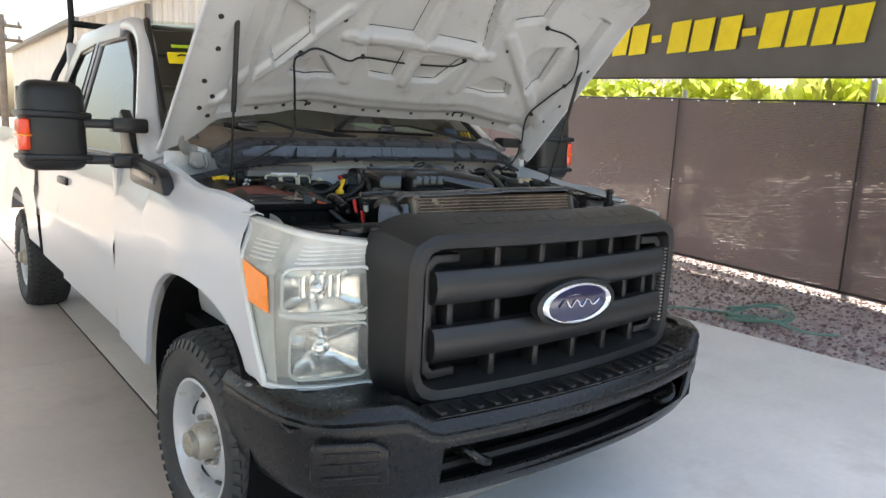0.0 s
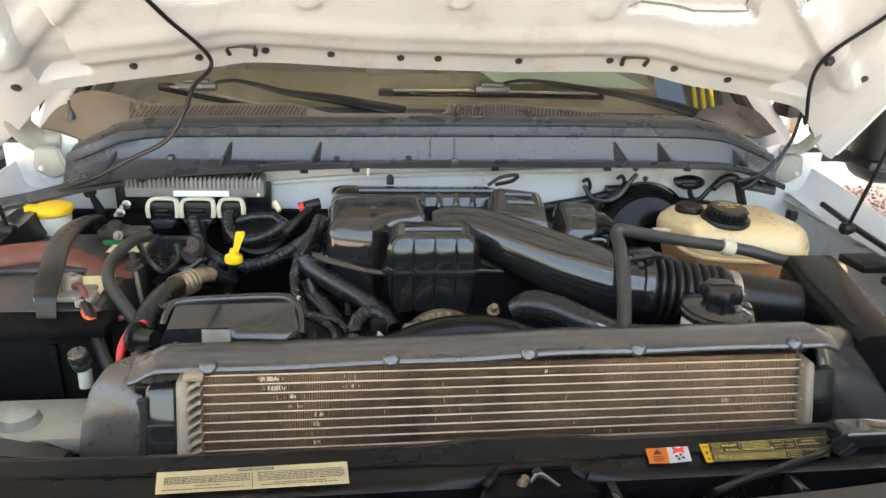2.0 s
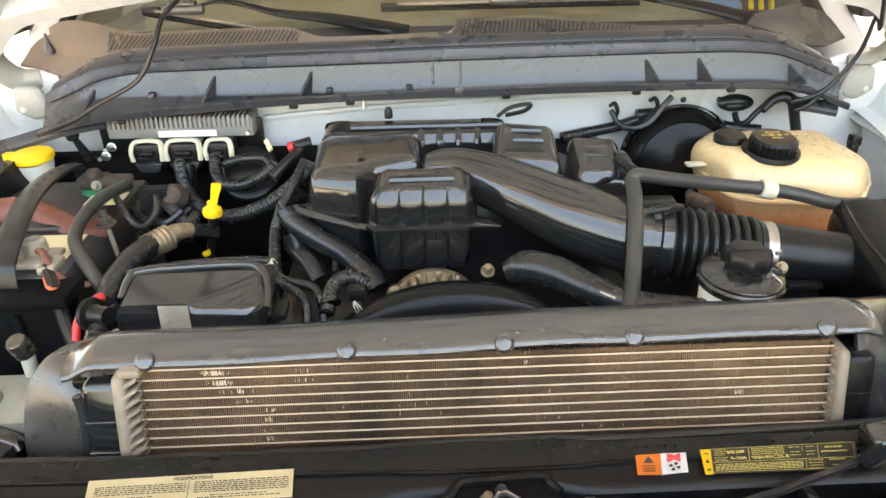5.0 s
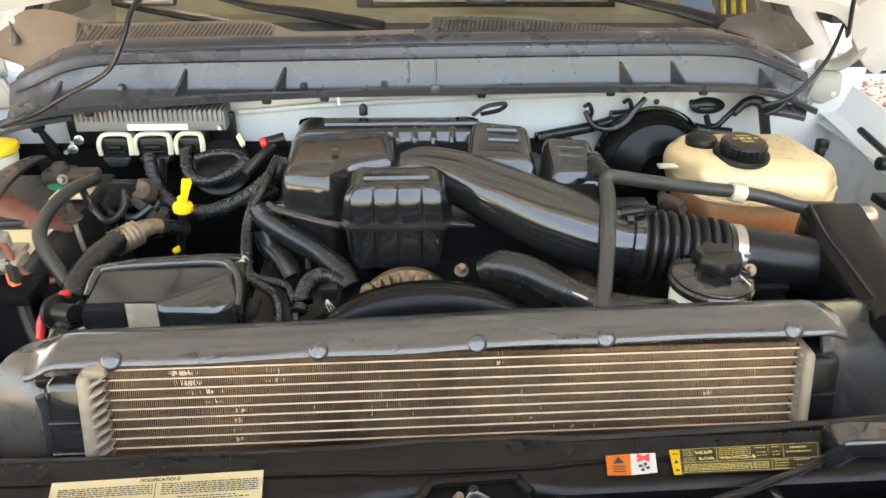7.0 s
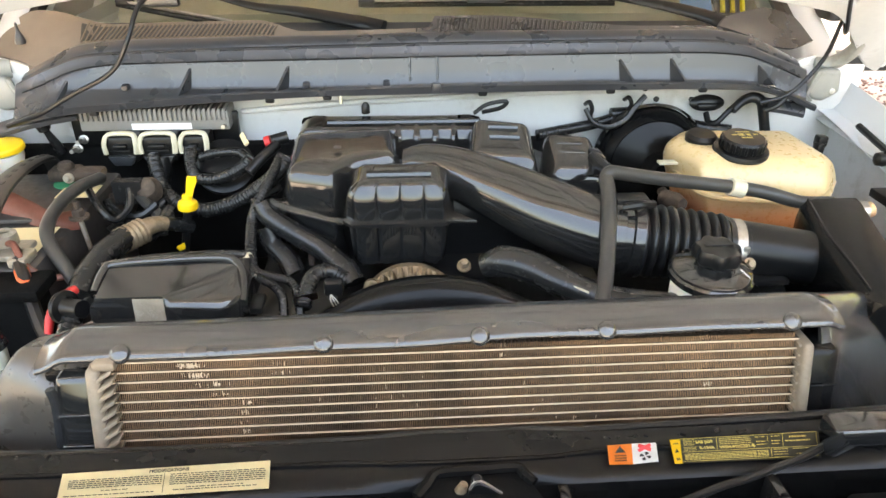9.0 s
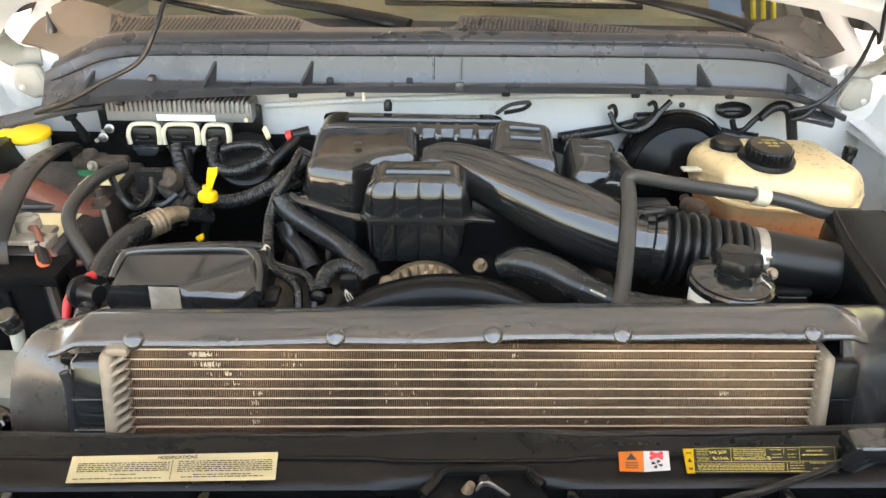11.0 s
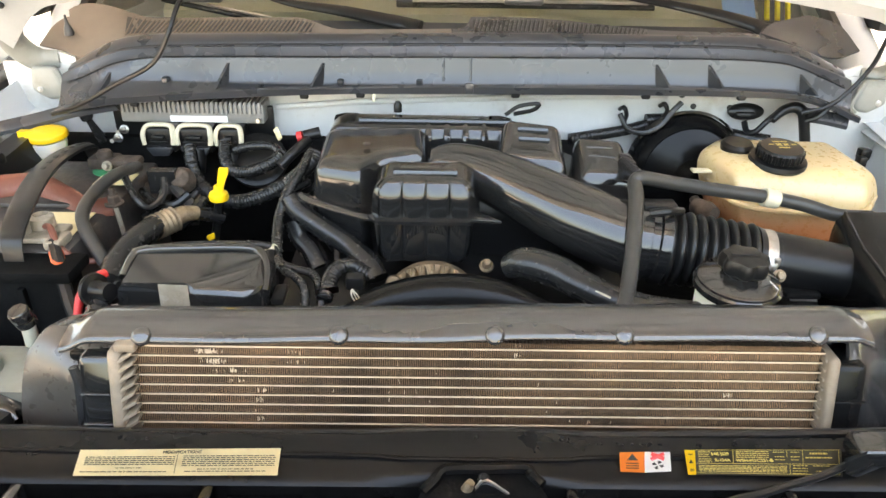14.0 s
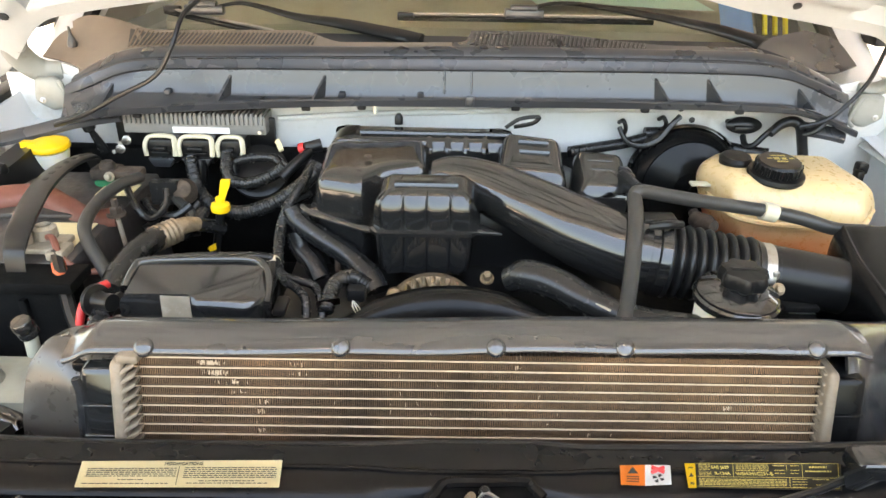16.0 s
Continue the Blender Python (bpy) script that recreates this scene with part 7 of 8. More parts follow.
# washer filler and the left corner
ws_f = part("washer_filler", lathe([(0.018, -0.09), (0.022, -0.05), (0.033, -0.012), (0.034, 0.0)], (-0.776, 1.020, 1.212), (0.0, -0.1, 1), 24), M_MILK, truck, "milky washer filler neck")
part("filler_cap", lathe([(0.036, -0.002), (0.037, 0.004), (0.035, 0.008), (0.024, 0.012), (0.004, 0.013)], (-0.774, 1.020, 1.217), (0.0, -0.08, 1), 28), M_YELLOW, ws_f, "yellow washer cap")
part("cap_tab", rbox((-0.819, 1.020, 1.214), (-0.792, 1.005, 1.229), 0.004), M_YELLOW, ws_f)
part("corner_bracket", loft([[(-0.90, 0.66, 1.165), (-0.83, 0.64, 1.16), (-0.79, 0.74, 1.165), (-0.775, 0.95, 1.175), (-0.79, 1.10, 1.185), (-0.86, 1.10, 1.19), (-0.865, 0.74, 1.165)], [(-0.89, 0.67, 1.178), (-0.83, 0.66, 1.178), (-0.80, 0.76, 1.198), (-0.785, 0.94, 1.222), (-0.80, 1.08, 1.225), (-0.85, 1.08, 1.215), (-0.86, 0.76, 1.185)]]), M_DARK, truck, "black bracket under the gas strut")
part("bracket_bolt", disc_bolt((-0.875, 0.675, 1.178), (0, 0, 1), 0.011, 0.008), M_STEEL, truck)
part("bracket_bolt", disc_bolt((-0.875, 1.03, 1.20), (0, 0, 1), 0.011, 0.008), M_STEEL, truck)
part("corner_nut", disc_bolt((-0.83, 0.855, 1.17), (0, -1, 0.6), 0.012, 0.012), M_STEEL, truck)
part("ledge_stud", lathe([(0.01, 0), (0.01, 0.006), (0.006, 0.05), (0.012, 0.055), (0.012, 0.065)], (-0.712, 1.100, 1.180), (-0.25, -0.3, 1), 12), M_HOSE, truck)

# control module with three harness plugs
pcm = part("engine_computer", rbox((-0.66, 1.085, 1.225), (-0.385, 1.145, 1.262), 0.003), M_PCM, truck, "finned grey engine computer")
for k in range(30):
    part("cooling_fin", rbox((-0.655 + 0.009 * k, 1.08, 1.245), (-0.650 + 0.009 * k, 1.145, 1.268), 0.001, 1), M_PCM, pcm)
part("module_bracket", rbox((-0.69, 1.115, 1.15), (-0.375, 1.13, 1.25), 0.004), M_DARK, pcm, "black module bracket")
part("module_label", sheet(lambda u, v: (-0.565 + 0.11 * u, 1.083, 1.2275 + 0.012 * v), 1, 1, 0.001), M_WHITE, pcm)
for p in ((-0.394, 1.100, 1.231), (-0.661, 1.090, 1.208), (-0.671, 1.080, 1.194)):
    part("module_bolt", join(disc_bolt(p, (0, -1, 0.2), 0.006, 0.008), tube([p, Vector(p) + Vector((0, -0.03, 0.004))], 0.004, 8, 1)), M_STEEL, pcm)
for x0, x1, lead in ((-0.607, -0.548, 0), (-0.543, -0.478, 1), (-0.470, -0.420, 1)):
    pl = part("harness_plug", rbox((x0, 1.045, 1.178), (x1, 1.10, 1.226), 0.006), M_DARK, truck, "black harness plug with a cream lever frame")
    part("lever_frame", tube([(x0 + 0.002, 1.040, 1.196), (x0 + 0.001, 1.042, 1.216), (x0 + 0.007, 1.052, 1.229), ((x0 + x1) / 2, 1.055, 1.231), (x1 - 0.007, 1.052, 1.229), (x1 - 0.001, 1.042, 1.216), (x1 - 0.002, 1.040, 1.196)], 0.0042, 8, 5, flat=1.3), M_CREAM, pl, "cream plastic lever frame")
    part("plug_skirt", prism([(x0 + 0.004, 1.192), (x1 - 0.004, 1.192), (x1 - 0.014, 1.174), (x0 + 0.014, 1.174)], "y", 1.036, 1.05, 0.002), M_COWL, pl)
    part("plug_face", join(rbox((x0 + 0.012, 1.036, 1.200), (x1 - 0.012, 1.046, 1.204), 0.001), rbox((x0 + 0.018, 1.034, 1.206), (x1 - 0.018, 1.046, 1.214), 0.002)), M_DARK, pl)
    if lead:
        part("plug_boot", lathe([(0.019, 0), (0.020, 0.02), (0.016, 0.045)], ((x0 + x1) / 2, 1.04, 1.188), (0.02, -0.35, -1), 14), M_RUBBER, pl)


def loom(name, pts, r, label="corrugated black cable sleeve", parent=None, n=8, pitch=0.0055):
    return part(name, tube(pts, r, 10, n, ripple=r * 0.07, pitch=pitch), M_HOSE, parent if parent is not None else truck, label, 60)


loom("wiring_loom", [(-0.517, 1.030, 1.194), (-0.506, 1.000, 1.175), (-0.491, 0.970, 1.159), (-0.465, 0.930, 1.154), (-0.428, 0.900, 1.148), (-0.383, 0.880, 1.154), (-0.329, 0.870, 1.177), (-0.289, 0.870, 1.204), (-0.264, 0.880, 1.223), (-0.252, 0.900, 1.234)], 0.0125)
loom("wiring_loom", [(-0.449, 1.030, 1.204), (-0.443, 1.000, 1.187), (-0.429, 0.980, 1.172), (-0.393, 0.970, 1.172), (-0.350, 0.970, 1.190), (-0.328, 0.970, 1.209)], 0.0115)
loom("wiring_loom", [(-0.430, 1.020, 1.195), (-0.397, 1.020, 1.203), (-0.360, 1.020, 1.203), (-0.343, 1.010, 1.194)], 0.009)
loom("wiring_loom", [(-0.470, 0.940, 1.155), (-0.486, 0.920, 1.142), (-0.496, 0.900, 1.128)], 0.010)
loom("wiring_loom", [(-0.263, 0.900, 1.239), (-0.274, 0.850, 1.223), (-0.291, 0.810, 1.199), (-0.299, 0.780, 1.173), (-0.292, 0.720, 1.159), (-0.287, 0.700, 1.150)], 0.0085)
part("vacuum_line", tube([(-0.330, 0.950, 1.192), (-0.307, 0.970, 1.212), (-0.286, 1.000, 1.224)], 0.0095, 10, 6), M_RUBBER, truck)
part("red_tape_band", tube([(-0.307, 1.010, 1.225), (-0.297, 1.010, 1.228)], 0.0105, 12, 2), M_RED, truck, "red band on a hose")
part("hose_end", tube([(-0.297, 1.010, 1.228), (-0.268, 1.020, 1.231)], [0.010, 0.012], 12, 3), M_RUBBER, truck)
part("tan_clip", tube([(-0.364, 1.080, 1.217), (-0.352, 1.060, 1.204)], 0.006, 6, 2, flat=0.5), M_LABEL, truck, "tan wire clip")
part("round_cover", lathe([(0.055, 0), (0.055, 0.012), (0.045, 0.016), (0.01, 0.018)], (-0.392, 1.040, 1.165), (0.05, -0.7, 0.7), 28), M_DARK, truck, "dull black round cover")

# dipstick
dp = part("dipstick_handle", join(lathe([(0.015, -0.006), (0.016, 0.0), (0.0145, 0.006), (0.008, 0.010), (0.007, 0.018)], (-0.407, 0.830, 1.186), (0.06, 0.0, 1), 20), loft([[Vector(p) + Vector((dx, dy, 0)) for dx, dy in ((-w, -0.003), (w, -0.003), (w, 0.003), (-w, 0.003))] for p, w in (((-0.405, 0.830, 1.193), 0.005), ((-0.399, 0.830, 1.213), 0.006), ((-0.394, 0.830, 1.228), 0.008), ((-0.393, 0.830, 1.235), 0.007))])), M_YELLOW, truck, "yellow dipstick handle")
part("dipstick_tube", tube([(-0.408, 0.830, 1.178), (-0.421, 0.835, 1.123), (-0.437, 0.840, 1.065)], 0.007, 8, 4), M_DARK, dp)
part("yellow_tag", prism([(-0.428, 1.125), (-0.415, 1.132), (-0.414, 1.122), (-0.424, 1.118)], "y", 0.80, 0.806, 0.001), M_YELLOW, truck, "small yellow tag")

# heater hose with a tan pipe
part("radiator_hose", tube([(-0.505, 0.620, 1.149), (-0.504, 0.660, 1.161), (-0.495, 0.710, 1.169), (-0.484, 0.760, 1.167)], 0.0185, 12, 7), M_HOSE, truck, "dusty black radiator hose")
part("hose_clamp", tube([(-0.490, 0.750, 1.165), (-0.465, 0.780, 1.168)], 0.0200, 18, 8, ripple=0.0010, pitch=0.008), M_CAST, truck, "tan hose clamp")
part("water_pipe", tube([(-0.474, 0.770, 1.166), (-0.458, 0.790, 1.170), (-0.446, 0.803, 1.167), (-0.436, 0.812, 1.162)], [0.0150, 0.0140, 0.0125, 0.0110], 12, 6), M_CAST, truck, "tan-stained metal water pipe")
part("pipe_end", tube([(-0.440, 0.808, 1.165), (-0.428, 0.822, 1.156), (-0.412, 0.840, 1.142)], 0.0120, 12, 5), M_HOSE, truck, "grimy black pipe elbow")
part("ac_line_block", join(rbox((-0.549, 0.920, 1.157), (-0.502, 0.900, 1.198), 0.006), tube([(-0.525, 0.900, 1.166), (-0.532, 0.880, 1.142), (-0.556, 0.870, 1.125)], 0.007, 8, 5)), M_HOSE, truck, "dusty black connector block")
part("dirty_bracket", join(rbox((-0.578, 0.920, 1.123), (-0.528, 0.960, 1.165), 0.02), rbox((-0.511, 0.930, 1.129), (-0.490, 0.980, 1.132), 0.012), lathe([(0.022, 0), (0.024, 0.012), (0.016, 0.03), (0.008, 0.034)], (-0.500, 0.930, 1.167), (0.1, -0.8, 0.6), 16)), M_RUST, truck, "dirt-caked bracket beside the battery")
part("small_hose", tube([(-0.563, 0.900, 1.163), (-0.534, 0.870, 1.155), (-0.495, 0.860, 1.156), (-0.470, 0.870, 1.171)], 0.007, 8, 6), M_HOSE, truck)
part("small_hose", tube([(-0.541, 0.950, 1.177), (-0.503, 0.900, 1.166), (-0.465, 0.860, 1.151), (-0.460, 0.840, 1.128)], 0.009, 8, 6), M_GREYHOSE, truck)
part("small_hose", tube([(-0.474, 0.820, 1.135), (-0.453, 0.830, 1.154), (-0.446, 0.860, 1.164)], 0.011, 10, 5), M_HOSE, truck)

# fuse box by the radiator
fb = part("fuse_box", bevel(loft([[(-0.458, 0.545, z0), (-0.366, 0.540, z0), (-0.354, 0.533, z0), (-0.290, 0.530, z0), (-0.268, 0.560, z0), (-0.272, 0.622, z0), (-0.455, 0.622, z0)] for z0 in (1.09, 1.150, 1.176)]
                          + [[(-0.449, 0.548, 1.191), (-0.368, 0.544, 1.194), (-0.356, 0.540, 1.189), (-0.297, 0.537, 1.191), (-0.280, 0.562, 1.195), (-0.284, 0.612, 1.202), (-0.450, 0.612, 1.200)]]), 0.006, 3, 24), M_GLOSS, truck, "shiny black fuse box", 60)
part("lid_rim", tube([(-0.462, 0.580, 1.180), (-0.458, 0.604, 1.194), (-0.446, 0.617, 1.200), (-0.380, 0.620, 1.203), (-0.306, 0.620, 1.204), (-0.284, 0.610, 1.199), (-0.274, 0.585, 1.188), (-0.272, 0.556, 1.174)], 0.0065, 10, 6), M_GLOSS, fb, "raised rim of the box lid")
part("box_sticker", sheet(lambda u, v: (-0.402 + 0.038 * u, 0.5365 - 0.002 * u + 0.006 * v, 1.140 + 0.052 * v), 4, 4, 0.0008), M_LEAD, fb, "worn shiny pale sticker")
part("box_clip", rbox((-0.268, 0.560, 1.150), (-0.250, 0.600, 1.161), 0.004), M_DARK, fb)
part("grommet", lathe([(0.004, -0.001), (0.020, 0.0), (0.0215, 0.003), (0.0205, 0.007), (0.013, 0.009), (0.0115, 0.012), (0.0115, 0.034)], (-0.493, 0.553, 1.178), (1, -0.45, 0.12), 28), M_DARK, truck, "black round grommet")
loom("red_collar_hose", [(-0.481, 0.550, 1.165), (-0.482, 0.530, 1.156), (-0.480, 0.510, 1.148)], 0.013, "ribbed black boot", pitch=0.009)
part("red_boot", tube([(-0.490, 0.590, 1.180), (-0.502, 0.570, 1.178), (-0.510, 0.552, 1.164), (-0.512, 0.540, 1.146)], [0.006, 0.007, 0.006, 0.005], 12, 5), M_RED, truck, "red rubber boot")
part("red_tag", prism([(-0.505, 1.128), (-0.487, 1.150), (-0.482, 1.145), (-0.497, 1.118)], "y", 0.52, 0.53, 0.002), M_RED, truck, "red plastic tag")
part("red_sleeve", tube([(-0.512, 0.46, 1.05), (-0.508, 0.50, 1.12), (-0.499, 0.53, 1.15)], 0.008, 10, 4, flat=0.6), M_RED, truck)
loom("wiring_loom", [(-0.483, 0.660, 1.173), (-0.420, 0.660, 1.183), (-0.355, 0.660, 1.187), (-0.302, 0.670, 1.182), (-0.284, 0.670, 1.175), (-0.271, 0.650, 1.164), (-0.249, 0.640, 1.161), (-0.223, 0.630, 1.158), (-0.209, 0.600, 1.153), (-0.205, 0.580, 1.134)], 0.0062)
loom("wiring_loom", [(-0.285, 0.670, 1.171), (-0.266, 0.630, 1.168), (-0.243, 0.610, 1.165), (-0.228, 0.590, 1.159), (-0.225, 0.570, 1.140)], 0.0062)
part("white_clip", tube([(-0.295, 0.660, 1.163), (-0.291, 0.670, 1.171), (-0.281, 0.670, 1.178)], 0.007, 8, 4), M_CREAM, truck, "pale cable clip")
part("clip_post", tube([(-0.287, 0.660, 1.177), (-0.278, 0.620, 1.144)], 0.009, 8, 3), M_DARK, truck)
loom("wiring_loom", [(-0.149, 0.640, 1.154), (-0.168, 0.640, 1.167), (-0.187, 0.630, 1.168), (-0.196, 0.610, 1.161), (-0.200, 0.580, 1.148)], 0.011)
part("sensor_plug", join(rbox((-0.174, 0.600, 1.149), (-0.148, 0.620, 1.170), 0.005), rbox((-0.167, 0.590, 1.147), (-0.156, 0.600, 1.154), 0.003)), M_DARK, truck)
flat_label("paper_tag", (-0.213, 0.585, 1.160), (-0.181, 0.585, 1.167), (-0.180, 0.585, 1.157), (-0.212, 0.585, 1.148), M_WHITE, truck, "white paper tag", 0.0)
for k in range(3):
    part("bare_wire", tube([(-0.163, 0.585, 1.163), ((-0.159, 0.582, 1.156)[0] + 0.004 * k - 0.004, 0.58, (-0.159, 0.582, 1.156)[2]), ((-0.154, 0.580, 1.146)[0] + 0.004 * k - 0.004, 0.578, (-0.154, 0.580, 1.146)[2])], 0.0009, 5, 4), M_HUB, truck)
ds = part("fluid_dipstick", tube([(-0.524, 0.460, 1.158), (-0.526, 0.465, 1.190)], 0.008, 14, 3), M_MEMBER, truck, "pale grey dipstick tube")
part("dipstick_cap", join(lathe([(0.0115, 0), (0.012, 0.006), (0.011, 0.008)], (-0.5265, 0.4655, 1.184), (-0.12, -0.3, 1), 18), lathe([(0.0105, 0.006), (0.012, 0.010), (0.012, 0.022), (0.0105, 0.024), (0.004, 0.0245)], (-0.5265, 0.4655, 1.184), (-0.12, -0.3, 1), 8)), M_GLOSS, ds, "shiny black faceted dipstick cap")
# front left corner: cross member, headlamp back, black air seal
part("cross_member", join(rbox((-0.80, 0.46, 1.055), (-0.50, 0.56, 1.085), 0.01), rbox((-0.78, 0.38, 0.98), (-0.55, 0.47, 1.03), 0.02), lathe([(0.03, 0), (0.026, 0.02), (0.012, 0.028)], (-0.70, 0.50, 1.084), (0, 0, 1), 20), lathe([(0.026, 0), (0.022, 0.014), (0.01, 0.02)], (-0.63, 0.50, 1.084), (0, 0, 1), 20)), M_MEMBER, truck, "pale grey-green body cross member")
part("air_seal", loft([[(-0.80, 0.46, 1.085), (-0.80, 0.47, 1.12), (-0.80, 0.44, 1.13)], [(-0.72, 0.43, 1.07), (-0.72, 0.44, 1.13), (-0.72, 0.40, 1.142)], [(-0.60, 0.39, 1.07), (-0.60, 0.40, 1.13), (-0.60, 0.36, 1.138)], [(-0.52, 0.38, 1.07), (-0.52, 0.385, 1.12), (-0.52, 0.35, 1.13)]]), M_RUBBER, truck, "black rubber air seal")
part("side_duct", tube([(-0.635, 0.460, 1.036), (-0.601, 0.460, 1.056), (-0.580, 0.460, 1.051), (-0.572, 0.455, 1.042)], 0.025, 12, 5), M_GLOSS, truck, "black pipe end")
part("lamp_back", rbox((-0.84, 0.36, 0.90), (-0.66, 0.42, 1.10), 0.02), M_DARK, truck)
part("lamp_back", rbox((0.66, 0.36, 0.90), (0.84, 0.42, 1.10), 0.02), M_DARK, truck)
part("top_tie", loft([[(x, y0, z), (x, y0 + 0.09, z), (x, y0 + 0.09, z + 0.012), (x, y0, z + 0.012)] for x, y0, z in ((-0.84, 0.345, 1.118), (-0.75, 0.30, 1.120), (-0.62, 0.27, 1.122))]), M_RUBBER, truck, "black tie panel behind the headlamp")
part("top_tie", loft([[(x, y0, z), (x, y0 + 0.09, z), (x, y0 + 0.09, z + 0.012), (x, y0, z + 0.012)] for x, y0, z in ((0.84, 0.345, 1.118), (0.75, 0.30, 1.120), (0.62, 0.27, 1.122))]), M_RUBBER, truck, "black tie panel behind the headlamp")
part("hood_bumper", lathe([(0.022, 0), (0.022, 0.02), (0.014, 0.03), (0.014, 0.06), (0.019, 0.065), (0.012, 0.08)], (0.775, 0.505, 1.135), (0, 0, 1), 16), M_RUBBER, truck, "black rubber hood stop")
part("hood_bumper", lathe([(0.015, 0), (0.016, 0.012), (0.010, 0.02)], (-0.80, 0.44, 1.135), (0, 0, 1), 16), M_VOID, truck, "black rubber hood stop")

# ---------------------------------------------------------------- engine
eng = part("engine_block", join(rbox((-0.30, 0.62, 0.72), (0.26, 1.08, 1.10), 0.04), rbox((-0.26, 0.80, 1.05), (0.22, 1.05, 1.20), 0.03)), M_DARK, truck, "dark engine block")


def soft_outline(pts, rounds=3):
    """Rounds the corners of a closed outline."""
    p = []
    for (x0, y0), (x1, y1) in zip(pts, pts[1:] + pts[:1]):
        p += [(x0 + (x1 - x0) * k / 3, y0 + (y1 - y0) * k / 3) for k in range(3)]
    for _ in range(rounds):
        q = []
        for (x0, y0), (x1, y1) in zip(p, p[1:] + p[:1]):
            q += [(0.75 * x0 + 0.25 * x1, 0.75 * y0 + 0.25 * y1), (0.25 * x0 + 0.75 * x1, 0.25 * y0 + 0.75 * y1)]
        p = q
    return p


def puff(name, outline, levels, label, parent, slope=(0.0, 0.0), lobes=None, material=None):
    """Blow-moulded cover: rounded outline drawn in by each level (z, inset); lobes = (from x, to x, count, depth) pleat its front."""
    p = soft_outline(outline, 2)
    n = len(p)
    area = sum(p[i][0] * p[(i + 1) % n][1] - p[(i + 1) % n][0] * p[i][1] for i in range(n))
    sg = 1 if area > 0 else -1
    cx, cy = sum(q[0] for q in p) / n, sum(q[1] for q in p) / n
    size = sum(math.hypot(q[0] - cx, q[1] - cy) for q in p) / n
    rings = []
    for z, inset in levels:
        ring_pts = []
        for i in range(n):
            (xa, ya), (xb, yb) = p[i - 1], p[(i + 1) % n]
            tx, ty = xb - xa, yb - ya
            k = math.hypot(tx, ty) or 1.0
            nx, ny = -ty / k * sg, tx / k * sg
            near = min(inset, 0.008)
            x, y = p[i][0] + nx * near, p[i][1] + ny * near
            x, y = cx + (x - cx) * (1 - (inset - near) / size), cy + (y - cy) * (1 - (inset - near) / size)
            if lobes and inset >= 0 and ny > 0.6 and lobes[0] < x < lobes[1]:
                y += lobes[3] * abs(math.sin(math.pi * lobes[2] * (x - lobes[0]) / (lobes[1] - lobes[0]))) ** 0.22 * -1 + lobes[3]
            ring_pts.append((x, y, z + slope[0] * (x - cx) + slope[1] * (y - cy)))
        rings.append(ring_pts)
    return part(name, loft(rings), material or M_GLOSS, parent, label, 62)


def dense(pts, step=0.006):
    """Adds points along a closed outline so that pleats can follow it."""
    out = []
    for (x0, y0), (x1, y1) in zip(pts, pts[1:] + pts[:1]):
        k = max(1, int(math.hypot(x1 - x0, y1 - y0) / step))
        out += [(x0 + (x1 - x0) * i / k, y0 + (y1 - y0) * i / k) for i in range(k)]
    return out


mL = puff("intake_cover", [(-0.247, 0.797), (-0.168, 0.768), (-0.136, 0.806), (-0.062, 0.832), (-0.068, 0.962), (-0.25, 0.958)],
          [(1.10, 0.012), (1.17, 0.002), (1.200, 0.0), (1.201, -0.007), (1.205, -0.007), (1.206, 0.0), (1.240, 0.002), (1.252, 0.006), (1.260, 0.012), (1.2645, 0.019), (1.2665, 0.030), (1.2670, 0.06)],
          "shiny black intake resonator cover", eng, (0.03, 0.05))
part("cover_flange", tube([(-0.268, 0.80, 1.204), (-0.245, 0.782, 1.200), (-0.168, 0.762, 1.186), (-0.140, 0.748, 1.190)], 0.006, 8, 6, flat=0.5), M_GLOSS, mL)
part("cover_tab", rbox((-0.278, 0.79, 1.19), (-0.242, 0.82, 1.20), 0.003), M_GLOSS, mL)
part("cover_hole", lathe([(0.006, 0), (0.006, 0.002), (0.003, 0.0025)], (-0.164, 0.849, 1.272), (0, 0, 1), 12), M_INK, mL)
bA = puff("resonator_box", dense([(-0.136, 0.714), (-0.003, 0.714), (0.008, 0.726), (0.010, 0.785), (-0.002, 0.800), (-0.130, 0.800), (-0.144, 0.785), (-0.146, 0.726)]),
          [(1.130, 0.014), (1.140, 0.008), (1.160, 0.005), (1.203, 0.002), (1.204, -0.007), (1.209, -0.007), (1.210, 0.0), (1.222, 0.0), (1.240, 0.001), (1.250, 0.004), (1.258, 0.009), (1.264, 0.016), (1.266, 0.024), (1.267, 0.034)],
          "shiny black resonator box with moulded pleats", eng, (0.0, 0.10), (-0.136, 0.004, 4, 0.008))
part("box_flange", prism([(0.0, 0.708), (0.046, 0.704), (0.02, 0.732), (0.0, 0.75)], "z", 1.204, 1.209, 0.001), M_GLOSS, bA)
part("box_ridge", tube([(-0.115, 0.748, 1.266), (-0.02, 0.748, 1.266)], 0.0065, 8, 2), M_GLOSS, bA)
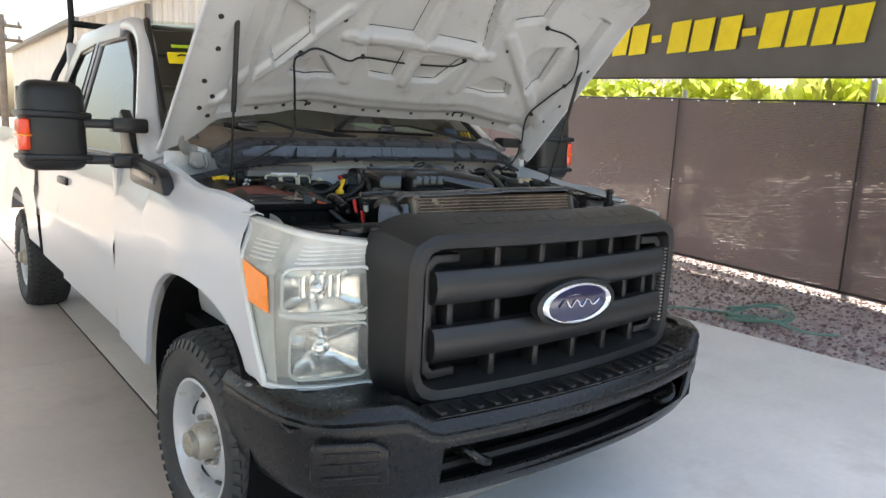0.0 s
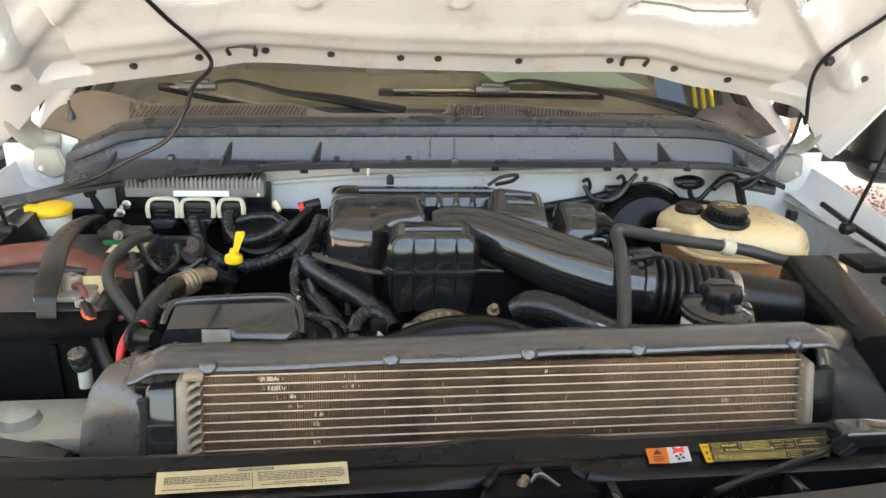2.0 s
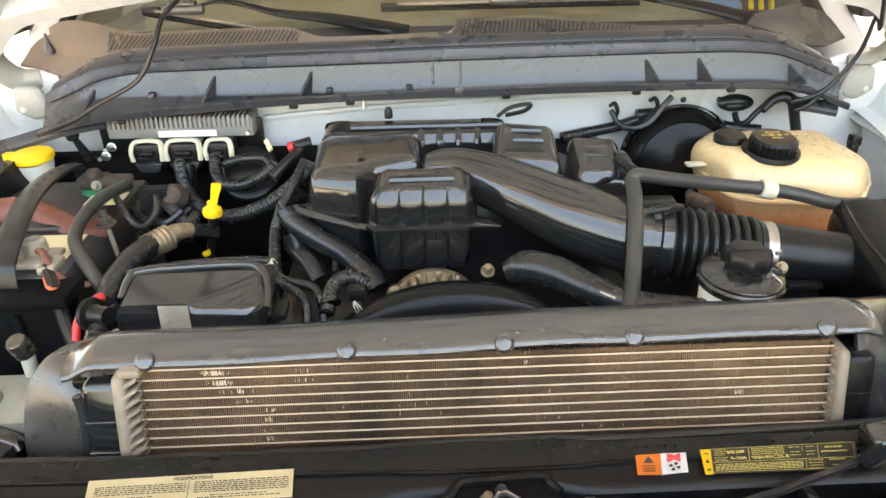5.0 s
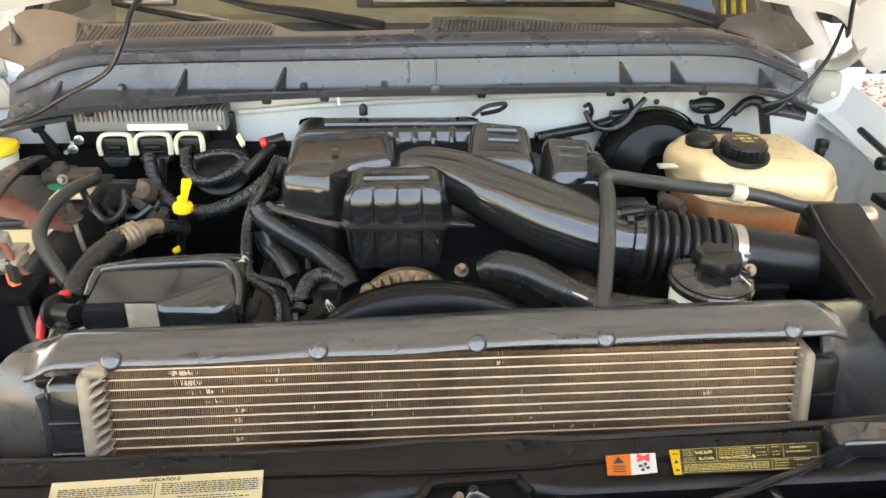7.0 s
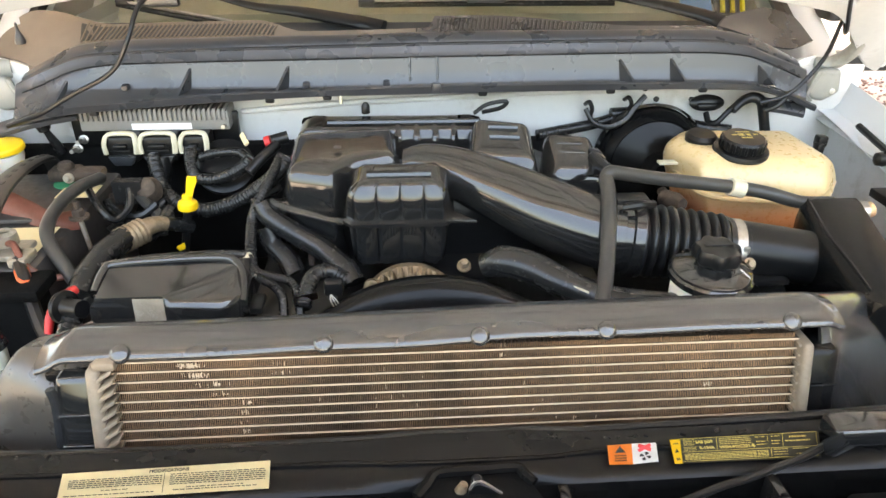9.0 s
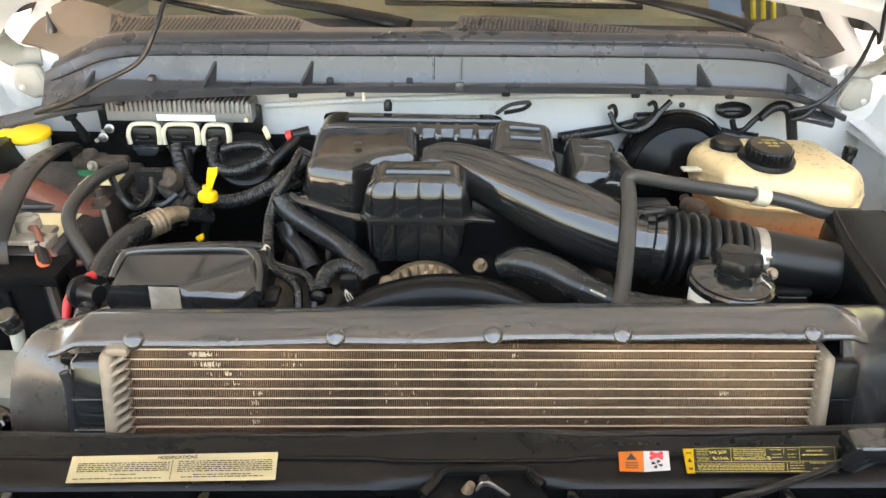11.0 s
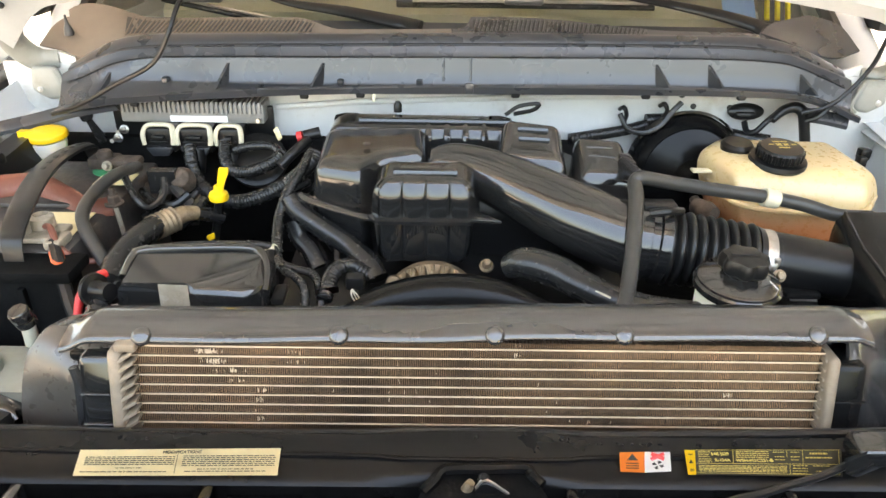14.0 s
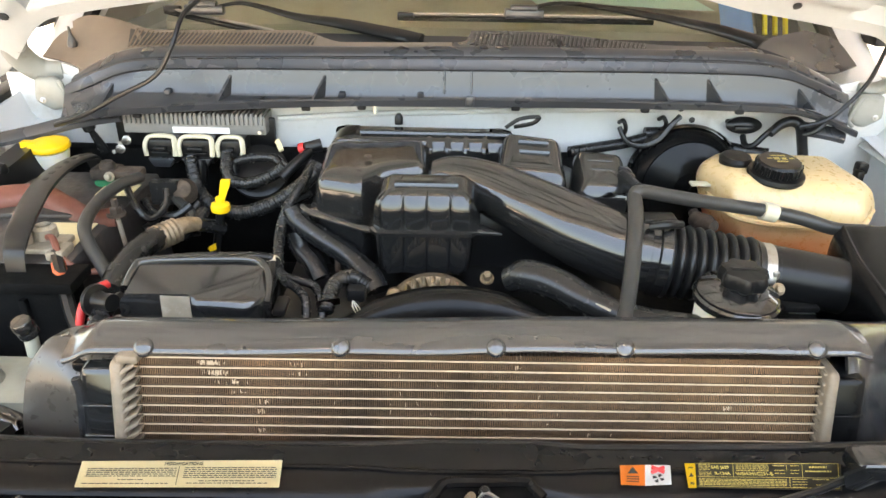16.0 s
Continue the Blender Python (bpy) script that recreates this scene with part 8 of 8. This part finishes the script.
# rear manifold log and the two right covers
rm = puff("rear_cover", dense([(-0.238, 0.958), (0.082, 0.952), (0.092, 0.965), (0.092, 1.045), (-0.245, 1.05), (-0.246, 0.97)], 0.008),
          [(1.15, 0.0), (1.20, 0.0), (1.240, 0.001), (1.252, 0.005), (1.260, 0.011), (1.264, 0.020), (1.265, 0.035)], "long black rear intake cover", eng, (0.0, 0.0))
for k in range(4):
    x = -0.066 + 0.033 * k
    part("mould_rib", tube([(x, 1.02, 1.262), (x, 0.980, 1.262), (x, 0.958, 1.250), (x, 0.953, 1.225), (x, 0.953, 1.20)], 0.007, 8, 5), M_GLOSS, rm)
part("rear_rail", tube([(-0.19, 0.985, 1.268), (0.08, 0.985, 1.268)], 0.006, 8, 3), M_GLOSS, rm)
part("lifting_eye", tube([(0.075, 1.03, 1.268), (0.10, 1.03, 1.285), (0.135, 1.03, 1.29), (0.125, 1.03, 1.278), (0.09, 1.03, 1.27)], 0.004, 8, 5), M_DARK, rm, "black lifting eye")
part("rear_knob", lathe([(0.008, 0), (0.008, 0.014), (0.004, 0.02)], (-0.125, 1.06, 1.262), (0, 0, 1), 12), M_DARK, rm)
c1 = puff("coil_cover", [(0.040, 0.842), (0.164, 0.830), (0.164, 0.93), (0.06, 0.945)], [(1.13, 0.008), (1.19, 0.0), (1.242, 0.001), (1.256, 0.004), (1.266, 0.010), (1.272, 0.018), (1.275, 0.03)], "shiny black faceted coil cover", eng, (0.0, 0.42))
for dy in (0.0, 0.022):
    part("mould_rib", tube([(0.085, 0.885 + dy, 1.274 + 0.42 * dy), (0.135, 0.881 + dy, 1.273 + 0.42 * dy)], 0.006, 8, 2), M_GLOSS, c1)
c2 = puff("coil_cover", [(0.174, 0.80), (0.262, 0.795), (0.264, 0.895), (0.176, 0.905)], [(1.10, 0.008), (1.17, 0.0), (1.234, 0.001), (1.247, 0.004), (1.256, 0.010), (1.262, 0.018), (1.264, 0.028)], "shiny black faceted coil cover", eng, (0.0, 0.32))
for dy in (0.0, 0.022):
    part("mould_rib", tube([(0.195, 0.845 + dy, 1.258 + 0.32 * dy), (0.236, 0.842 + dy, 1.257 + 0.32 * dy)], 0.006, 8, 2), M_GLOSS, c2)
part("cover_lug", rbox((0.242, 0.80, 1.235), (0.262, 0.85, 1.266), 0.005), M_GLOSS, c2)
# intake duct sweeping down to the bellows
dct = part("intake_duct", tube([(-0.055, 0.845, 1.238), (-0.02, 0.838, 1.242), (0.035, 0.81, 1.236), (0.10, 0.765, 1.222), (0.165, 0.72, 1.206), (0.225, 0.692, 1.192), (0.262, 0.685, 1.186)], [0.030, 0.037, 0.043, 0.049, 0.053, 0.054, 0.053], 24, 8), M_GLOSS, truck, "shiny black air intake duct")
part("duct_seam", tube([(-0.02, 0.80, 1.238), (0.04, 0.768, 1.228), (0.10, 0.722, 1.206), (0.165, 0.676, 1.184), (0.225, 0.646, 1.166)], 0.004, 6, 6), M_GLOSS, dct)
part("duct_collar", lathe([(0.053, 0), (0.058, 0.002), (0.058, 0.018), (0.053, 0.020), (0.053, 0.030), (0.058, 0.032), (0.058, 0.046), (0.05, 0.05)], (0.235, 0.688, 1.189), (0.97, -0.14, -0.10), 32), M_GLOSS, dct)
part("duct_clip", join(rbox((0.243, 0.675, 1.238), (0.292, 0.705, 1.250), 0.004), tube([(0.247, 0.66, 1.246), (0.27, 0.655, 1.252), (0.295, 0.672, 1.244)], 0.006, 8, 4)), M_DARK, dct)
prof = []
for k in range(9):
    h = 0.0145 * k
    prof += [(0.046, h), (0.055, h + 0.003), (0.057, h + 0.0065), (0.055, h + 0.010), (0.046, h + 0.0128)]
part("bellows", lathe([(r - 0.0009 * i / 5, h) for i, (r, h) in enumerate(prof)], (0.277, 0.680, 1.184), (0.99, -0.16, -0.045), 36), M_RUBBER, dct, "ribbed black rubber bellows", 70)
part("bellows_cuff", lathe([(0.047, 0), (0.042, 0.014), (0.042, 0.03)], (0.403, 0.660, 1.178), (0.99, -0.16, -0.05), 32), M_RUBBER, dct)
part("band_clamp", join(lathe([(0.043, 0), (0.0435, 0.001), (0.0435, 0.013), (0.043, 0.014)], (0.412, 0.658, 1.178), (0.99, -0.16, -0.05), 36, cap=False), rbox((0.414, 0.616, 1.185), (0.424, 0.622, 1.200), 0.002)), M_STEEL, dct, "steel band clamp")
part("air_pipe", tube([(0.42, 0.657, 1.178), (0.50, 0.645, 1.170), (0.56, 0.632, 1.163), (0.62, 0.62, 1.155)], [0.042, 0.040, 0.040, 0.040], 24, 5), M_DARK, truck, "satin black air pipe")
part("pipe_ring", lathe([(0.041, 0), (0.044, 0.002), (0.044, 0.006), (0.041, 0.008)], (0.555, 0.632, 1.164), (0.97, -0.2, -0.1), 28), M_DARK, truck)
part("pipe_screw", disc_bolt((0.417, 0.600, 1.183), (0, -0.8, 0.5), 0.006, 0.007), M_CAST, truck)
part("sensor_block", rbox((0.435, 0.600, 1.144), (0.486, 0.630, 1.154), 0.005), M_DARK, truck)
# air filter box
ab = part("air_filter_box", loft([[(xl + 0.004, y, zt - 0.14), (xl, y, zt - 0.030), (xl + 0.002, y, zt - 0.014), (xl + 0.010, y, zt - 0.003), (xl + 0.020, y, zt), (xr - 0.010, y, zt + 0.001), (xr - 0.002, y, zt), (xr, y, zt - 0.005), (xr + 0.004, y, zt - 0.14)]
                                  for y, xl, xr, zt in ((0.722, 0.553, 0.628, 1.218), (0.716, 0.544, 0.634, 1.226), (0.700, 0.540, 0.632, 1.2255), (0.632, 0.522, 0.617, 1.2155), (0.560, 0.516, 0.600, 1.2085), (0.500, 0.510, 0.586, 1.201), (0.470, 0.508, 0.580, 1.196))]), M_SUPPORT, truck, "satin black air filter box", 50)
bm = bmesh.new()
TAG = ((0.5110, 0.526, 1.1830), (0.5085, 0.494, 1.1780), (0.5085, 0.491, 1.1655), (0.5110, 0.520, 1.1700))
bm.faces.new([bm.verts.new(p) for p in TAG])
bmesh.ops.solidify(bm, geom=bm.faces[:], thickness=0.0008)
tg = part("serial_label", bm, M_WHITE, ab, "small white printed tag")
for u0, u1, v in ((0.12, 0.38, 0.35), (0.12, 0.30, 0.62), (0.50, 0.90, 0.25), (0.52, 0.88, 0.45), (0.50, 0.90, 0.65)):
    q = [Vector(TAG[0]).lerp(Vector(TAG[1]), u).lerp(Vector(TAG[3]).lerp(Vector(TAG[2]), u), w) + Vector((-0.0006, 0, 0)) for u, w in ((u0, v), (u1, v), (u1, v + 0.12), (u0, v + 0.12))]
    bm = bmesh.new()
    bm.faces.new([bm.verts.new(p) for p in q])
    part("tag_bar", bm, M_INK, tg)
part("box_fold", tube([(0.556, 0.716, 1.2255), (0.538, 0.632, 1.2145), (0.530, 0.560, 1.2075), (0.523, 0.500, 1.200)], 0.0022, 6, 4), M_SUPPORT, ab)

# vent hose over the duct and across the reservoir
part("vent_hose", tube([(0.185, 0.520, 1.164), (0.197, 0.550, 1.180), (0.212, 0.600, 1.211), (0.225, 0.650, 1.237), (0.236, 0.700, 1.254), (0.239, 0.725, 1.263), (0.245, 0.730, 1.270), (0.262, 0.735, 1.267), (0.305, 0.745, 1.256), (0.390, 0.760, 1.238), (0.465, 0.765, 1.226), (0.517, 0.760, 1.217), (0.568, 0.750, 1.205), (0.614, 0.740, 1.207)], 0.0108, 12, 7), M_GREYHOSE, truck, "aged grey-black vent hose")
part("tape_wrap", tube([(0.453, 0.764, 1.228), (0.475, 0.764, 1.223)], 0.0145, 14, 2), M_CREAM, truck, "pale tape round the hose")
part("vent_pipe", tube([(0.248, 0.830, 1.256), (0.249, 0.780, 1.261), (0.249, 0.735, 1.268)], 0.010, 10, 4), M_HOSE, truck)

# coolant reservoir
rb = loft([[(x, y, z) for x, y in o] for o, z in (
    ([(0.50, 0.86), (0.66, 0.84), (0.72, 0.90), (0.70, 1.02), (0.52, 1.03), (0.47, 0.96)], 1.06),
    ([(0.475, 0.85), (0.65, 0.825), (0.70, 0.87), (0.70, 1.03), (0.50, 1.04), (0.445, 0.96)], 1.13),
    ([(0.455, 0.858), (0.66, 0.825), (0.705, 0.87), (0.70, 1.03), (0.47, 1.04), (0.425, 0.98)], 1.195),
    ([(0.452, 0.875), (0.655, 0.840), (0.695, 0.88), (0.69, 1.025), (0.475, 1.035), (0.43, 0.985)], 1.222),
    ([(0.472, 0.892), (0.638, 0.862), (0.672, 0.895), (0.67, 1.01), (0.487, 1.02), (0.452, 0.98)], 1.234))])
bmesh.ops.recalc_face_normals(rb, faces=rb.faces)
res = part("coolant_reservoir", bevel(rb, 0.012, 4, 18), M_TANK, truck, "yellowed translucent coolant reservoir", 80)
part("tank_seam", tube([(0.44, 0.99, 1.185), (0.452, 0.853, 1.178), (0.55, 0.828, 1.172), (0.645, 0.815, 1.178), (0.70, 0.87, 1.185)], 0.005, 8, 6), M_TANK, res)
part("tank_tab", rbox((0.404, 0.930, 1.198), (0.446, 0.948, 1.203), 0.002), M_CREAM, res)
part("tank_outlet", tube([(0.66, 0.84, 1.165), (0.70, 0.80, 1.16), (0.73, 0.80, 1.165)], 0.014, 10, 4), M_TANK, res)
part("outlet_clamp", tube([(0.70, 0.80, 1.16), (0.72, 0.798, 1.162)], 0.018, 12, 2), M_STEEL, res)
cp = part("pressure_cap", lathe([(0.046, 0), (0.048, 0.004), (0.046, 0.010), (0.036, 0.011), (0.037, 0.027), (0.034, 0.031), (0.004, 0.032)], (0.535, 0.905, 1.230), (0, -0.12, 1), 48), M_DARK, res, "black ribbed pressure cap")
for k in range(24):
    a = 2 * math.pi * k / 24
    part("grip", rbox((-0.0022, -0.003, 0.010), (0.0022, 0.002, 0.026), 0.001, 1, Matrix.Translation((0.535, 0.905, 1.232)) @ pose(0, 0, 0, 7, 0, 0) @ Matrix.Rotation(a, 4, "Z") @ Matrix.Translation((0, 0.037, 0))), M_DARK, cp)
cq = ((0.510, 0.920, 1.2635), (0.560, 0.920, 1.2635), (0.560, 0.884, 1.259), (0.510, 0.884, 1.259))
line_bars(cq, [(0.25, 0.75, 0.12, 0.10), (0.05, 0.22, 0.40, 0.12), (0.28, 0.48, 0.34, 0.24), (0.55, 0.72, 0.36, 0.22), (0.82, 0.98, 0.38, 0.14), (0.30, 0.70, 0.70, 0.14)], cp, M_GOLD, "cap_marking", 9)
part("tank_sensor", join(lathe([(0.028, 0), (0.029, 0.01), (0.024, 0.016), (0.004, 0.018)], (0.486, 0.962, 1.232), (0, -0.1, 1), 24)), M_DARK, res, "black level cap")

# power steering reservoir
ps = part("steering_reservoir", lathe([(0.040, -0.10), (0.046, -0.05), (0.047, -0.004)], (0.328, 0.535, 1.207), (0, 0, 1), 32), M_MILK, truck, "milky power steering reservoir")
part("reservoir_lid", lathe([(0.047, -0.006), (0.0525, -0.004), (0.053, 0.004), (0.050, 0.007), (0.050, 0.010), (0.047, 0.013), (0.030, 0.016), (0.022, 0.020), (0.022, 0.024)], (0.328, 0.535, 1.207), (0, -0.05, 1), 40), M_GLOSS, ps, "shiny black lid")
part("reservoir_knob", lathe([(0.020, 0.02), (0.0275, 0.026), (0.029, 0.036), (0.026, 0.044), (0.004, 0.046)], (0.328, 0.533, 1.207), (0.02, -0.05, 1), 48, 0.09, 7), M_DARK, ps, "black lobed knob")
part("knob_mark", rbox((0.31, 0.528, 1.2525), (0.346, 0.534, 1.2545), 0.0005, 1), M_DARK, ps)

# brake booster, wiring and clips on the firewall
part("brake_booster", lathe([(0.112, 0), (0.116, 0.02), (0.112, 0.045), (0.098, 0.062), (0.094, 0.066), (0.090, 0.062), (0.060, 0.074), (0.034, 0.080), (0.030, 0.14)], (0.450, 1.125, 1.135), (0, -1, 0.12), 48), M_SUPPORT, truck, "black brake booster")
part("booster_ring", lathe([(0.117, 0.02), (0.121, 0.03), (0.117, 0.04)], (0.450, 1.125, 1.135), (0, -1, 0.12), 48, cap=False), M_GLOSS, truck)
part("brake_fitting", join(lathe([(0.016, 0), (0.017, 0.03), (0.010, 0.05)], (0.411, 0.900, 1.147), (0.3, -1, 0.2), 14), tube([(0.415, 0.930, 1.150), (0.423, 0.900, 1.136), (0.431, 0.880, 1.124)], 0.009, 8, 4)), M_RUST, truck)
loom("wall_loom", [(0.213, 1.100, 1.199), (0.265, 1.110, 1.205), (0.323, 1.120, 1.212), (0.380, 1.130, 1.224), (0.407, 1.130, 1.231)], 0.011)
part("wall_hose", tube([(0.368, 1.130, 1.231), (0.424, 1.130, 1.232), (0.479, 1.120, 1.224), (0.547, 1.110, 1.208), (0.603, 1.080, 1.208)], 0.013, 10, 6), M_HOSE, truck, "dusty black hose along the firewall")
part("tie_wrap", tube([(0.466, 1.118, 1.244), (0.469, 1.105, 1.214)], 0.004, 6, 2), M_WHITE, truck, "white printed tie")
for a, b in (((0.313, 1.130, 1.253), (0.325, 1.130, 1.226)), ((0.392, 1.130, 1.261), (0.399, 1.130, 1.236))):
    part("wire_hook", tube([a, Vector(a) + Vector((0.004, -0.015, 0.008)), Vector(a) + Vector((0.010, -0.018, -0.006)), b], 0.0045, 8, 5), M_DARK, truck, "black wire hook")
part("flat_wire", tube([(0.312, 1.120, 1.246), (0.325, 1.100, 1.224), (0.350, 1.080, 1.221), (0.381, 1.080, 1.235), (0.402, 1.090, 1.258), (0.423, 1.100, 1.277)], 0.004, 8, 7, flat=1.4), M_HOSE, truck)
sp = part("wall_grommet", lathe([(0.036, 0), (0.037, 0.005), (0.030, 0.010), (0.01, 0.012)], (0.568, 1.140, 1.250), (0, -1, 0.1), 28), M_RUBBER, truck, "black rubber grommet")
for vtx in sp.data.vertices:
    vtx.co.z = 1.250 + (vtx.co.z - 1.250) * 0.45
part("grommet_plug", join(rbox((0.544, 1.120, 1.237), (0.585, 1.140, 1.252), 0.005), tube([(0.560, 1.115, 1.236), (0.563, 1.100, 1.221), (0.575, 1.090, 1.224), (0.592, 1.090, 1.244), (0.615, 1.100, 1.259), (0.640, 1.110, 1.265)], 0.006, 8, 6)), M_DARK, sp)
part("wall_harness", tube([(0.602, 1.090, 1.248), (0.624, 1.100, 1.264), (0.645, 1.100, 1.271), (0.659, 1.090, 1.263), (0.654, 1.060, 1.238), (0.643, 1.020, 1.216)], [0.008, 0.010, 0.011, 0.011, 0.010, 0.010], 10, 6), M_RUBBER, truck, "taped black harness")
part("harness_tail", tube([(0.655, 1.070, 1.252), (0.676, 1.060, 1.267), (0.695, 1.060, 1.294)], 0.005, 8, 5), M_RUBBER, truck)
part("side_clip", join(rbox((0.735, 0.99, 1.185), (0.75, 1.01, 1.21), 0.004), rbox((0.74, 1.0, 1.20), (0.76, 1.02, 1.222), 0.004)), M_DARK, truck, "black clip on the wing")

# cooling fan ring, alternator, lower hoses in front of the engine
part("fan_shroud", lathe([(0.225, 0.0), (0.245, 0.012), (0.25, 0.035), (0.24, 0.05), (0.20, 0.055), (0.195, 0.0)], (-0.028, 0.60, 0.935), (0, -1, 0.05), 72, cap=False), M_SUPPORT, truck, "black fan ring", 50)
part("fan_ring_inner", lathe([(0.19, 0.05), (0.195, 0.06), (0.21, 0.062)], (-0.028, 0.585, 0.935), (0, -1, 0.05), 72, cap=False), M_DARK, truck)
part("fan_cowl", loft([[(-0.40, 0.475, 1.16), (0.38, 0.475, 1.16), (0.38, 0.475, 0.85), (-0.40, 0.475, 0.85)], [(-0.26, 0.55, 1.09), (0.22, 0.55, 1.09), (0.22, 0.55, 0.85), (-0.26, 0.55, 0.85)]], cap=False), M_DARK, truck, "black fan cowl behind the radiator")
al = part("alternator", lathe([(0.068, 0), (0.074, 0.006), (0.074, 0.02), (0.062, 0.03), (0.03, 0.034)], (-0.055, 0.69, 1.074), (0, -1, 0.1), 40), M_CAST, truck, "dirty cast alternator housing", 50)
for k in range(13):
    a = math.pi * (0.12 + 0.76 * k / 12)
    part("vent_rib", rbox((-0.004, -0.012, -0.008), (0.004, 0.012, 0.012), 0.002, 1, Matrix.Translation((-0.055 + 0.064 * math.cos(a), 0.66, 1.078 + 0.064 * math.sin(a))) @ pose(0, 0, 0, 0, 90 - math.degrees(a), 0)), M_CAST, al)
for x in (-0.112, 0.002):
    part("mount_ear", lathe([(0.011, 0), (0.012, 0.012), (0.007, 0.016)], (x, 0.672, 1.122), (0, -1, 0.2), 16), M_CAST, al)
part("belt_bolt", disc_bolt((0.023, 0.660, 1.157), (0, -0.5, 0.9), 0.007, 0.012), M_CAST, truck)
part("lower_hose", tube([(0.052, 0.640, 1.167), (0.074, 0.630, 1.181), (0.111, 0.610, 1.181), (0.149, 0.580, 1.173), (0.184, 0.560, 1.166), (0.223, 0.540, 1.165), (0.289, 0.520, 1.167)], [0.018, 0.023, 0.023, 0.021, 0.020, 0.02, 0.02], 14, 6), M_HOSE, truck, "black radiator hose with pale print")
part("hose_print", tube([(0.086, 0.605, 1.195), (0.118, 0.588, 1.191), (0.152, 0.562, 1.183), (0.175, 0.545, 1.179)], 0.0016, 5, 4), M_CREAM, truck)
part("engine_pipe", tube([(-0.285, 0.800, 1.199), (-0.271, 0.790, 1.181), (-0.229, 0.770, 1.159), (-0.187, 0.750, 1.140), (-0.153, 0.720, 1.125), (-0.139, 0.700, 1.109)], [0.015, 0.017, 0.017, 0.017, 0.018, 0.018], 14, 6), M_HOSE, truck, "dusty black breather pipe")
part("engine_pipe", tube([(-0.279, 0.800, 1.159), (-0.270, 0.790, 1.133), (-0.249, 0.770, 1.118), (-0.234, 0.750, 1.098)], 0.018, 12, 6), M_HOSE, truck, "dusty black breather pipe")
part("small_bracket", join(rbox((-0.245, 0.800, 1.118), (-0.221, 0.830, 1.124), 0.004), tube([(-0.211, 0.780, 1.129), (-0.210, 0.770, 1.103)], 0.005, 8, 2)), M_RUST, truck)
loom("wiring_loom", [(-0.308, 0.840, 1.181), (-0.288, 0.860, 1.188), (-0.267, 0.880, 1.192)], 0.007)

# right wing details
part("wing_seal", tube([(0.80, 0.52, 1.165), (0.84, 0.75, 1.185), (0.86, 0.95, 1.20), (0.87, 1.08, 1.215)], 0.007, 8, 6), M_RUBBER, truck)
for y in (0.56, 0.68, 0.80):
    part("wing_opening", rbox((0.775, y, 1.155), (0.85, y + 0.075, 1.172), 0.004), M_DARK, truck, "dark opening in the wing ledge")
